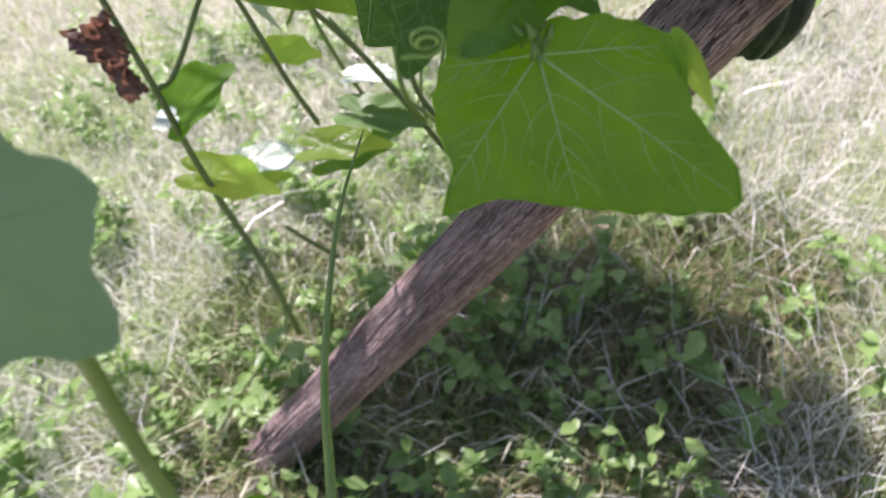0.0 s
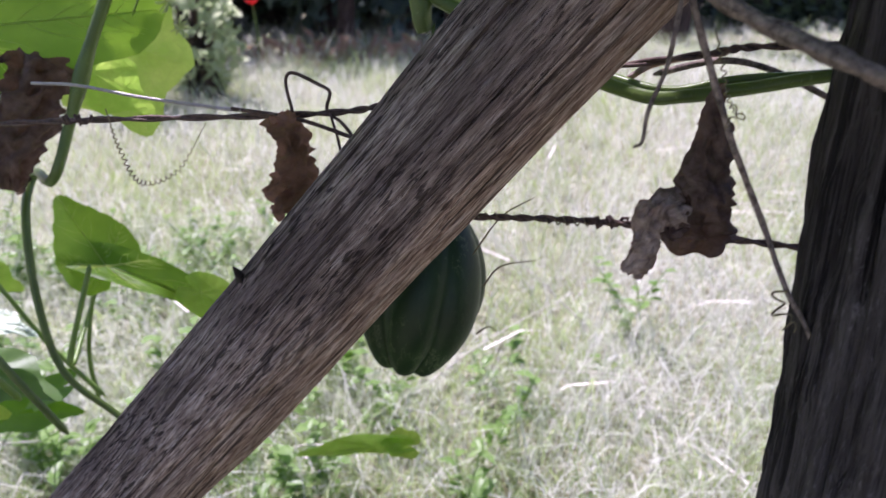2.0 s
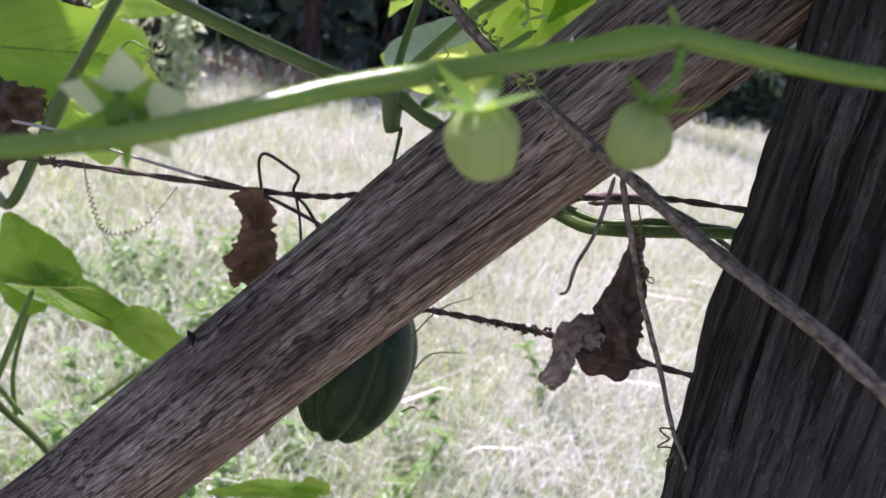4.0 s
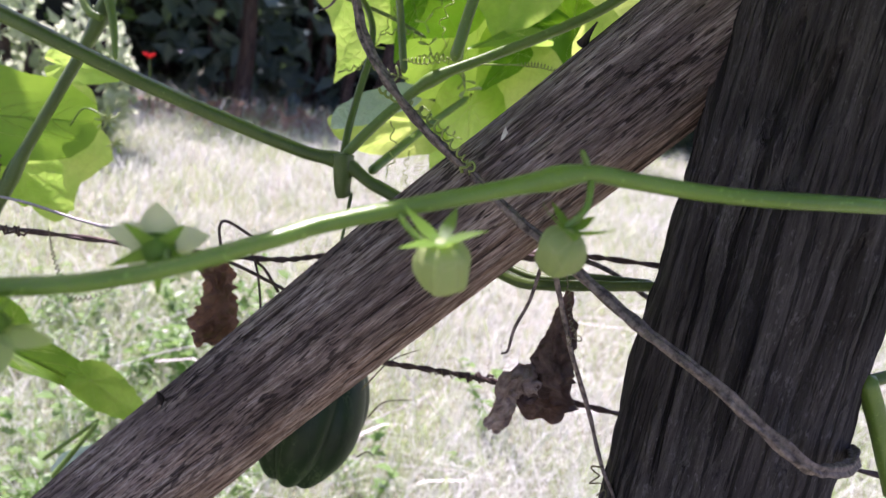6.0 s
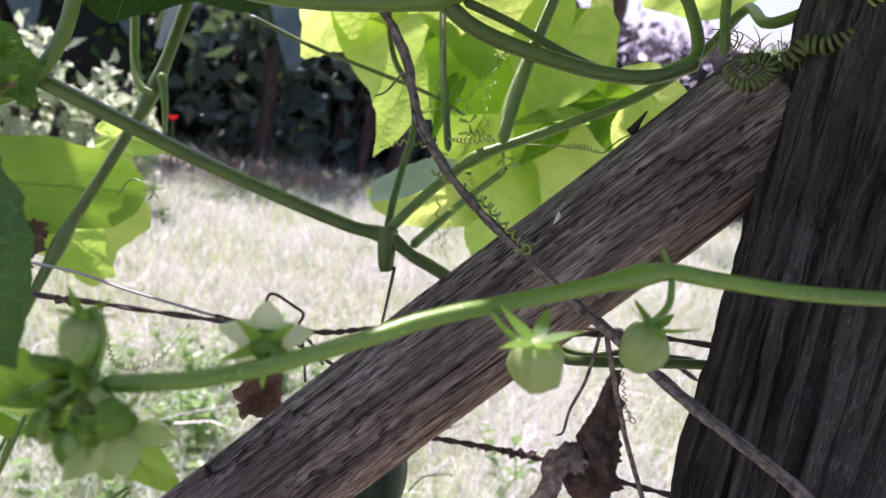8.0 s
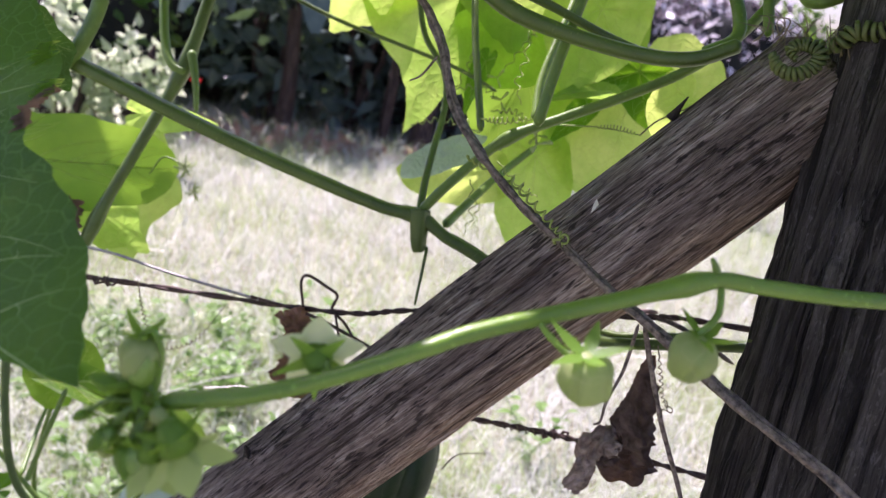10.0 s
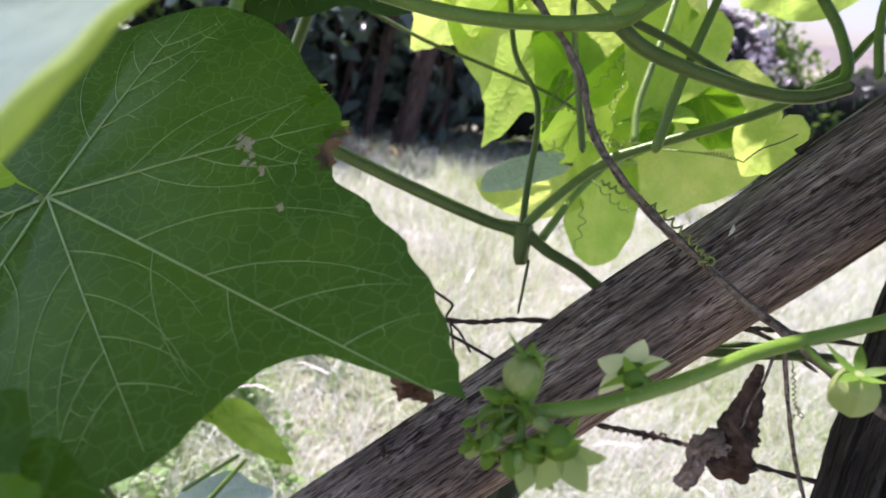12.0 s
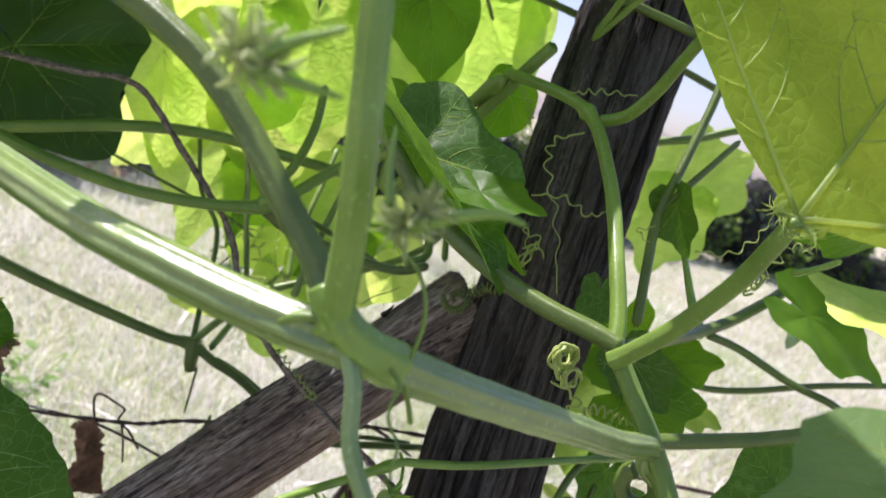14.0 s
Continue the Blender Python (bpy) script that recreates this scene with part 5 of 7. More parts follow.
leaf(rear, NODE, (0.0750, 0.850, 0.6850), tilt(FRONT, 0.0, 0.2, 0.6), 0.27, 0.05, 0.30, LEAF_MID, DROP, DROP, seed=16, fold=0.10, wavy=0.08, label="green leaf low on the fence, its sunlit tip added in brighter colour")
# The same leaf's sunlit tip, added as a lobe in brighter material.
leaf(rear, (0.0020, 0.858, 0.7060), (0.0828, 0.838, 0.6640), tilt(OVER, 0.0, -0.3, 0.0), 0.62, 0.05, 0.15, LEAF_YOUNG, DROP, DROP, seed=81, wavy=0.08, label="yellow-green lobe low on the fence, coloured brighter for its backlight")
stem("petiole", rear, [(0.0137, 0.852, 0.6600), (-0.0150, 0.857, 0.6300), (-0.0500, 0.860, 0.5950)], 0.0022, 0.0026, STEM, 24)
leaf(rear, (-0.2720, 0.7600, 0.9620), (-0.1479, 0.7210, 0.8170), tilt(FRONT, -0.1, 0.2, 0.2), 0.78, 0.06, 0.08, LEAF_MID, POINTED, POINTED, seed=17, wavy=0.04, label="mid-green leaf hanging over the low stems")
leaf(rear, (-0.1858, 0.8076, 0.9464), (-0.1883, 0.7977, 0.9284), FRONT, 1.3, 0.1, 0.1, LEAF_OLD, seed=18, veins=False)
leaf(rear, (-0.1197, 1.0558, 0.9377), (-0.0775, 1.0010, 0.8341), FRONT, 0.9, 0.1, 0.1, LEAF_YOUNG, seed=19)
leaf(rear, (-0.3184, 1.0271, 0.9403), (-0.2445, 1.0225, 0.8850), FRONT, 0.9, 0.1, 0.1, LEAF_YOUNG, seed=21)
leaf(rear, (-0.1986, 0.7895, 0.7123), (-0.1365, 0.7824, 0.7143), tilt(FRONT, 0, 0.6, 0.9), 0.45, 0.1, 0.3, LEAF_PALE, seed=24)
# The pale ones have sun glare put into their colour.
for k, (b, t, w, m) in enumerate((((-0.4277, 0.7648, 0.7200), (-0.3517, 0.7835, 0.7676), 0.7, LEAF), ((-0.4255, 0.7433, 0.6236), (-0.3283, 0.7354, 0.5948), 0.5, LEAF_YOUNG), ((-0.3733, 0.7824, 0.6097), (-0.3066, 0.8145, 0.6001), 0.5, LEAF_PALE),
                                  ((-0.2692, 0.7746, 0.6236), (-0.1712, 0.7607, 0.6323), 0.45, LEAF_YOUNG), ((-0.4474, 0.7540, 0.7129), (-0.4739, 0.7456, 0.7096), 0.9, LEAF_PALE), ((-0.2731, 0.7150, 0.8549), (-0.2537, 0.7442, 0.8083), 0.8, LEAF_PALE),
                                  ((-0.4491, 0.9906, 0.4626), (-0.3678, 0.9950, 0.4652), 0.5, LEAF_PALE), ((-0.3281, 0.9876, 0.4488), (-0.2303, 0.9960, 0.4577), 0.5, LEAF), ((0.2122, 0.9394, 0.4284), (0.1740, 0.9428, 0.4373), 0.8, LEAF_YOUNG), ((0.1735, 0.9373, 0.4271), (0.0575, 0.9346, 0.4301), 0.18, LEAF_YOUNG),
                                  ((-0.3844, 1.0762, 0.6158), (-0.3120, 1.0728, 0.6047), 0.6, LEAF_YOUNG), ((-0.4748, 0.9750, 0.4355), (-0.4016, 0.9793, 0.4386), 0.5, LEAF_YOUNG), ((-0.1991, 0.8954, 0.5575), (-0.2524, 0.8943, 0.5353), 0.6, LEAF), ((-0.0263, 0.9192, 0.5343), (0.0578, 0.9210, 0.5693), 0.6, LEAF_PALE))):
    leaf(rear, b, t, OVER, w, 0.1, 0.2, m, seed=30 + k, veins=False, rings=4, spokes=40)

leaf(rear, (-0.2039, 0.7741, 0.6666), (-0.1130, 0.7583, 0.6536), tilt(OVER, 0.0, 0.0, 0.6), 0.5, 0.1, 0.2, LEAF_MATT, seed=83, veins=False)

# --- tendrils
tendril(rear, [(0.2848, 0.6872, 1.1219), (0.3013, 0.6750, 1.1247), (0.3254, 0.6630, 1.1323)], 0.0026, 9, 0.0008, TENDRIL)
tendril(rear, [(0.3434, 0.6596, 1.1301), (0.3639, 0.6370, 1.1356), (0.3777, 0.6253, 1.1386), (0.3914, 0.6123, 1.1376)], 0.0018, 12, 0.0007, TENDRIL, 0.35, 0.95)
stem("tendril", rear, [(0.3906, 0.6124, 1.1375), (0.4004, 0.6094, 1.1502), (0.4137, 0.6050, 1.1597), (0.4249, 0.6056, 1.1674)], 0.0006, 0.0005, TENDRIL_DRY, 20, 5)
tendril(rear, [(0.2604, 0.5621, 1.1145), (0.2705, 0.5495, 1.1128), (0.2839, 0.5158, 1.1127), (0.2943, 0.4985, 1.1061), (0.3051, 0.4848, 1.0975), (0.3113, 0.4782, 1.0925)], 0.0024, 13, 0.0010, TENDRIL, 0, 1)
tendril(rear, [(0.3078, 0.4803, 1.0873), (0.3082, 0.4768, 1.0935), (0.3125, 0.4757, 1.0920), (0.3119, 0.4785, 1.0867)], 0.0022, 2, 0.0010, TENDRIL, 0, 1)
tendril(rear, [(0.3084, 0.7625, 1.0330), (0.3065, 0.7574, 1.0148), (0.3116, 0.7522, 1.0002)], 0.0024, 3, 0.0006, TENDRIL)
tendril(rear, [(0.3217, 0.7451, 1.1935), (0.3223, 0.7381, 1.1701), (0.3175, 0.7329, 1.1506), (0.3233, 0.7267, 1.1327)], 0.0030, 4, 0.0007, TENDRIL)
tendril(rear, [(0.2777, 0.6452, 1.0804), (0.2827, 0.6383, 1.0601), (0.2789, 0.6339, 1.0381)], 0.003, 3, 0.0006, TENDRIL)
tendril(rear, [(0.3092, 0.7142, 1.0835), (0.3268, 0.6870, 1.0722), (0.3374, 0.6636, 1.0696)], 0.003, 4, 0.0007, TENDRIL)
stem("tendril", rear, [(0.2568, 0.6793, 1.0107), (0.2539, 0.6667, 0.9846), (0.2515, 0.6562, 0.9658)], 0.0016, 0.0012, STEM_DARK, 20, 6)
stem("runner", rear, [(0.0848, 0.9277, 1.1896), (0.1586, 0.9099, 1.1675), (0.2129, 0.8776, 1.1575), (0.2761, 0.8430, 1.1446), (0.3143, 0.8121, 1.1315)], 0.0022, 0.0018, STEM_DARK, 40)
# tight green coil clasping the head of the brace
coil = thing("coiled_tendril", (0.4205, 0.4925, 1.2103), "thick dull green spring-like tendril coiled on the brace top", "tendril")
tendril(coil, [(0.3969, 0.4664, 1.2099), (0.3984, 0.4579, 1.2031), (0.4049, 0.4522, 1.2017), (0.4121, 0.4506, 1.2069), (0.4136, 0.4503, 1.2139), (0.4090, 0.4582, 1.2168), (0.4029, 0.4603, 1.2134), (0.4051, 0.4563, 1.2083)], 0.0030, 24, 0.0016, STEM_OLIVE, 0, 1, "coil")
tendril(coil, [(0.4216, 0.4727, 1.2153), (0.4289, 0.4624, 1.2198), (0.4338, 0.4587, 1.2275), (0.4409, 0.4504, 1.2283), (0.4476, 0.4449, 1.2344), (0.4535, 0.4448, 1.2440)], 0.0040, 15, 0.0018, STEM_OLIVE, 0, 1, "coil")
for k in range(34):
    a = k * 2.4
    at = Vector((0.4072, 0.4646, 1.2162)) + Vector((0.014 * math.cos(a) + 0.012 * (k % 4) - 0.01, 0.004 * math.sin(a), 0.004 * math.sin(k)))
    stem("dry_fibre", coil, [at, at + Vector((0.004 * math.cos(a * 2), 0.0, 0.007)), at + Vector((0.009 * math.cos(a), 0.003, 0.010 + 0.004 * math.sin(a)))], 0.0005, 0.0002, TENDRIL_DRY, 8, 4)

# --- flower stalk in front of the brace
spray = thing("flower_stalk", (0.2310, 0.2794, 1.1165), "thin green flower stalk with pale buds", "flower stalk")
stem("stalk", spray, [(0.1441, 0.2616, 1.0946), (0.1572, 0.2657, 1.0945), (0.1698, 0.2692, 1.0954), (0.1856, 0.2748, 1.0980), (0.2009, 0.2789, 1.1025), (0.2184, 0.2842, 1.1083), (0.2317, 0.2888, 1.1127), (0.2491, 0.2927, 1.1176), (0.2674, 0.2964, 1.1222), (0.2980, 0.3023, 1.1303), (0.3175, 0.3059, 1.1352),
                      (0.3359, 0.3077, 1.1341), (0.3762, 0.3129, 1.1322), (0.4323, 0.3207, 1.1334), (0.4875, 0.3294, 1.1347), (0.5564, 0.3345, 1.1386)], 0.0026, 0.0031, STALK, 170, 16, 0.05, swell=(0.625,))
stem("bract", spray, [(0.3175, 0.3059, 1.1352), (0.3156, 0.3066, 1.1396), (0.3134, 0.3069, 1.1427)], 0.0016, 0.0008, STEM, 12)


def bud(at, up, r, seed, mat=None, long=1.0, leafy=1.0, tip=0.55):
    """A round bud of folded petals in a five-pointed calyx; up points from the bud to its stalk."""
    at, up = Vector(at), Vector(up).normalized()
    u = up.orthogonal().normalized()
    w = up.cross(u)
    verts, faces, rows, cols = [], [], 20, 60
    for j in range(rows + 1):
        f = j / rows
        th = math.pi * f
        for i in range(cols):
            a = 2 * math.pi * i / cols
            five = math.cos(math.pi / 5) / math.cos((a + seed) % (2 * math.pi / 5) - math.pi / 5)
            crease = 1 - abs(math.sin(2.5 * (a + seed) + 0.9 * f))
            fold = (0.42 + 0.66 * five) - 0.13 * crease ** 3 * math.sin(th) + 0.10 * noise.noise(Vector((math.cos(a) * 1.4, math.sin(a) * 1.4, f * 3 + seed)))
            rr = r * math.sin(th) ** (0.85 if f < 0.5 else tip) * fold * (1.04 - 0.10 * f)
            verts.append(at + up * (r * 0.98 * math.cos(th) * (long if f > 0.5 else 1) - (0.10 * r if f > 0.9 else 0)) + (u * math.cos(a) + w * math.sin(a)) * rr)
        if j:
            o = (j - 1) * cols
            faces += [(o + i, o + (i + 1) % cols, o + cols + (i + 1) % cols, o + cols + i) for i in range(cols)]
    body = part("bud", verts, faces, mat or BUD, spray, "" if mat else "pale green rounded bud")
    for s in range(5):
        a = 2 * math.pi * s / 5 + seed
        d = u * math.cos(a) + w * math.sin(a)
        side = up.cross(d)
        vv, ff, n = [], [], 8
        for q in range(n + 1):
            f = q / n
            c = at + up * (r * (0.98 + 0.12 * math.sin(f * 3) + (0.9 if s % 2 else 0.35) * f * f)) + d * r * (0.15 + 1.45 * leafy * f)
            hw = r * 0.27 * leafy * (1 - f) ** 0.8 * (0.55 + 0.9 * math.sin(min(1, f * 2.2) * 1.57))
            vv += [c - side * hw, c - up * r * 0.03, c + side * hw]
            if q:
                o = 3 * (q - 1)
                ff += [(o, o + 1, o + 4, o + 3), (o + 1, o + 2, o + 5, o + 4)]
        part("sepal", vv, ff, SEPAL, body)
    return body


def flower(at, axis, r, seed, petals=5, spread=0.9, star=1.3, petal_mat=None):
    """An open pale flower with a green calyx behind; axis points out of its face."""
    at, axis = Vector(at), Vector(axis).normalized()
    u = axis.orthogonal().normalized()
    w = axis.cross(u)
    heart = part("flower", *tube_mesh([at - axis * r * 0.35, at - axis * r * 0.15, at + axis * r * 0.12], lambda f: r * (0.18 + 0.16 * f), 14), SEPAL, spray, "open pale yellow-green flower")
    for kind, mat, length, wide, shift, rise in (("petal", petal_mat or PETAL, 1.12, 0.31 if petal_mat else 0.36, 0.0, 1.35 * (1.0 - spread)), ("sepal", SEPAL, star, 0.20, math.pi / petals, 0.0)):
        for s in range(petals):
            a = 2 * math.pi * s / petals + seed + shift
            d = u * math.cos(a) + w * math.sin(a)
            side = axis.cross(d)
            vv, ff, n = [], [], 9
            for q in range(n + 1):
                f = q / n
                c = at + d * r * length * f * (0.55 + 0.45 * spread) + axis * r * (rise * f - 0.18 * f * f + (0 if kind == "petal" else -0.12))
                hw = r * wide * (min(1, 0.42 + 1.5 * f) * (1 - max(0, (f - 0.35) / 0.65) ** 1.75) if kind == "petal" else (1 - f) ** 0.8 * min(1, 0.6 + 2 * f))
                vv += [c - side * hw + axis * hw * 0.25, c, c + side * hw + axis * hw * 0.25]
                if q:
                    o = 3 * (q - 1)
                    ff += [(o, o + 1, o + 4, o + 3), (o + 1, o + 2, o + 5, o + 4)]
            part(kind, vv, ff, mat, heart)
    return heart


bud((0.2683, 0.2759, 1.1091), (-0.25, -0.25, 1), 0.0087, 0.3, None, 0.98, tip=0.42)
stem("pedicel", spray, [(0.2541, 0.2934, 1.1190), (0.2573, 0.2886, 1.1158), (0.2627, 0.2834, 1.1128), (0.2662, 0.2799, 1.1137)], 0.0011, 0.0013, STALK, 20, 8)
bud((0.3095, 0.2941, 1.1112), (0.15, -0.2, 1), 0.0082, 1.2, None, 0.98, tip=0.42)
stem("pedicel", spray, [(0.3183, 0.3043, 1.1340), (0.3166, 0.2979, 1.1267), (0.3128, 0.2950, 1.1222), (0.3089, 0.2945, 1.1188)], 0.0012, 0.0014, STALK, 20, 8)
flower((0.1857, 0.2835, 1.1018), (-0.05, 0.95, 0.22), 0.0150, 0.45, spread=0.80, star=1.05)
stem("pedicel", spray, [(0.1902, 0.2755, 1.0992), (0.1892, 0.2784, 1.1011), (0.1883, 0.2812, 1.1026)], 0.0014, 0.0014, STEM, 10, 8)
# the crowded end of the stalk
END = Vector((0.1426, 0.2617, 1.0942))
crowd = [(-0.004, 0.002, 0.014, 0.0062), (-0.010, 0.006, 0.003, 0.0058), (0.001, 0.008, -0.006, 0.0055), (-0.013, -0.004, -0.008, 0.0058), (-0.003, -0.005, -0.012, 0.0052), (-0.016, 0.004, -0.018, 0.0048),
         (-0.007, 0.004, -0.022, 0.0045), (0.003, 0.004, -0.018, 0.0042), (-0.012, -0.002, 0.011, 0.0042), (0.001, -0.003, 0.004, 0.0045), (-0.018, 0.0, -0.006, 0.004)]
bud(END + Vector((-0.004, 0.002, 0.013)), (0.1, 0, 1), 0.0060, 0.4, BUD, 1.15)
stem("pedicel", spray, [END, END + Vector((0.002, 0.001, 0.014)), END + Vector((-0.001, 0.002, 0.021)), END + Vector((-0.004, 0.002, 0.019))], 0.0010, 0.0010, STALK, 14, 7)
crowd_rng = random.Random(9)
for k in range(17):
    dx, dy, dz, r = crowd[k % 11]
    at = END + Vector((dx * 0.85, dy, dz * 0.85 - 0.003)) + Vector((crowd_rng.uniform(-0.003, 0.003), crowd_rng.uniform(-0.003, 0.003), crowd_rng.uniform(-0.003, 0.003)))
    out = at - (END + Vector((-0.005, 0, -0.002)))
    bud(at, -out + Vector((0, 0, 0.004)), r * crowd_rng.uniform(0.38, 0.64), k * 0.7, (SEPAL, BUD, SEPAL, STEM_PALE)[k % 4], 2.1, 1.6, 1.25)
    stem("pedicel", spray, [END + Vector((-0.002, 0, 0)), END.lerp(at, 0.6) + Vector((0, 0, 0.003)), at], 0.0008, 0.0008, STEM, 10, 7)
stem("pedicel", spray, [END, (0.1464, 0.2574, 1.0927), (0.1477, 0.2529, 1.0893)], 0.0013, 0.0013, STALK, 14, 8)
stem("pedicel", spray, [END, (0.1429, 0.2618, 1.0977), (0.1408, 0.2627, 1.0995), (0.1386, 0.2630, 1.0991)], 0.0013, 0.0013, STALK, 14, 8)
flower((0.1522, 0.2501, 1.0904), (0.45, 0.10, -1.0), 0.0165, 0.2, spread=0.45, star=0.8, petal_mat=FLOWER_GREEN)
flower((0.1453, 0.2542, 1.0844), (0.02, 0.10, -1.0), 0.0135, 0.9, spread=0.34, star=0.8, petal_mat=FLOWER_GREEN)

# --- the thick shoot in front of the post
shoot = thing("gourd_vine", (0.1569, 0.0997, 1.2989), "thick pale-green ridged vine shoot crossing in front of the post", "vine", "climbing vines")
stem("main_stem", shoot, [(-0.0220, 0.3508, 1.3005), (0.0200, 0.2863, 1.2989), (0.0506, 0.2343, 1.2985), (0.0816, 0.1787, 1.2988), (0.1072, 0.1415, 1.2999), (0.1312, 0.1175, 1.2994), (0.1552, 0.1007, 1.2991), (0.1908, 0.1044, 1.2893), (0.2302, 0.1128, 1.2788), (0.2801, 0.1285, 1.2646),
                          (0.3362, 0.1517, 1.2468), (0.3852, 0.1740, 1.2337), (0.3923, 0.1780, 1.2220), (0.4043, 0.1764, 1.2119)], 0.0066, 0.0058, STEM_RIDGED, 190, 72, 0.055, "thick green ridged stem with a joint", 0.05, belly=0.0014, rib_count=8)
stem("curl", shoot, [(0.3923, 0.1780, 1.2220), (0.4043, 0.1764, 1.2119), (0.4113, 0.1788, 1.1992), (0.4092, 0.1842, 1.1895), (0.4035, 0.1916, 1.1895), (0.3993, 0.1956, 1.1970), (0.3982, 0.1940, 1.2066), (0.3998, 0.1897, 1.2107)], 0.0060, 0.0050, STEM_DARK, 60, 18, 0.06, "stem end curled into a ring")
stem("main_stem", shoot, [(0.3800, 0.1824, 1.2327), (0.4096, 0.1788, 1.2375), (0.4599, 0.1658, 1.2513), (0.5006, 0.1531, 1.2687), (0.5392, 0.1416, 1.2858), (0.6073, 0.1220, 1.3139)], 0.0045, 0.0042, STEM_DARK, 50)
stem("shoot", shoot, [(0.1524, 0.1005, 1.3017), (0.1468, 0.0929, 1.3208), (0.1421, 0.0888, 1.3422), (0.1376, 0.0878, 1.3628), (0.1343, 0.0894, 1.3820), (0.1311, 0.0905, 1.3990), (0.1266, 0.0935, 1.4263)], 0.0050, 0.0044, STEM_PALE, 80, 40, 0.07, "", 0.04, swell=(0.03,), rib_count=7)
stem("shoot", shoot, [(0.1527, 0.1096, 1.3065), (0.1478, 0.1204, 1.3162), (0.1355, 0.1368, 1.3322), (0.1203, 0.1553, 1.3508), (0.1032, 0.1706, 1.3662), (0.0814, 0.1887, 1.3772), (0.0456, 0.2177, 1.3914)], 0.0046, 0.0052, STEM_DARK, 70, 30, 0.08, rib_count=6)
stem("hanging_stem", shoot, [(0.1554, 0.0985, 1.3000), (0.1583, 0.0879, 1.2914), (0.1600, 0.0780, 1.2740), (0.1690, 0.0580, 1.2560), (0.1760, 0.0410, 1.2420), (0.1829, 0.0259, 1.2282), (0.192, 0.010, 1.205)], 0.0027, 0.0025, STEM_WAXY, 60, 30, 0.09, rib_count=6)
stem("scar", shoot, [(0.1510, 0.0956, 1.3075), (0.1448, 0.0988, 1.3066), (0.1382, 0.1039, 1.3027), (0.1348, 0.1077, 1.2956)], 0.0016, 0.0022, STEM, 24)
tendril(shoot, [(0.1700, 0.0923, 1.2985), (0.1713, 0.0841, 1.2912), (0.1709, 0.0760, 1.2803), (0.1725, 0.0725, 1.2691)], 0.002, 1.5, 0.0008, STEM)
tendril(shoot, [(0.1882, 0.0982, 1.2749), (0.1800, 0.0952, 1.2920), (0.1785, 0.0953, 1.3118), (0.1718, 0.0966, 1.3263), (0.1614, 0.0984, 1.3359)], 0.001, 1, 0.0010, STEM)
stem("joint", shoot, [(0.1453, 0.1021, 1.3169), (0.1490, 0.0986, 1.3106), (0.1554, 0.0970, 1.3038), (0.1646, 0.0965, 1.2986), (0.1764, 0.0994, 1.2938)], 0.0052, 0.0080, STEM_PALE, 40, 40, 0.06, "swollen leaf joint", 0.08, rib_count=6)
# young bud tufts on the shoot, close to the eye


def bud_tuft(parent, at, reach, count, seed, label):
    """A tuft of narrow hairy young buds and bracts spreading from one point."""
    r = random.Random(seed)
    at = Vector(at)
    verts, faces = [], []
    for k in range(count):
        d = Vector((r.gauss(0, 1), r.gauss(0, 0.7), r.gauss(0.3, 1))).normalized()
        long = reach * r.uniform(0.5, 1.25)
        bend = Vector((r.uniform(-1, 1), r.uniform(-1, 1), r.uniform(-1, 1))) * long * 0.15
        fat = long * (0.075 if k % 3 else 0.035)
        v, f = tube_mesh(spline([at + d * long * 0.1, at + d * long * 0.55 + bend, at + d * long], 9), lambda q: fat * (math.sin(math.pi * min(1, 0.12 + 0.85 * q)) ** 0.8 + 0.05), 7)
        o = len(verts)
        verts += v
        faces += [tuple(q + o for q in g) for g in f]
        if k % 3:
            for h in range(5):
                c = at + d * long * r.uniform(0.4, 0.95) + bend * 0.7
                e = Vector((r.uniform(-1, 1), r.uniform(-1, 1), r.uniform(-1, 1))).normalized()
                v, f = tube_mesh([c + e * fat * 0.6, c + e * fat * 2.0], lambda q: long * 0.012 * (1.2 - q), 4)
                o = len(verts)
                verts += v
                faces += [tuple(q + o for q in g) for g in f]
    part("bud_tuft", verts, faces, TUFT, parent, label)


bud_tuft(shoot, (0.1492, 0.0684, 1.3469), 0.0095, 60, 1, "hairy pale young buds")
bud_tuft(shoot, (0.1509, 0.0652, 1.3522), 0.0075, 44, 2, "hairy pale young buds")
bud_tuft(shoot, (0.0977, 0.0687, 1.3762), 0.0100, 56, 3, "hairy pale young buds")
bud_tuft(shoot, (0.1032, 0.0654, 1.3751), 0.0090, 44, 4, "hairy pale young buds")
stem("bract", shoot, [(0.1492, 0.0684, 1.3469), (0.1574, 0.0618, 1.3532), (0.1662, 0.0557, 1.3578), (0.1735, 0.0516, 1.3577)], 0.0026, 0.0006, STEM_PALE, 24)
stem("bract", shoot, [(0.1445, 0.0716, 1.3496), (0.1425, 0.0749, 1.3591), (0.1415, 0.0781, 1.3705)], 0.0016, 0.0005, STEM_PALE, 16)
stem("bract", shoot, [(0.0981, 0.0681, 1.3745), (0.1064, 0.0629, 1.3822), (0.1158, 0.0570, 1.3889)], 0.0022, 0.0007, STEM_PALE, 16)
stem("bract", shoot, [(0.0994, 0.0672, 1.3737), (0.1093, 0.0595, 1.3740), (0.1177, 0.0525, 1.3744)], 0.0020, 0.0006, STEM_PALE, 16)

bud_tuft(rear, (0.0197, 0.8489, 1.0057), 0.013, 26, 5, "pale florets of the vine")
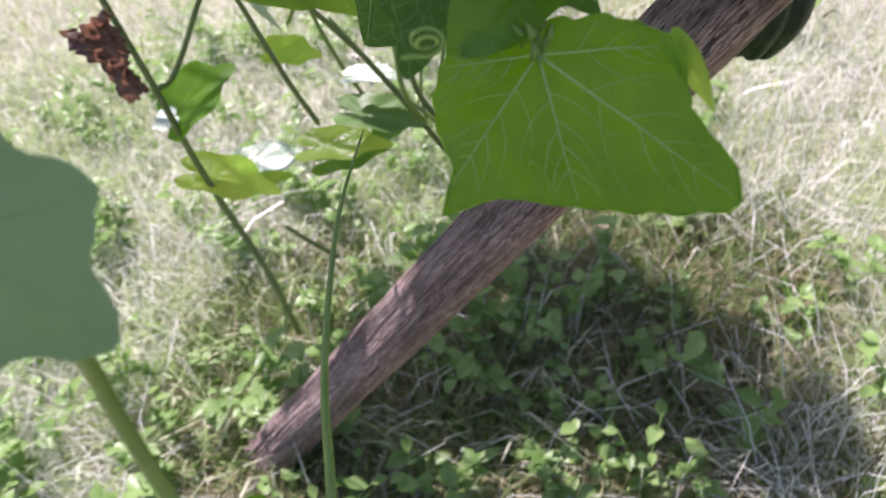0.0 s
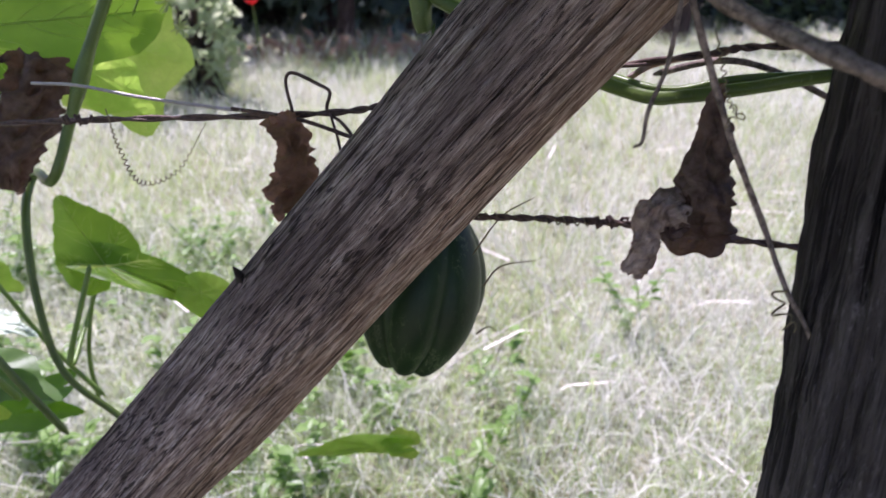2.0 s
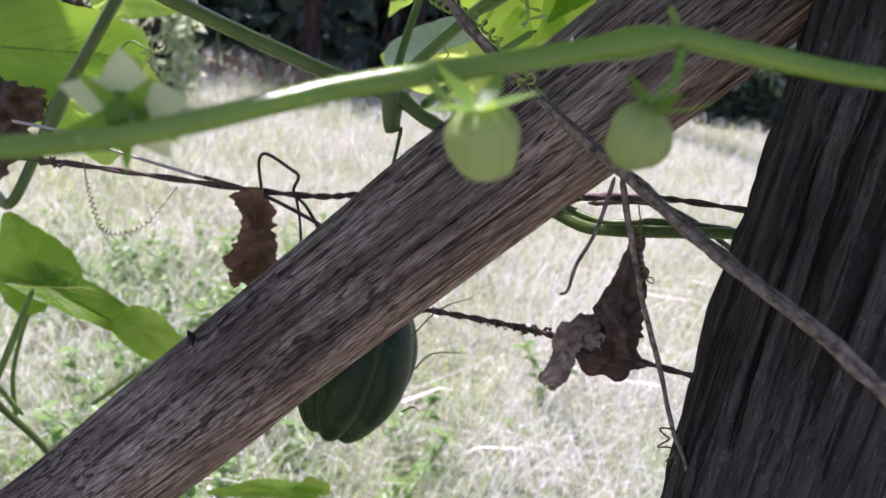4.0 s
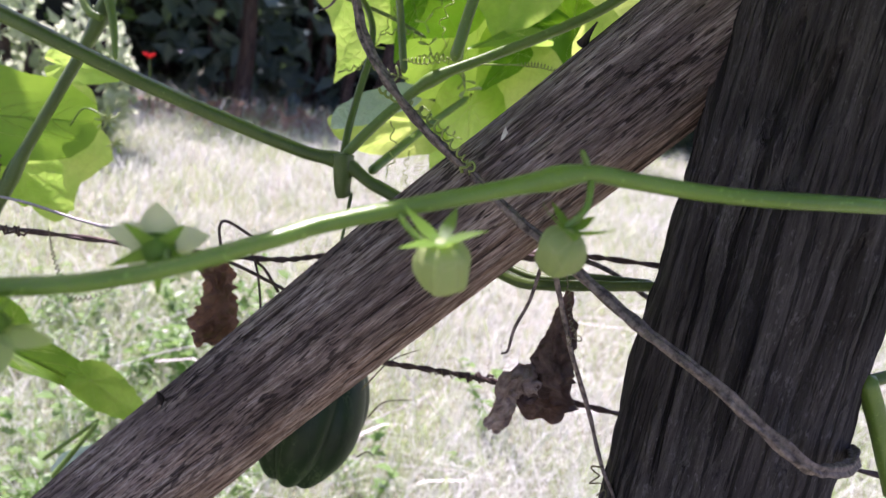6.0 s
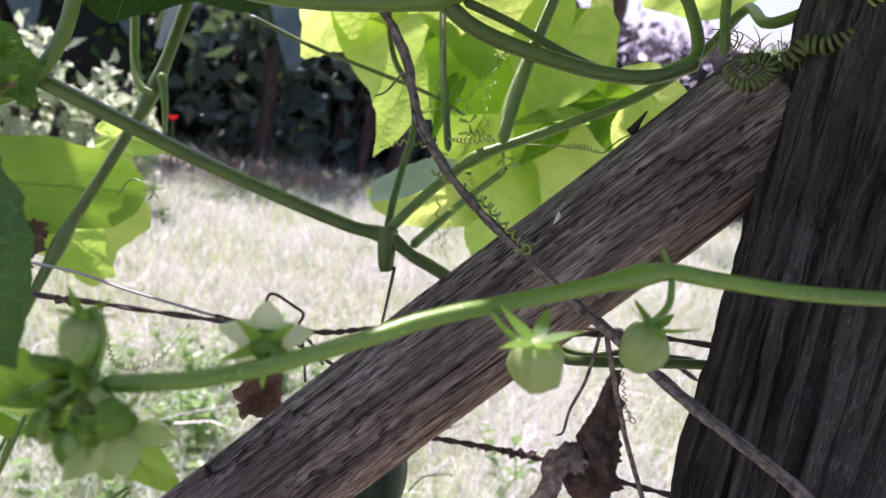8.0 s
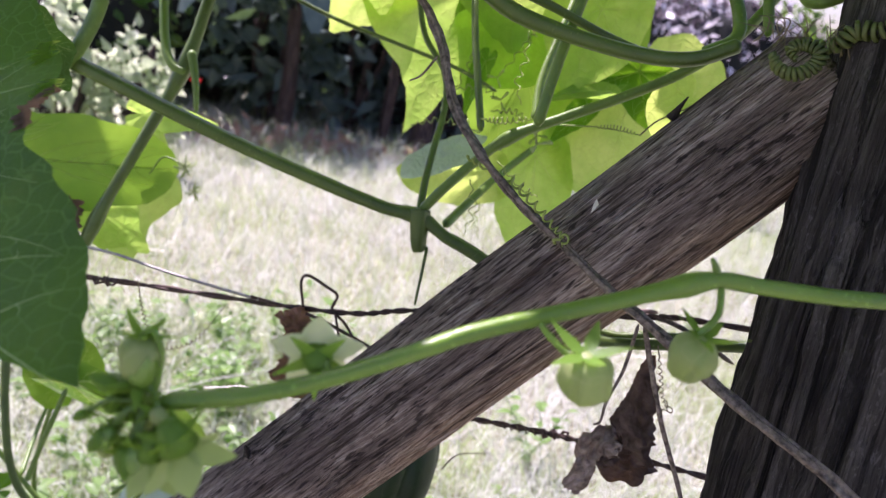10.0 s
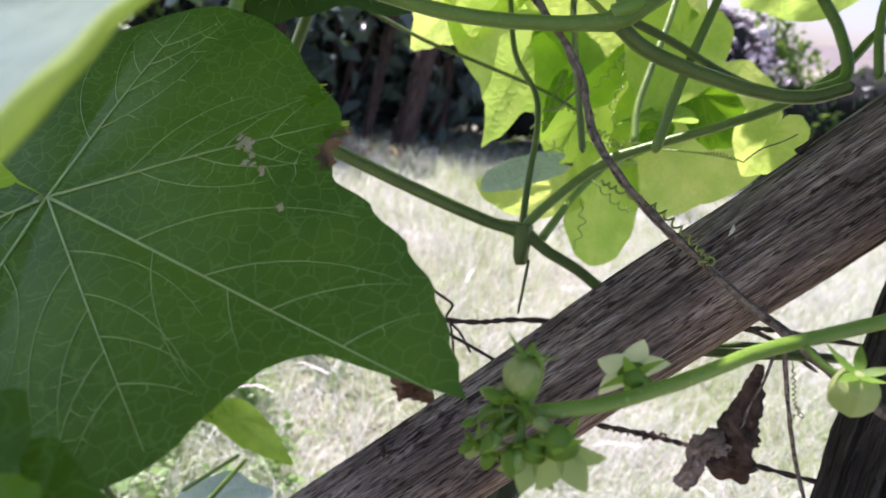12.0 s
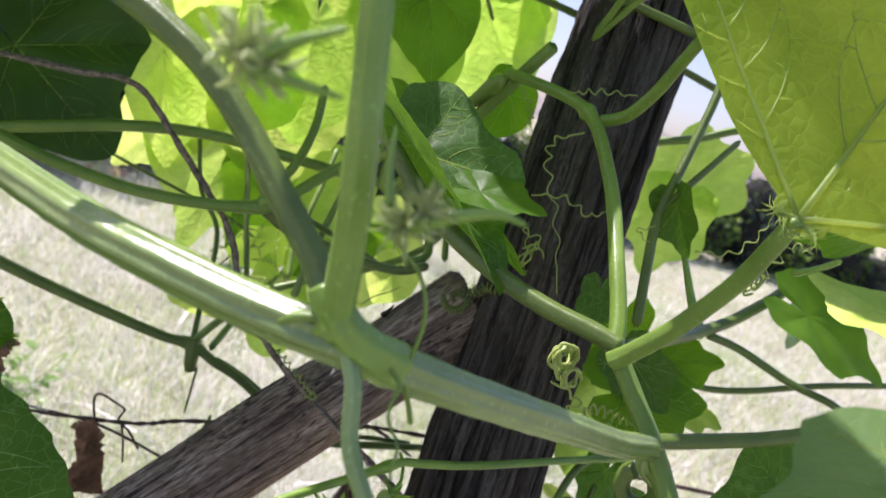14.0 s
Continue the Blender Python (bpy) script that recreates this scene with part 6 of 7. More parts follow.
bud_tuft(rear, (0.0303, 0.8396, 0.9827), 0.011, 20, 6, "pale florets of the vine")
stem("pedicel", rear, [(-0.0189, 0.8596, 0.9917), (-0.0055, 0.8594, 1.0115), (0.0177, 0.8499, 1.0081)], 0.0010, 0.0009, STEM, 14, 6)

# --- the second shoot at the post
side = thing("gourd_vine", (0.3694, 0.2090, 1.2717), "green vine shoot with leaf stalks beside the post", "vine", "climbing vines")
stem("petiole", side, [(0.3667, 0.2095, 1.2675), (0.3701, 0.1988, 1.2796), (0.3740, 0.1790, 1.3045), (0.3713, 0.1533, 1.3382), (0.3632, 0.1347, 1.3641), (0.3621, 0.1273, 1.3800)], 0.0056, 0.0042, STEM, 50, 18, 0.07)
stem("shoot", side, [(0.3697, 0.2105, 1.2692), (0.3767, 0.2267, 1.2901), (0.3828, 0.2531, 1.3181), (0.3960, 0.2942, 1.3507), (0.4010, 0.3339, 1.3830), (0.4028, 0.3596, 1.3975), (0.3967, 0.3822, 1.4049), (0.3807, 0.4092, 1.4079), (0.3735, 0.4486, 1.4096)], 0.0052, 0.0044, STEM, 70, 18, 0.07, swell=(0.64,))
stem("petiole", side, [(0.4065, 0.3513, 1.3958), (0.4128, 0.3325, 1.4053), (0.4134, 0.3134, 1.4248), (0.4093, 0.2966, 1.4433), (0.4045, 0.2798, 1.4602), (0.4041, 0.2615, 1.4808)], 0.0045, 0.0040, STEM, 44)
stem("shoot", side, [(0.3745, 0.2115, 1.2696), (0.3830, 0.1973, 1.2528), (0.3886, 0.1789, 1.2363), (0.3943, 0.1593, 1.2154), (0.3986, 0.1467, 1.1968), (0.4005, 0.1353, 1.1781), (0.4019, 0.1207, 1.1464)], 0.0056, 0.0062, STEM, 56, 18, 0.07)
stem("runner", side, [(0.2807, 0.4123, 1.3334), (0.2972, 0.3495, 1.3031), (0.3155, 0.2952, 1.2884), (0.3393, 0.2567, 1.2801), (0.3623, 0.2260, 1.2778), (0.3729, 0.2104, 1.2759)], 0.0062, 0.0058, STEM_DARK, 56, 18, 0.07, "dark green stem crossing the post")
stem("runner", side, [(0.3827, 0.2245, 1.2697), (0.4462, 0.2591, 1.2687), (0.5303, 0.3054, 1.2670), (0.5875, 0.3236, 1.2807), (0.6329, 0.3285, 1.3102), (0.6463, 0.3262, 1.3322)], 0.0052, 0.0045, STEM_DARK, 50)
stem("runner", side, [(0.5539, 0.3153, 1.2652), (0.5882, 0.3067, 1.2602), (0.6295, 0.2810, 1.2478), (0.6511, 0.2569, 1.2453), (0.6698, 0.2444, 1.2364)], 0.0034, 0.0030, STEM_DARK, 40)
stem("runner", side, [(0.4891, 0.3196, 1.2296), (0.5481, 0.3311, 1.2190), (0.5946, 0.3276, 1.2143), (0.6284, 0.3114, 1.2250), (0.6777, 0.2892, 1.2473), (0.7403, 0.2600, 1.2706)], 0.0030, 0.0026, STEM_DARK, 36)
stem("runner", side, [(0.4896, 0.3254, 1.2563), (0.4948, 0.3450, 1.3028), (0.5017, 0.3620, 1.3425), (0.5186, 0.3747, 1.3872), (0.5386, 0.3900, 1.4508), (0.5485, 0.4082, 1.5030)], 0.0042, 0.0036, STEM_DARK, 50)
stem("runner", side, [(0.5013, 0.3628, 1.3446), (0.5292, 0.3665, 1.3772), (0.5626, 0.3695, 1.4198)], 0.0030, 0.0026, STEM_DARK, 28)
stem("runner", side, [(0.5458, 0.5553, 1.3759), (0.5867, 0.5356, 1.3888), (0.6216, 0.5198, 1.4042), (0.6514, 0.5066, 1.4182), (0.6802, 0.4949, 1.4366), (0.7199, 0.4773, 1.4555)], 0.0046, 0.0042, STEM, 30)
stem("runner", side, [(0.5507, 0.3159, 1.2604), (0.5471, 0.3345, 1.2819), (0.5422, 0.3562, 1.3133), (0.5353, 0.3643, 1.3319)], 0.0052, 0.0010, STEM_PALE, 28)
stem("runner", side, [(0.5011, 0.3511, 1.0539), (0.5339, 0.3707, 1.1033), (0.5858, 0.3743, 1.1269)], 0.0036, 0.0030, STEM_DARK, 28)
stem("runner", side, [(0.5393, 0.4074, 1.0157), (0.5850, 0.4160, 1.0254), (0.6460, 0.4208, 1.0413)], 0.0036, 0.0034, STEM_DARK, 28)
stem("runner", side, [(0.5253, 0.3932, 1.0260), (0.5425, 0.3908, 0.9977), (0.5637, 0.3836, 0.9561)], 0.0055, 0.0055, STEM, 24)
stem("runner", side, [(0.5940, 0.4024, 1.0690), (0.5831, 0.3929, 1.0178), (0.5655, 0.3888, 0.9787)], 0.0026, 0.0024, STEM_DARK, 24)
stem("tendril", side, [(0.4552, 0.1905, 1.3465), (0.4572, 0.1794, 1.3536), (0.4608, 0.1681, 1.3641)], 0.0022, 0.0018, STEM_PALE, 18, 8)
for pts, c, n in (([(0.3930, 0.3792, 1.4086), (0.4046, 0.3628, 1.4159), (0.4235, 0.3420, 1.4214)], 0.0022, 4), ([(0.4016, 0.3572, 1.3847), (0.3891, 0.3728, 1.3715), (0.3896, 0.3677, 1.3507), (0.3972, 0.3436, 1.3151), (0.4007, 0.3198, 1.2713)], 0.0032, 6),
                  ([(0.3769, 0.3583, 1.3301), (0.3925, 0.3396, 1.3370), (0.4025, 0.3212, 1.3319), (0.4076, 0.3084, 1.3391)], 0.0024, 4), ([(0.4875, 0.2971, 1.3302), (0.5012, 0.2794, 1.3371), (0.5080, 0.2682, 1.3554), (0.5068, 0.2616, 1.3741)], 0.0024, 4),
                  ([(0.4874, 0.3449, 1.3349), (0.4769, 0.3488, 1.3266), (0.4862, 0.3424, 1.3212)], 0.002, 2), ([(0.3749, 0.4230, 1.4033), (0.3868, 0.4123, 1.3857), (0.3856, 0.4098, 1.3720)], 0.003, 5), ([(0.3566, 0.3155, 1.2985), (0.3658, 0.3122, 1.3057), (0.3560, 0.3185, 1.3097), (0.3631, 0.3108, 1.2932)], 0.0028, 4),
                  ([(0.5164, 0.2667, 1.3185), (0.5252, 0.2644, 1.3299), (0.5387, 0.2629, 1.3551), (0.5534, 0.2550, 1.3565)], 0.004, 5)):
    tendril(side, pts, c, n, 0.0007, TENDRIL)
def tangle(parent, at, size, seed, r=0.0009, loops=5):
    """A thin tendril wound into a loose, uneven knot."""
    g = random.Random(seed)
    at = Vector(at)
    pts = []
    for k in range(loops * 5):
        a = k * 1.26 + g.uniform(-0.3, 0.3)
        q = size * g.uniform(0.55, 1.0)
        pts.append(at + Vector((q * math.cos(a) * 0.8, size * g.uniform(-0.4, 0.4), q * math.sin(a) + size * 0.25 * math.sin(k * 0.23))))
    part("tendril", *tube_mesh(spline(pts, loops * 40), r, 6), TENDRIL, parent)


tangle(side, (0.3319, 0.2052, 1.2665), 0.0105, 1, 0.0010, 5)
tangle(side, (0.3368, 0.2003, 1.2569), 0.0070, 2, 0.0009, 3)
tangle(side, (0.4544, 0.4354, 1.2626), 0.016, 3, 0.0009, 4)
tangle(side, (0.4321, 0.3232, 1.2205), 0.011, 4, 0.0009, 4)
tangle(side, (0.5191, 0.2664, 1.3235), 0.012, 5, 0.0009, 3)
tendril(side, [(0.3611, 0.2145, 1.2254), (0.3711, 0.2114, 1.2357), (0.3835, 0.2044, 1.2354), (0.3944, 0.1982, 1.2345)], 0.003, 7, 0.001, TENDRIL)
tendril(side, [(0.3703, 0.2550, 1.2311), (0.3867, 0.2456, 1.2257), (0.3855, 0.2427, 1.2121), (0.4071, 0.2328, 1.2147), (0.4236, 0.2234, 1.2092)], 0.004, 5, 0.0009, TENDRIL)
# leaves of the front shoots
WEDGE = ((0, 1.0), (4, 0.93), (26, 0.78), (44, 0.84), (54, 0.90), (60, 0.86), (66, 0.40), (76, 0.08), (178, 0.03))
leaf(side, (0.3616, 0.1274, 1.3791), (0.4544, 0.1605, 1.5176), tilt(FRONT, -0.1, -0.2, 0.05), 1.0, 0.06, 0.06, LEAF_VEINED, WEDGE, WEDGE, seed=41, rings=16, spokes=160, vein=VEIN, thick=2.0, net=True, wavy=0.03, label="large leaf seen from below, glowing against the sun")
leaf(side, (0.3113, -0.0029, 1.3260), (0.2491, 0.0181, 1.2961), tilt(FRONT, -0.2, -0.1, 0.6), 0.62, 0.06, 0.08, LEAF_MATT, seed=42, rings=9, label="pale matt-green leaf close to the eye")
# Two leaves added out of view to shade the large leaf's upper part.
leaf(side, (0.36, 0.36, 1.66), (0.33, 0.20, 1.62), (0.30, 0.4, 2.4), 0.95, 0.1, 0.1, LEAF, seed=68)
leaf(side, (0.45, 0.30, 1.66), (0.34, 0.24, 1.63), (0.40, 0.4, 2.4), 0.9, 0.1, 0.1, LEAF, seed=69)
stem("petiole", side, [(0.36, 0.36, 1.66), (0.40, 0.38, 1.62), (0.44, 0.42, 1.52), (0.45, 0.46, 1.46)], 0.0026, 0.0032, STEM, 24)
stem("petiole", side, [(0.45, 0.30, 1.66), (0.46, 0.34, 1.60), (0.46, 0.41, 1.52), (0.45, 0.46, 1.46)], 0.0026, 0.0032, STEM, 24)
leaf(side, (0.5067, 0.1644, 1.2106), (0.4796, 0.1560, 1.1237), FRONT, 0.62, 0.08, 0.1, LEAF_OLD, seed=43)
leaf(side, (0.4479, 0.2358, 1.1261), (0.4820, 0.2002, 1.0526), tilt(FRONT, 0.2), 0.66, 0.1, 0.1, LEAF_OLD, seed=44)
leaf(side, (0.4707, 0.2906, 1.2144), (0.5452, 0.2755, 1.2232), tilt(FRONT, 0, 0, 0.3), 0.7, 0.1, 0.1, LEAF, seed=45)
leaf(side, (0.7894, 0.6282, 1.3668), (0.7787, 0.6532, 1.4493), FRONT, 1.1, 0.05, 0.05, LEAF_YOUNG, seed=46, label="round yellow-green leaf lit from behind")
leaf(side, (0.7630, 0.6229, 1.3313), (0.7430, 0.6125, 1.2382), FRONT, 0.8, 0.05, 0.05, LEAF_YOUNG, seed=47)
leaf(side, (0.5214, 0.3653, 1.3534), (0.5361, 0.3480, 1.3140), tilt(FRONT, -0.3), 0.6, 0.2, 0.1, LEAF_OLD, seed=48, fold=0.3)
leaf(side, (0.5526, 0.2057, 1.3938), (0.4955, 0.2291, 1.3577), tilt(FRONT, 0, 0.1, -0.6), 0.8, 0.1, 0.1, LEAF, seed=49)
leaf(side, (0.5874, 0.1970, 1.3386), (0.5222, 0.2329, 1.3372), tilt(FRONT, 0, 0.1, -0.4), 0.6, 0.1, 0.2, LEAF_YOUNG, seed=50)
leaf(side, (0.6216, 0.2870, 1.3051), (0.6950, 0.2400, 1.2777), tilt(FRONT, 0, 0, 0.6), 0.5, 0.1, 0.2, LEAF, seed=51, veins=False)
leaf(side, (0.6599, 0.3137, 1.3105), (0.6466, 0.3109, 1.2667), FRONT, 0.5, 0.1, 0.1, LEAF_PALE, seed=52, veins=False)
leaf(side, (0.5307, 0.3210, 1.2347), (0.5738, 0.3009, 1.2508), tilt(FRONT, 0, 0, 0.4), 0.7, 0.1, 0.1, LEAF, seed=54)
leaf(side, (0.5124, 0.3036, 1.2162), (0.5841, 0.2839, 1.2021), tilt(FRONT, 0, 0.2, 0.4), 0.55, 0.1, 0.1, LEAF_YOUNG, seed=55)
leaf(side, (0.4643, 0.2893, 1.2412), (0.4936, 0.2661, 1.2109), FRONT, 0.75, 0.1, 0.1, LEAF_OLD, seed=56)
leaf(side, (0.4598, 0.3455, 1.2716), (0.4591, 0.3377, 1.2361), FRONT, 0.6, 0.1, 0.1, LEAF_OLD, seed=57, veins=False)
leaf(side, (0.2747, 0.3467, 1.3379), (0.3238, 0.2605, 1.2843), tilt(FRONT, 0.3, 0, 0.3), 0.50, 0.1, 0.15, LEAF_OLD, seed=58, fold=0.35, label="young dark green leaf hanging beside the post")
leaf(side, (0.3044, 0.3049, 1.3293), (0.3389, 0.2750, 1.3331), tilt(FRONT, 0, 0, 0.6), 0.6, 0.1, 0.1, LEAF, seed=59, veins=False)
leaf(side, (0.3126, 0.4167, 1.3379), (0.3787, 0.3327, 1.2699), tilt(FRONT, -0.3, 0, -0.6), 0.45, 0.1, 0.1, LEAF, seed=60)
leaf(side, (0.5682, 0.4307, 1.2284), (0.5463, 0.4205, 1.1594), FRONT, 0.6, 0.1, 0.1, LEAF, seed=62)
leaf(side, (0.6155, 0.4579, 1.1441), (0.5889, 0.4424, 1.0487), FRONT, 0.6, 0.1, 0.1, LEAF_YOUNG, seed=63)
leaf(side, (0.6020, 0.4035, 1.0839), (0.5801, 0.4007, 1.0439), FRONT, 0.8, 0.1, 0.1, LEAF_OLD, seed=64)
leaf(side, (0.5870, 0.4369, 1.0247), (0.6206, 0.4233, 1.0172), OVER, 0.8, 0.1, 0.1, LEAF_YOUNG, seed=65, veins=False)
leaf(side, (0.5411, 0.4224, 1.1402), (0.5498, 0.4018, 1.0770), FRONT, 0.6, 0.1, 0.1, LEAF_YOUNG, seed=66)
leaf(side, (0.6009, 0.4113, 1.1219), (0.6206, 0.3924, 1.0858), FRONT, 0.8, 0.1, 0.1, LEAF_YOUNG, seed=67, veins=False)

# --- the leaves that hang at the near left
near = thing("gourd_vine", (-0.12, 0.22, 1.22), "trailing vine with large leaves hanging towards the path", "vine", "climbing vines")
LONG_R = ((0, 1.0), (0.8, 0.85), (2.2, 0.735), (5, 0.695), (9, 0.675), (14, 0.668), (19, 0.675), (24, 0.69), (28, 0.695), (36, 0.69), (48, 0.67), (62, 0.66), (70, 0.66), (76, 0.52), (85, 0.40), (110, 0.28), (140, 0.20), (178, 0.1))
LONG_L = ((0, 1.0), (3, 0.965), (6, 0.922), (11, 0.857), (16, 0.781), (22, 0.697), (29, 0.606), (37, 0.585), (40, 0.631), (44, 0.624), (63, 0.61), (80, 0.63), (96, 0.641), (130, 0.5), (165, 0.35), (178, 0.1))
dark_leaf = leaf(near, (-0.0500, 0.3854, 1.1041), (0.1225, 0.2625, 1.0920), (0.25, -0.1, 1.35), 1.0, 0.0, 0.0, LEAF_OLD, LONG_L, LONG_R, seed=70, rings=14, spokes=240, ripple=0.004, wavy=0.012, vein=VEIN_PALE, thick=0.72, net=True, mains=(0, -44, -103, 27, 70, 120),
     petiole=[(-0.1614, 0.4117, 1.0434), (-0.1163, 0.4099, 1.0620), (-0.0730, 0.3942, 1.0861)], petiole_r=0.0036, label="large dark green lobed leaf with insect damage")


def scar(host, marks, width, mat, seed, label):
    """A browned, torn strip, or a bright one painted as a sunlit spot, lying on a leaf; marks: degrees and reach on the
    blade.
    """
    place, up = SURFACE[host.name]
    path = spline([place(a, r) + up * 0.0006 for a, r in marks], 24)
    verts, faces = [], []
    for q, c in enumerate(path):
        d = (path[min(q + 1, 23)] - path[max(q - 1, 0)]).normalized()
        w = d.cross(up) * width
        k = Vector((q * 0.45, seed, 0))
        for g in range(5):
            side = (g / 4 - 0.5) * (1.1 + 1.6 * noise.noise(k + Vector((0, 0, 7.0 * (g > 2)))))
            verts.append(c + w * side + up * (0.0007 * noise.noise(k * 3 + Vector((0, g, 0)))))
        if q:
            o = 5 * (q - 1)
            faces += [(o + g, o + g + 1, o + g + 6, o + g + 5) for g in range(4)]
    part("scar", verts, faces, mat, host, label)


scar_rng = random.Random(12)
for k in range(15):
    f = scar_rng.random()
    a, q = -48 + 26 * f + scar_rng.uniform(-3, 3), 0.42 + 0.10 * f * f + scar_rng.uniform(-0.012, 0.012)
    da, dq = scar_rng.uniform(0.6, 3.2), scar_rng.uniform(-0.012, 0.020)
    scar(dark_leaf, ((a, q), (a + 0.5 * da, q + 0.6 * dq), (a + da, q + dq)), scar_rng.uniform(0.0009, 0.0028), SCAR, k + 10, "pale insect scar" if k == 0 else "")
scar(dark_leaf, ((-41, 0.632), (-38, 0.60), (-35, 0.585), (-31, 0.595)), 0.0060, DEAD_RUST, 3, "browned torn leaf edge")
# Bright strips paint the sunlit yellow spots along the edge.
scar(dark_leaf, ((-44, 0.62), (-42, 0.612), (-39, 0.605)), 0.0080, LEAF_YOUNG, 4, "leaf edge strip coloured as a sunlit yellow spot")
scar(dark_leaf, ((-58, 0.60), (-55, 0.585), (-52, 0.59)), 0.0075, LEAF_YOUNG, 5, "")
PALE_UP = ((0, 1.0), (4, 0.975), (8, 0.959), (19, 0.924), (32, 0.884), (51, 0.834), (60, 0.78), (73, 0.687), (100, 0.6), (140, 0.4), (178, 0.1))
PALE_LOW = ((0, 1.0), (1.5, 0.92), (4, 0.88), (10, 0.863), (22, 0.879), (30, 0.888), (36, 0.905), (43, 0.917), (60, 0.9), (90, 0.8), (140, 0.6), (178, 0.15))
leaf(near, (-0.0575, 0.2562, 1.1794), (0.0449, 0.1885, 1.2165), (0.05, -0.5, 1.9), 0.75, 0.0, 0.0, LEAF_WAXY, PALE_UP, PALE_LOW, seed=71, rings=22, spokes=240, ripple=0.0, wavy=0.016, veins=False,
     rim=(0, 70, 0.0010, 0.0062, RIM_SUN_TONE), label="pale grey-green leaf with a rolled rim coloured as sunlit")
leaf(near, (-0.0527, 0.4575, 1.2720), (0.0004, 0.4110, 1.2480), (0.1, -0.4, 1.6), 1.0, 0.1, 0.1, SHEEN, seed=72, label="pale green leaf with brown spots")
leaf(near, (-0.0683, 0.7020, 1.1326), (-0.0414, 0.7068, 1.0915), tilt(FRONT, -0.2), 0.7, 0.1, 0.1, LEAF_OLD, seed=74)
# the leaf over the first view and its neighbours
L0R = ((0, 1.0), (3, 0.985), (11, 0.879), (22, 0.771), (32, 0.699), (44, 0.65), (59, 0.627), (68, 0.641), (74, 0.688), (78, 0.752), (81.5, 0.80), (84, 0.70), (86.5, 0.616), (90, 0.580), (100, 0.538), (114, 0.481), (128, 0.42), (139, 0.377), (158, 0.25), (178, 0.09))
L0L = ((0, 1.0), (2.5, 0.961), (6, 0.912), (10, 0.82), (12, 0.74), (18, 0.645), (27, 0.60), (36, 0.60), (43, 0.632), (45.5, 0.62), (48, 0.545), (56, 0.461), (67, 0.359), (85, 0.215), (130, 0.13), (178, 0.09))
# The thin light rim here is colour standing for a lit edge.
leaf(near, (0.0047, 0.1799, 1.0591), (0.0686, 0.1362, 1.0158), (0.1289, -0.1128, 1.4475), 1.0, 0.02, 0.02, LEAF_FRESH, L0L, L0R, seed=75, rings=20, spokes=260, ripple=0.006, wavy=0.075, vein=VEIN_PALE, thick=1.15, mains=(0, 84, 40, -43, 132), rim=(-60, 100, 0.00035, 0.00035, LEAF_YOUNG),
     petiole=[(0.0075, 0.1880, 1.0893), (0.0060, 0.1846, 1.0720)], petiole_r=0.0015, net=True, label="fresh green lobed leaf hanging in the shade")
leaf(near, (0.0540, 0.1800, 1.0540), (0.0656, 0.1625, 1.0355), (0.05, -0.1, 1.6), 0.46, 0.1, 0.1, LEAF_YOUNG, DROP, DROP, seed=82, veins=False)
leaf(near, (0.0025, 0.1918, 1.0824), (-0.0289, 0.1763, 1.0646), (0.0, -0.2, 1.6), 0.62, 0.1, 0.1, LEAF_FRESH, SOFT, SOFT, seed=76, vein=VEIN_SOFT, thick=0.6)
leaf(near, (-0.0214, 0.2193, 1.0900), (-0.0483, 0.1925, 1.0483), (0.0, -0.2, 1.6), 0.60, 0.1, 0.1, LEAF_OLD, seed=77, vein=VEIN_SOFT, thick=0.6)
leaf(near, (0.0060, 0.2185, 1.0780), (0.0310, 0.1999, 1.0610), (0.0, -0.2, 1.6), 0.55, 0.1, 0.1, LEAF_OLD, seed=78, vein=VEIN_SOFT, thick=0.6)
leaf(near, (-0.1455, 0.0671, 1.1000), (-0.1058, 0.0490, 1.0726), (-0.2, -0.3, 1.9), 0.85, 0.05, 0.05, LEAF_SAGE, seed=80, rings=9, vein=VEIN_SOFT, thick=0.5, label="sage-green leaf close to the eye")
stem("petiole", near, [(-0.1190, 0.0527, 1.0720), (-0.1228, 0.0545, 1.0526), (-0.1237, 0.0517, 1.0279), (-0.1189, 0.0424, 0.9951)], 0.0024, 0.0024, STEM, 30)
leaf(near, (-0.1251, 0.0576, 0.9391), (-0.1160, 0.0750, 0.9555), (0, -0.1, 1.8), 1.2, 0.1, 0.1, LEAF, seed=81)
for k in range(7):
    at = Vector((0.0035, 0.1770, 1.0650)) + Vector((0.005 * math.cos(k * 0.9), 0.004 * math.sin(k * 2.1), 0.004 * math.sin(k * 0.9)))
    part("young_bud", *tube_mesh(spline([at, at + Vector((0.001, 0, 0.003)), at + Vector((0.002 * math.cos(k), 0.001, 0.007))], 8), lambda f: 0.0016 * math.sin(math.pi * (0.15 + 0.8 * f)), 8), STEM, near)
curl_at = Vector((-0.0345, 0.1855, 1.0688))
curl = [curl_at + Vector((-0.0105, -0.0040, -0.0035)), curl_at + Vector((-0.0055, -0.0030, -0.0038))]
curl += [curl_at + Vector((0.0062 * math.cos(0.55 * q) * (1 - 0.028 * q), 0.0020 * math.sin(0.3 * q) - 0.001, 0.0046 * math.sin(0.55 * q) * (1 - 0.028 * q))) for q in range(-3, 22)]
stem("tendril", near, curl, 0.0011, 0.0008, STEM_PALE, 110, 8)
# a long grass blade in front
blade = thing("tall_grass", (-0.1239, 0.1259, 0.8347), "single tall green grass blade", "grass")
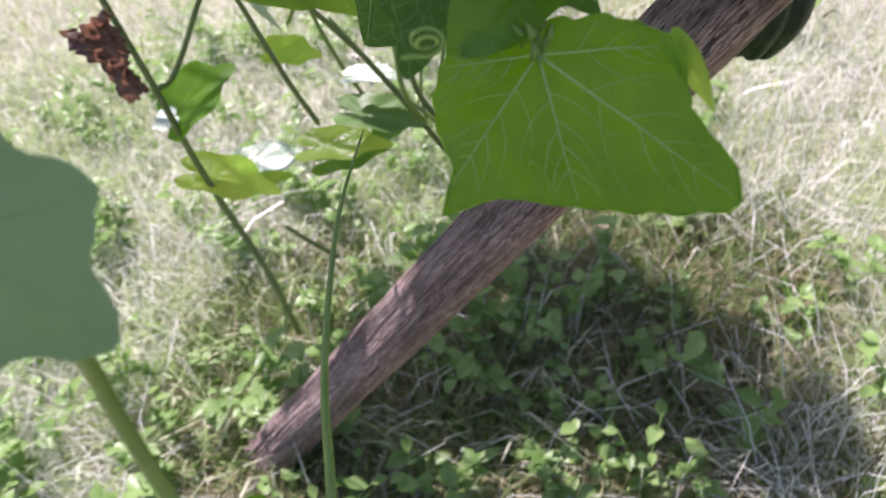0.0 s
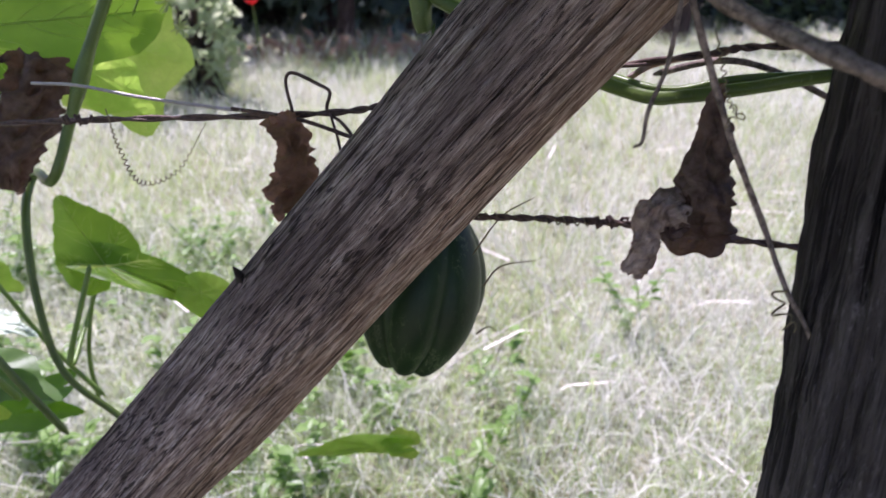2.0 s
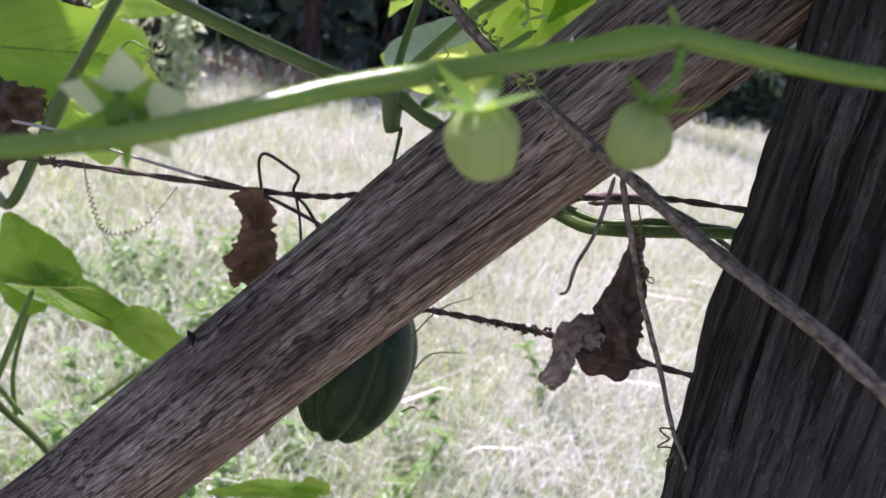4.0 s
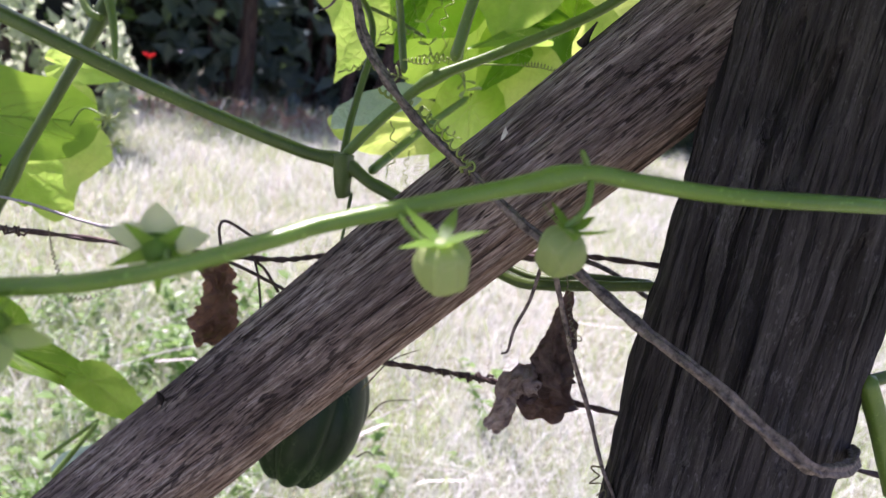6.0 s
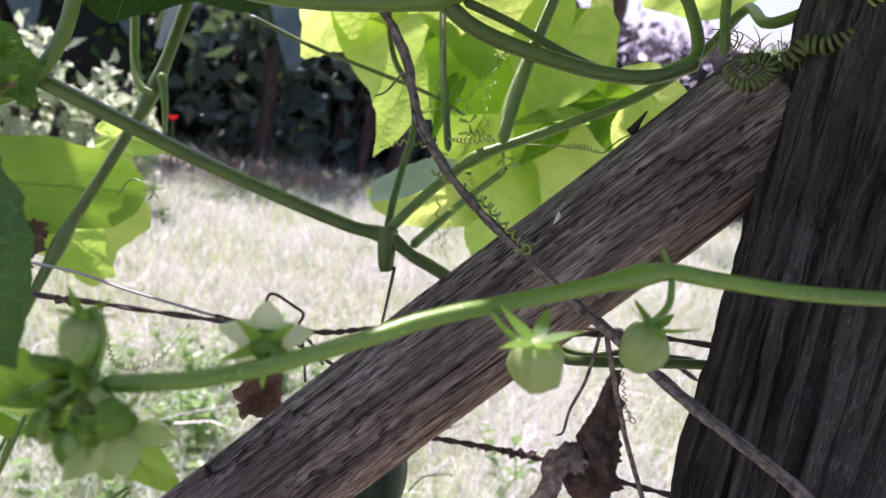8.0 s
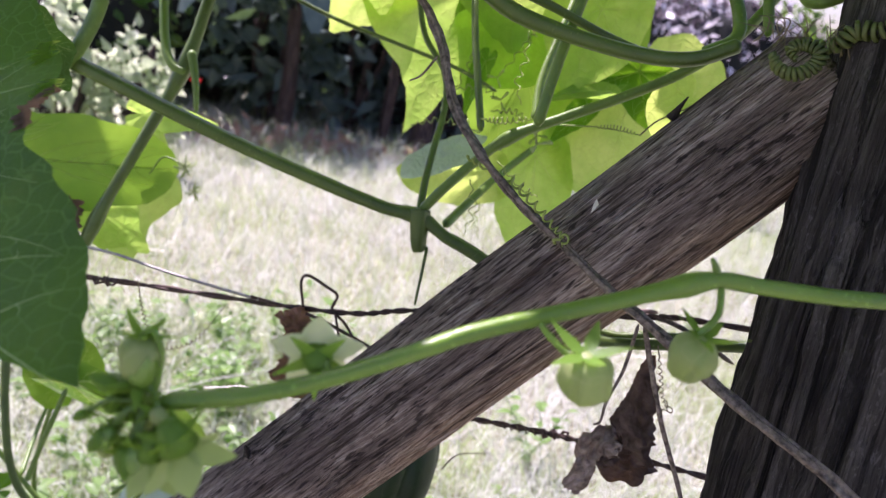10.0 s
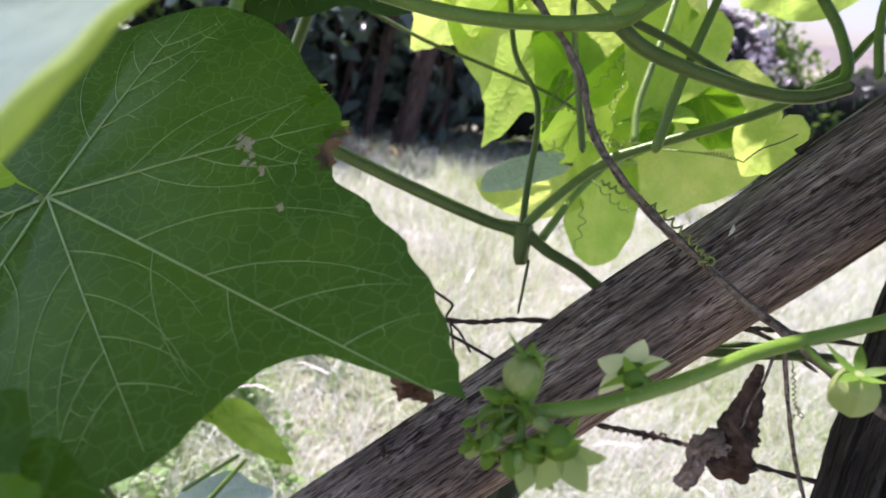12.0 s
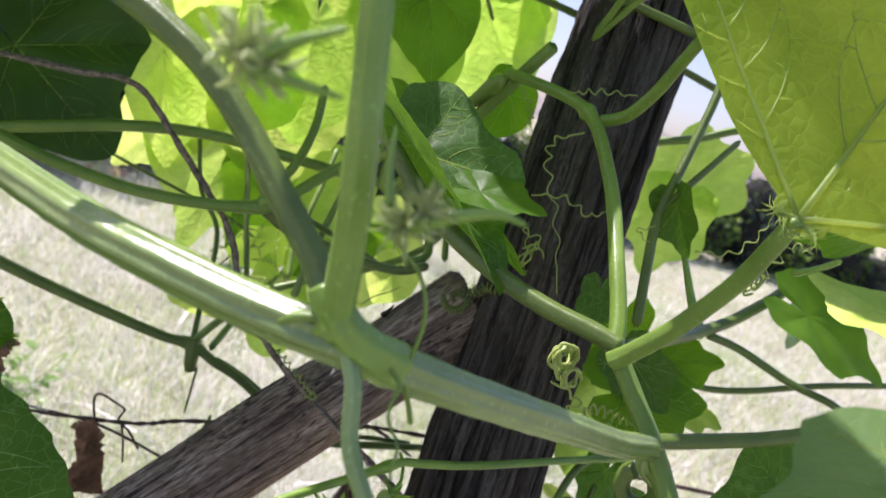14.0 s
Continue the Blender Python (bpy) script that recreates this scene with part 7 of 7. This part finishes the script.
stem("blade", blade, [(-0.1277, 0.1107, 0.8196), (-0.1254, 0.1451, 0.8552), (-0.1226, 0.1774, 0.8885), (-0.1133, 0.2141, 0.9252), (-0.1029, 0.2423, 0.9526), (-0.0871, 0.2696, 0.9779)], 0.0034, 0.0006, STEM, 40, 8, 0.3)
# --- leaf roof over the fence, largely out of view and built to cast shade
roof = thing("gourd_vine", (0.05, 0.85, 1.50), "dense leaf roof of the vine over the fence, with unseen leaves added for shade", "vine", "climbing vines")
rng = random.Random(11)
for k in range(92):
    u = rng.random()
    c = Vector((0.42, 0.56, 0)).lerp(Vector((-0.80, 1.26, 0)), u) + Vector((0.5, 0.86, 0)) * rng.uniform(-0.15, 0.15 - 0.15 * (u > 0.45))
    c.z = 1.48 + 0.16 * rng.random()
    # Moved aside so a sun patch falls on the flower stalk.
    if k == 69:
        c.x += 0.037
    a = rng.random() * 6.28
    size = rng.uniform(0.10, 0.15)
    tip = c + Vector((math.cos(a) * size, math.sin(a) * size, rng.uniform(-0.05, 0.02)))
    face = c + Vector((rng.uniform(-0.4, 0.4), rng.uniform(-0.2, 0.6), 1))
    broad, green, bend = rng.uniform(0.85, 1.1), rng.random() < 0.6, rng.uniform(-0.03, 0.03)
    # Left out so sun reaches the low leaves at the left.
    if c.x < -0.50 and (k % 3 or c.x < -0.58):
        continue
    leaf(roof, c, tip, face, broad, 0.1, 0.2, LEAF if green else LEAF_YOUNG, seed=100 + k, veins=k % 3 == 0, rings=5, spokes=56,
         petiole=[c + Vector((bend, 0.02, -0.05)), c + Vector((0, 0.01, -0.02))], petiole_r=0.0022)
# Unseen leaves added to keep the large dark leaf in shade.
for k in range(16):
    c = Vector((rng.uniform(-0.34, 0.0), rng.uniform(0.44, 0.74), rng.uniform(1.43, 1.52)))
    a = rng.random() * 6.28
    tip = c + Vector((math.cos(a) * 0.13, math.sin(a) * 0.13, rng.uniform(-0.03, 0.02)))
    leaf(roof, c, tip, c + Vector((rng.uniform(-0.3, 0.3), rng.uniform(-0.2, 0.4), 1)), 1.0, 0.1, 0.15, LEAF, seed=300 + k, veins=False, rings=5, spokes=56,
         petiole=[c + Vector((0.02, 0.02, -0.05)), c + Vector((0, 0.01, -0.02))], petiole_r=0.0022)
# Unseen high leaves added to shade the ground by the brace foot.
for k in range(56):
    c = Vector((rng.uniform(-1.0, -0.42), rng.uniform(1.40, 1.95), rng.uniform(1.78, 1.92)))
    a = rng.random() * 6.28
    tip = c + Vector((math.cos(a) * 0.15, math.sin(a) * 0.15, rng.uniform(-0.03, 0.02)))
    face = c + Vector((rng.uniform(-0.3, 0.3), rng.uniform(-0.2, 0.4), 1))
    if c.y < 1.52 or k % 4 == 1:
        continue
    leaf(roof, c, tip, face, 1.05, 0.1, 0.15, LEAF, seed=400 + k, veins=False, rings=4, spokes=40,
         petiole=[c + Vector((0.02, 0.02, -0.05)), c + Vector((0, 0.01, -0.02))], petiole_r=0.0022)
# More unseen leaves, added to widen the shade on the ground.
for k in range(17):
    c = Vector((-0.42 + 0.035 * k, 1.62 + 0.02 * (k % 3), 1.80 + 0.02 * (k % 3)))
    if k > 3:
        c.x, c.y = -0.34 + 0.024 * (k - 4), 1.36 + 0.075 * (k % 3)
    if k > 10:
        c.x, c.y = -0.54 + 0.032 * (k - 11), 1.17 + 0.055 * (k % 3)
    leaf(roof, c, c + Vector((0.12 * math.cos(k * 2.2), 0.12 * math.sin(k * 2.2), -0.01)), c + Vector((0.1 * math.sin(k), 0.1, 1)), 1.0, 0.1, 0.15, LEAF, seed=470 + k, veins=False, rings=4, spokes=40,
         petiole=[c + Vector((-0.03, 0.02, -0.04)), c + Vector((0, 0.01, -0.02))], petiole_r=0.0022)
# Runners added to carry the unseen high leaves.
for k in range(4):
    stem("runner", roof, [(-0.7 - 0.1 * k, 1.25 + 0.2 * k, 1.52), (-0.75, 1.45 + 0.12 * k, 1.72), (-0.6 + 0.1 * k, 1.75, 1.80), (-0.3, 1.5 + 0.15 * k, 1.82)], 0.0042, 0.0034, STEM_DARK, 40)
# Single leaves added out of view to shade stalk, shoot, post and leaves.
for b, t, w in (((-0.05, 0.51, 1.48), (0.112, 0.458, 1.468), 0.85), ((0.15, 0.215, 1.62), (0.035, 0.262, 1.60), 0.85), ((0.37, 0.66, 1.55), (0.27, 0.55, 1.535), 1.0), ((-0.05, 0.42, 1.475), (0.05, 0.47, 1.47), 0.8), ((-0.27, 0.33, 1.49), (-0.12, 0.36, 1.47), 1.05)):
    leaf(roof, b, t, Vector(b) + Vector((0, 0.1, 1)), w, 0.08, 0.1, LEAF, seed=int(900 + 100 * b[0]), veins=False, rings=5, spokes=56,
         petiole=[Vector(b) + Vector((-0.05, 0.12, 0.01)), Vector(b) + Vector((-0.01, 0.03, 0.0))], petiole_r=0.0022)
for k in range(5):
    y, z = 0.04 * k - 0.09, 1.47 + 0.02 * (k % 4)
    stem("runner", roof, [(-0.95, 1.33 + y, z - 0.02), (-0.4, 1.03 + y, z + 0.04 * math.sin(k)), (0.0, 0.80 + y + 0.05 * math.sin(k * 2), z), (0.42, 0.56 + y, z + 0.03), (0.8, 0.40 + y, z - 0.02)], 0.0042, 0.0038, STEM_DARK, 50)

# bright leaves hanging behind the post, against the sky
for k, (b, t, w, m) in enumerate((((0.2424, 0.9108, 1.4302), (0.2456, 0.8769, 1.2916), 0.8, LEAF_YOUNG), ((0.1667, 0.8910, 1.3146), (0.2002, 0.8424, 1.1850), 0.5, LEAF_YOUNG), ((0.3336, 0.8896, 1.4059), (0.3398, 0.8500, 1.2496), 0.85, LEAF_YOUNG), ((0.4128, 0.7806, 1.4267), (0.4178, 0.7517, 1.3135), 0.9, LEAF_YOUNG),
                                  ((0.5014, 0.7816, 1.4918), (0.4673, 0.7669, 1.3463), 0.9, LEAF_YOUNG), ((0.3468, 0.5924, 1.4635), (0.3689, 0.5613, 1.3817), 0.75, LEAF), ((0.5178, 0.8202, 1.5467), (0.5712, 0.7686, 1.4512), 0.9, LEAF_YOUNG),
                                  ((0.3992, 0.8106, 1.2212), (0.3761, 0.8047, 1.1405), 0.8, LEAF_YOUNG), ((0.4566, 0.6944, 1.1588), (0.4412, 0.6921, 1.1124), 0.9, LEAF_YOUNG), ((0.1844, 0.8768, 1.3964), (0.1321, 0.8889, 1.3239), 0.8, LEAF_YOUNG), ((0.3597, 0.8592, 1.4879), (0.3761, 0.8321, 1.4102), 0.9, LEAF_YOUNG),
                                  ((0.2957, 0.8723, 1.3133), (0.2788, 0.8635, 1.2471), 0.9, LEAF_YOUNG), ((0.4774, 0.6110, 1.3971), (0.4636, 0.6038, 1.3427), 0.9, LEAF))):
    leaf(rear, b, t, tilt(FRONT, 0.3 * math.sin(k * 1.7), 0, 0.3 * math.cos(k * 2.3)), w, 0.1, 0.12, m, SOFT, SOFT, wavy=0.04, seed=210 + k, rings=6, spokes=72)


# ---------------------------------------------------------------- beyond the meadow
def bush(name, at, size, mat, seed, label, count=900, leaf_size=0.09, droop=0.3, core=True, group="hedge shrubs"):
    """A shrub: stems, a near-black shell standing for the shade inside, and a crown of many small leaves."""
    r = random.Random(seed)
    at = Vector(at)
    ob = thing(name, at, label, "shrub", group)
    for s in range(5):
        a = r.random() * 6.28
        top = at + Vector((math.cos(a) * size.x * 0.35, math.sin(a) * size.y * 0.35, size.z * r.uniform(0.6, 0.95)))
        part("branch", *tube_mesh(spline([at + Vector((r.uniform(-0.1, 0.1), 0, 0)), at.lerp(top, 0.5) + Vector((r.uniform(-0.1, 0.1), 0, 0.1)), top], 10), lambda f: 0.035 * (1 - 0.7 * f), 6), BARK, ob)
    verts, faces = [], []
    for k in range(count):
        v = Vector((r.gauss(0, 1), r.gauss(0, 1), r.gauss(0, 1))).normalized() * r.uniform(0.55, 1.0)
        lump = 1 + 0.28 * noise.noise(v * 2.3 + Vector((seed, 0, 0)))
        c = at + Vector((v.x * size.x * lump, v.y * size.y * lump, size.z * 0.5 + v.z * size.z * 0.5 * lump))
        if c.z < 0.03:
            c.z = r.uniform(0.03, 0.3)
        d = Vector((r.uniform(-1, 1), r.uniform(-1, 0.5), r.uniform(-1, 1) - droop)).normalized() * leaf_size * r.uniform(0.6, 1.5)
        w = d.cross(Vector((r.uniform(-1, 1), r.uniform(-1, 1), r.uniform(-1, 1)))).normalized() * d.length * 0.26
        n = w.cross(d).normalized() * d.length * 0.1
        o = len(verts)
        verts += [c, c + d * 0.4 + w + n, c + d, c + d * 0.4 - w + n]
        faces += [(o, o + 1, o + 2), (o, o + 2, o + 3)]
    part("crown", verts, faces, mat, ob)
    # Lumpy dark shell in place of the shade between the leaves.
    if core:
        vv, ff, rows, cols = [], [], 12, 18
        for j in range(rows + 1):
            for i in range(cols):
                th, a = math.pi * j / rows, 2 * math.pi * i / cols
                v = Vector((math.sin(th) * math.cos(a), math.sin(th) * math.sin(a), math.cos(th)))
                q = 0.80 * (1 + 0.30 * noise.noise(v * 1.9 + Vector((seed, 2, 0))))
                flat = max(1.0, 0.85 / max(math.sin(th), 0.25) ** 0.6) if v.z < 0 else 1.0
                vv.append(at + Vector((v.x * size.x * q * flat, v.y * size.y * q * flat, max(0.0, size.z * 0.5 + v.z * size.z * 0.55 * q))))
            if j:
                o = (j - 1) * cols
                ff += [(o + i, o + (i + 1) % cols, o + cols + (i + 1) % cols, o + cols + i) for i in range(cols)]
        part("thicket", vv, ff, SHRUB_INNER_SHADE, ob)
    return ob


hr = random.Random(3)
x = -4.4
k = 0
while x < 2.3:
    bush("shrub", (x, 7.2 + hr.uniform(-0.2, 0.5), 0), Vector((0.80, 0.65, (1.38 if x < -0.3 else 1.85) + hr.uniform(-0.05, 0.15))), SHRUB_DARK, 20 + k, "shrub in the hedge, coloured dark for its shade", 2200, 0.10)
    x += hr.uniform(0.55, 0.8)
    k += 1
for j, (bx, by, bz) in enumerate(((-2.6, 5.3, 1.2), (-1.55, 5.6, 1.5), (-3.4, 5.4, 1.7))):
    bush("shrub", (bx, by, 0), Vector((0.45, 0.4, bz)), SHRUB_LIT, 60 + j, "leafy shrub before the hedge, coloured as sunlit", 700, 0.10, 0.1)
for j, (bx, by, bz) in enumerate(((-1.40, 4.25, 1.0), (-1.02, 4.35, 0.80), (-2.1, 4.3, 1.2), (-2.9, 4.2, 1.1))):
    bush("shrub", (bx, by, 0), Vector((0.24, 0.22, bz)), SHRUB_PALE, 50 + j, "leafy shrub before the hedge, coloured pale as sunlit", 420, 0.085, 0.1, False)
for j, (bx, by, bz) in enumerate(((2.5, 7.4, 1.75), (3.3, 7.9, 1.60), (4.2, 8.6, 1.75), (5.2, 9.4, 1.8))):
    bush("shrub", (bx, by, 0), Vector((0.8, 0.7, bz)), SHRUB_PURPLE if j < 3 else SHRUB_LIT, 70 + j, "purplish pale-leaved shrub at the meadow edge", 2600, 0.10, 0.3, j < 3)
for j, (bx, by, bz) in enumerate(((3.25, 6.7, 0.55), (3.75, 6.9, 0.70), (4.3, 7.3, 0.75), (2.75, 6.6, 0.5))):
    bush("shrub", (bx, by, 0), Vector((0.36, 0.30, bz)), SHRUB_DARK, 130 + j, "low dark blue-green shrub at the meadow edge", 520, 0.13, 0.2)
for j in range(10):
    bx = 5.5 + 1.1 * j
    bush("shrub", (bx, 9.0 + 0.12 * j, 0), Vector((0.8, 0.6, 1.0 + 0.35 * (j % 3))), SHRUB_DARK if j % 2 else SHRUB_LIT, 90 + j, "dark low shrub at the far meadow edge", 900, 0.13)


def banana(at, seed):
    ob = thing("banana_plant", at, "broad-leaved plant with drooping grey-green leaves", "plant", "broad-leaved plants")
    r = random.Random(seed)
    at = Vector(at)
    part("trunk", *tube_mesh(spline([at, at + Vector((0.03, 0, 0.5)), at + Vector((0.02, 0.02, 1.0))], 12), lambda f: 0.07 * (1 - 0.35 * f), 10), BARK, ob)
    for s in range(7):
        a = s * 0.9 + r.random()
        d = Vector((math.cos(a), math.sin(a) * 0.6 - 0.25, 0))
        spine = spline([at + Vector((0, 0, 0.95)), at + d * 0.3 + Vector((0, 0, 1.45)), at + d * 0.75 + Vector((0, 0, 1.35)), at + d * 1.05 + Vector((0, 0, 0.85))], 16)
        vv, ff = [], []
        for q, c in enumerate(spine):
            f = q / 15
            hw = 0.17 * math.sin(math.pi * (0.05 + 0.93 * f)) ** 0.7
            sd = Vector((-d.y, d.x, 0)).normalized()
            vv += [c - sd * hw - Vector((0, 0, hw * 0.5)), c, c + sd * hw - Vector((0, 0, hw * 0.5))]
            if q:
                o = 3 * (q - 1)
                ff += [(o, o + 1, o + 4, o + 3), (o + 1, o + 2, o + 5, o + 4)]
        part("leaf", vv, ff, BANANA, ob)
    return ob


banana((-0.42, 6.0, 0), 1)
banana((-2.2, 5.7, 0), 2)


def trunk(at, top, r0, seed):
    ob = thing("tree_trunk", at, "reddish-brown tree trunk in the hedge shade", "tree trunk", "tree trunks")
    part("bole", *tube_mesh(spline([at, tuple(a + 0.5 * (b - a) + 0.05 for a, b in zip(at, top)), top], 24), lambda f: r0 * (1.15 - 0.4 * f), 16, 0.1, rough=0.25), BARK, ob)


trunk((0.62, 5.90, 0), (0.80, 6.1, 2.6), 0.075, 1)
trunk((0.35, 6.05, 0), (0.42, 6.2, 2.6), 0.04, 2)
for j, (bx, by, bz) in enumerate(((0.15, 6.4, 1.5), (0.95, 6.5, 1.7), (-0.6, 6.4, 1.3))):
    bush("shrub", (bx, by, 0), Vector((0.5, 0.3, bz)), BANANA, 40 + j, "broad-leaved grey-green shrub before the hedge", 220, 0.20, 0.4, False)
trunk((1.98, 5.9, 0), (2.05, 6.0, 2.6), 0.12, 3)


def red_flower(at):
    ob = thing("red_flower", at, "small red garden flower on a green stalk", "flower")
    at = Vector(at)
    part("stalk", *tube_mesh(spline([at, at + Vector((0.02, 0, 0.2)), at + Vector((0.01, 0, 0.42))], 10), 0.008, 6), STEM_DARK, ob)
    for s in range(6):
        a = s * 1.05
        d = Vector((math.cos(a), math.sin(a) * 0.5, 0.7)) * 0.05
        c = at + Vector((0.01, 0, 0.42))
        w = d.cross(Vector((0, 0, 1))).normalized() * 0.025
        part("petal", [c, c + d * 0.6 + w, c + d, c + d * 0.6 - w], [(0, 1, 2, 3)], RED, ob)


red_flower((-0.9, 5.15, 0))


def brush_heap(at, seed, count):
    """Dry twigs and leaf litter at the foot of the hedge."""
    r = random.Random(seed)
    verts, faces = [], []
    for s in range(count):
        c = Vector(at) + Vector((r.gauss(0, 0.20), r.gauss(0, 0.12), abs(r.gauss(0, 0.035))))
        d = Vector((r.uniform(-1, 1), r.uniform(-0.5, 0.5), r.uniform(-0.3, 0.9))).normalized() * r.uniform(0.05, 0.16)
        w = d.cross(Vector((r.uniform(-1, 1), 1, r.uniform(-1, 1)))).normalized() * r.uniform(0.008, 0.03)
        o = len(verts)
        verts += [c - w * 0.4, c + d * 0.5 - w, c + d, c + d * 0.5 + w]
        faces.append((o, o + 1, o + 2, o + 3))
    tagged(part("dry_brush", verts, faces, DRY_BRUSH), "heap of dry pinkish leaf litter under the hedge", "leaf litter", "leaf litter heaps", "stuff")


for j, bx in enumerate((-0.75, -0.35, -1.7, 0.1)):
    brush_heap((bx, 5.4, 0.02), j, 110)


def hills():
    verts, faces = [], []
    n = 120
    for i in range(n + 1):
        x = -700 + 1900 * i / n
        h = 26 + 16 * noise.noise(Vector((x * 0.004, 1, 0))) + 4 * noise.noise(Vector((x * 0.02, 5, 0)))
        verts += [(x, 560, -2), (x, 620, h * 0.6), (x, 690, h)]
        if i:
            o = 3 * (i - 1)
            faces += [(o, o + 3, o + 4, o + 1), (o + 1, o + 4, o + 5, o + 2)]
    tagged(part("backdrop", verts, faces, HILL), "low hazy brown hills at the horizon", "hills", kind="structure")


hills()


def seed_head():
    base = Vector((0.3878, 0.4505, 0.5874))
    ob = thing("grass_seed_head", (base.x, base.y, 0), "dry grass stalk with dark loose seeds", "grass")
    top = Vector((0.3971, 0.4781, 0.6804))
    stem("stalk", ob, [(base.x - 0.02, base.y + 0.03, 0), base.lerp(Vector((base.x, base.y, 0)), 0.5), base, top], 0.0011, 0.0005, TENDRIL_DRY, 30, 5)
    r = random.Random(4)
    for s in range(20):
        f = s / 19
        c = base.lerp(top, f * 0.95 + 0.02)
        a = Vector((r.uniform(-1, 1), r.uniform(-0.4, 0.4), 0.7)).normalized() * (0.045 * (1 - 0.6 * f))
        stem("seed_branch", ob, [c, c + a * 0.6, c + a], 0.0004, 0.0003, TENDRIL_DRY, 6, 4)
        e = c + a
        part("seed", *tube_mesh(spline([e, e + a.normalized() * 0.006, e + a.normalized() * 0.013], 6), lambda q: 0.0022 * math.sin(math.pi * (0.1 + 0.8 * q)), 6), DRY_VINE, ob)


seed_head()
